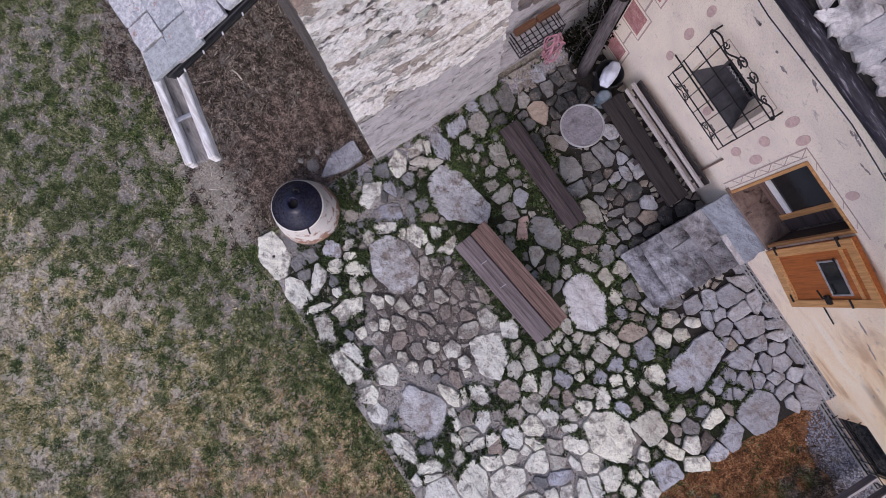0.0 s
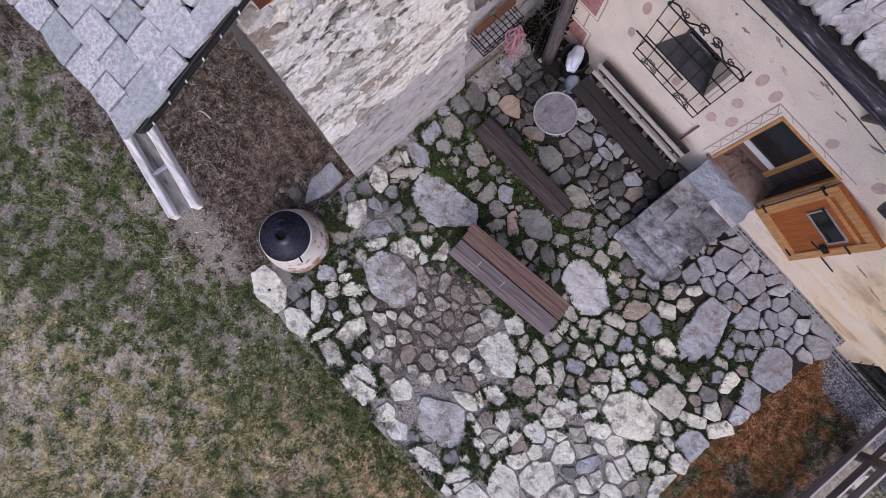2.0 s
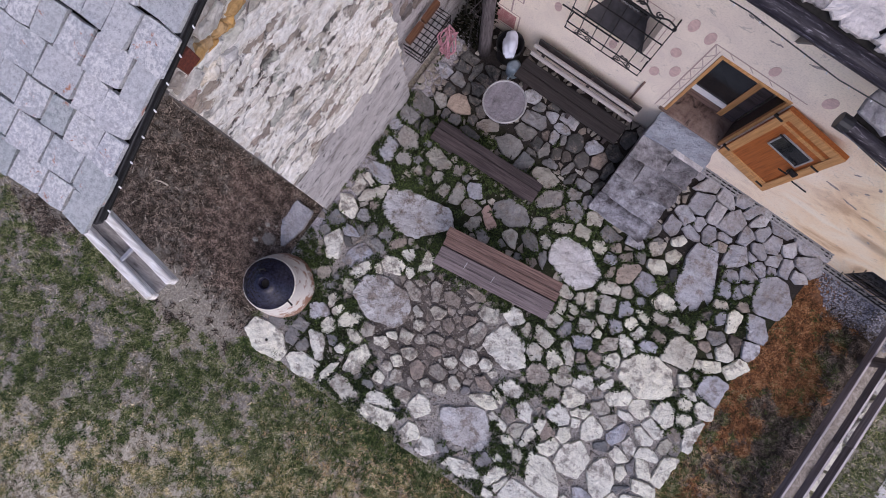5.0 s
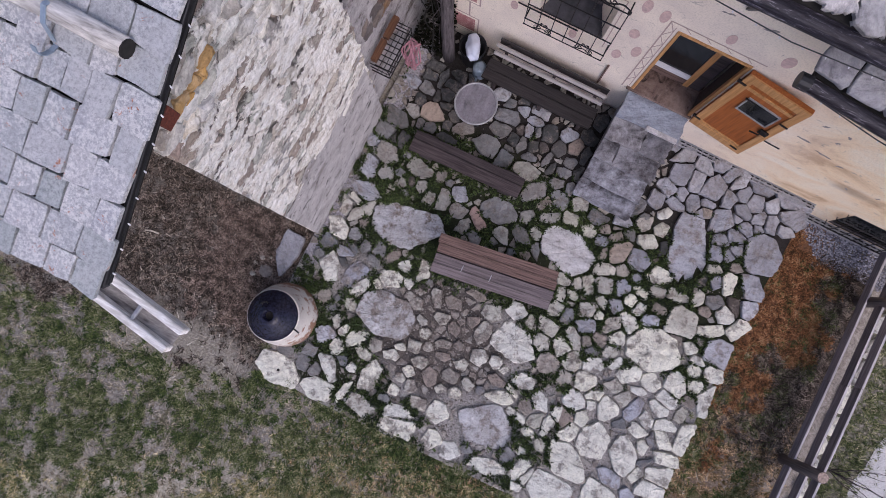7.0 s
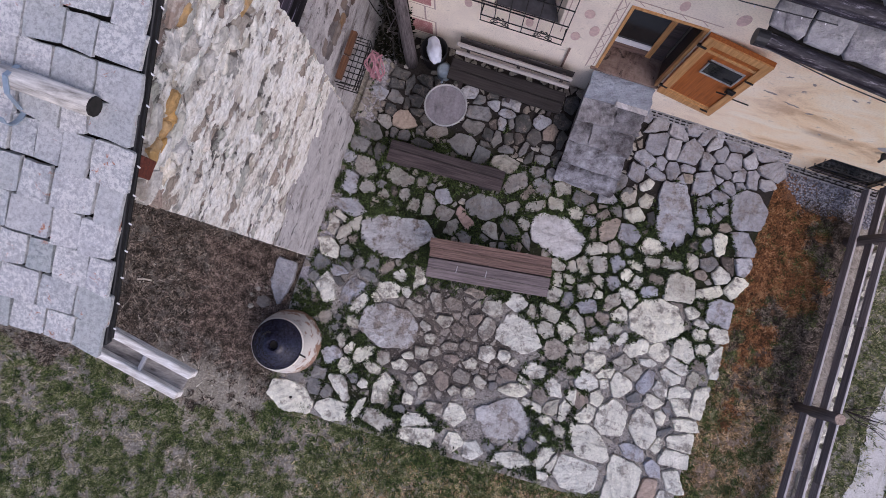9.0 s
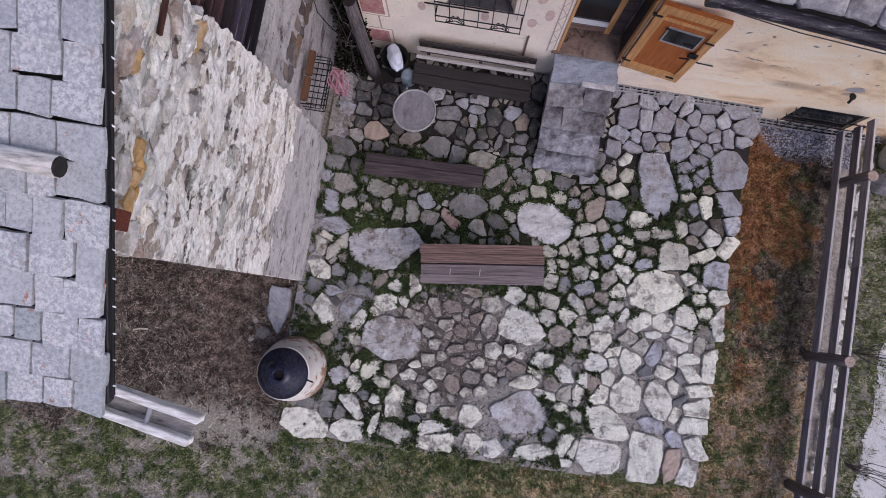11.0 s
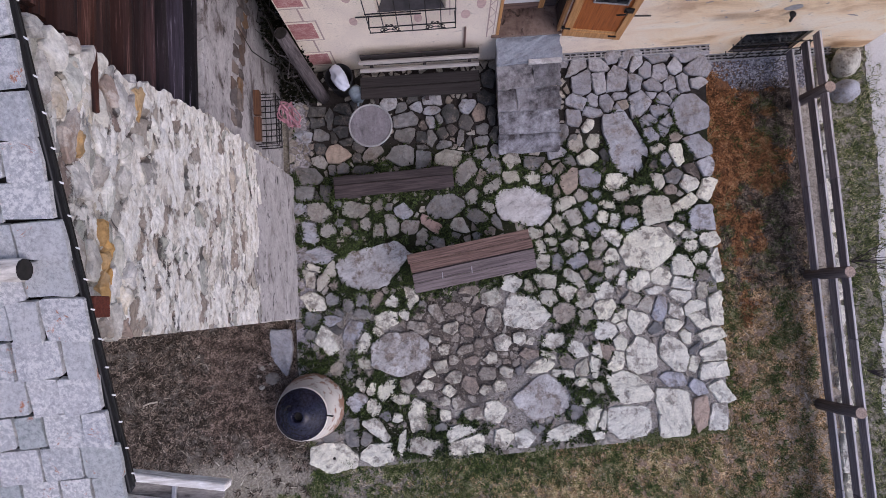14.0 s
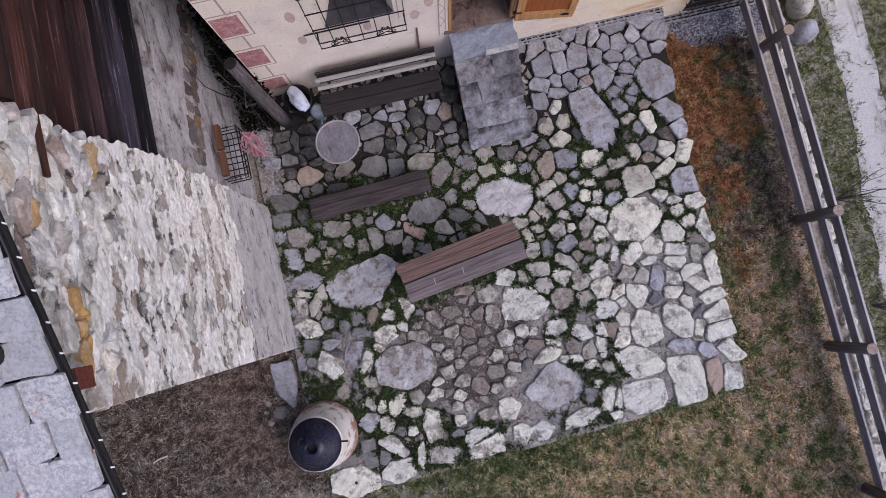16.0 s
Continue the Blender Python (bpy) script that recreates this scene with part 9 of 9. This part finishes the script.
def tufts(name, label, count, area_fn, material, seed):
    """Rosettes of narrow leaves that lie over the edges of the stones."""
    rng = np.random.RandomState(seed)
    vs, fs = [], []
    made = 0
    while made < count:
        x, y = area_fn(rng)
        if x is None:
            continue
        made += 1
        size = 0.028 + 0.055 * rng.rand() ** 2.2
        for _ in range(12):
            a = rng.uniform(0, 6.283)
            s, h = size * rng.uniform(0.5, 1.3), rng.uniform(0.03, 0.085)
            w = rng.uniform(0.005, 0.011)
            bx, by = x + rng.normal(0, 0.012), y + rng.normal(0, 0.012)
            px, py, cx, cy = -math.sin(a) * w, math.cos(a) * w, math.cos(a) * s, math.sin(a) * s
            k = len(vs)
            vs += [(bx, by, 0.004), (bx + cx * 0.55 + px, by + cy * 0.55 + py, h), (bx + cx, by + cy, h * 0.75), (bx + cx * 0.55 - px, by + cy * 0.55 - py, h)]
            fs.append((k, k + 1, k + 2, k + 3))
    tagged(raw(name, vs, fs, material), label, "weeds", kind="stuff")


tufts("joint_weeds", "dark green weed rosettes growing in the terrace joints", 4200, joint_spot, WEED, 2)


def build_joint_grit():
    rng = np.random.RandomState(15)
    vs, fs = [], []
    for _ in range(26000):
        x, y = rng.uniform(-2.5, 4.0), rng.uniform(-2.05, 3.0)
        if not on_terrace(x, y, -0.02) or rng.rand() < 0.9 * smooth01(-0.2, 1.2, y) * smooth01(-2.35, -2.0, x) or not open_joint(x, y):
            continue
        r = 0.006 + 0.018 * rng.rand() ** 3
        a = rng.uniform(0, 6.28)
        k = len(vs)
        for j in range(4):
            vs.append((x + r * math.cos(a + j * 1.57) * rng.uniform(0.7, 1.2), y + r * math.sin(a + j * 1.57) * rng.uniform(0.7, 1.2), 0.001))
        vs.append((x + rng.uniform(-0.3, 0.3) * r, y + rng.uniform(-0.3, 0.3) * r, r * 0.8))
        fs += [(k + j, k + (j + 1) % 4, k + 4) for j in range(4)]
    tagged(raw("joint_grit", vs, fs, FLAG_GRIT), "loose grit and stone chips in the joints", "grit", kind="stuff")


build_joint_grit()
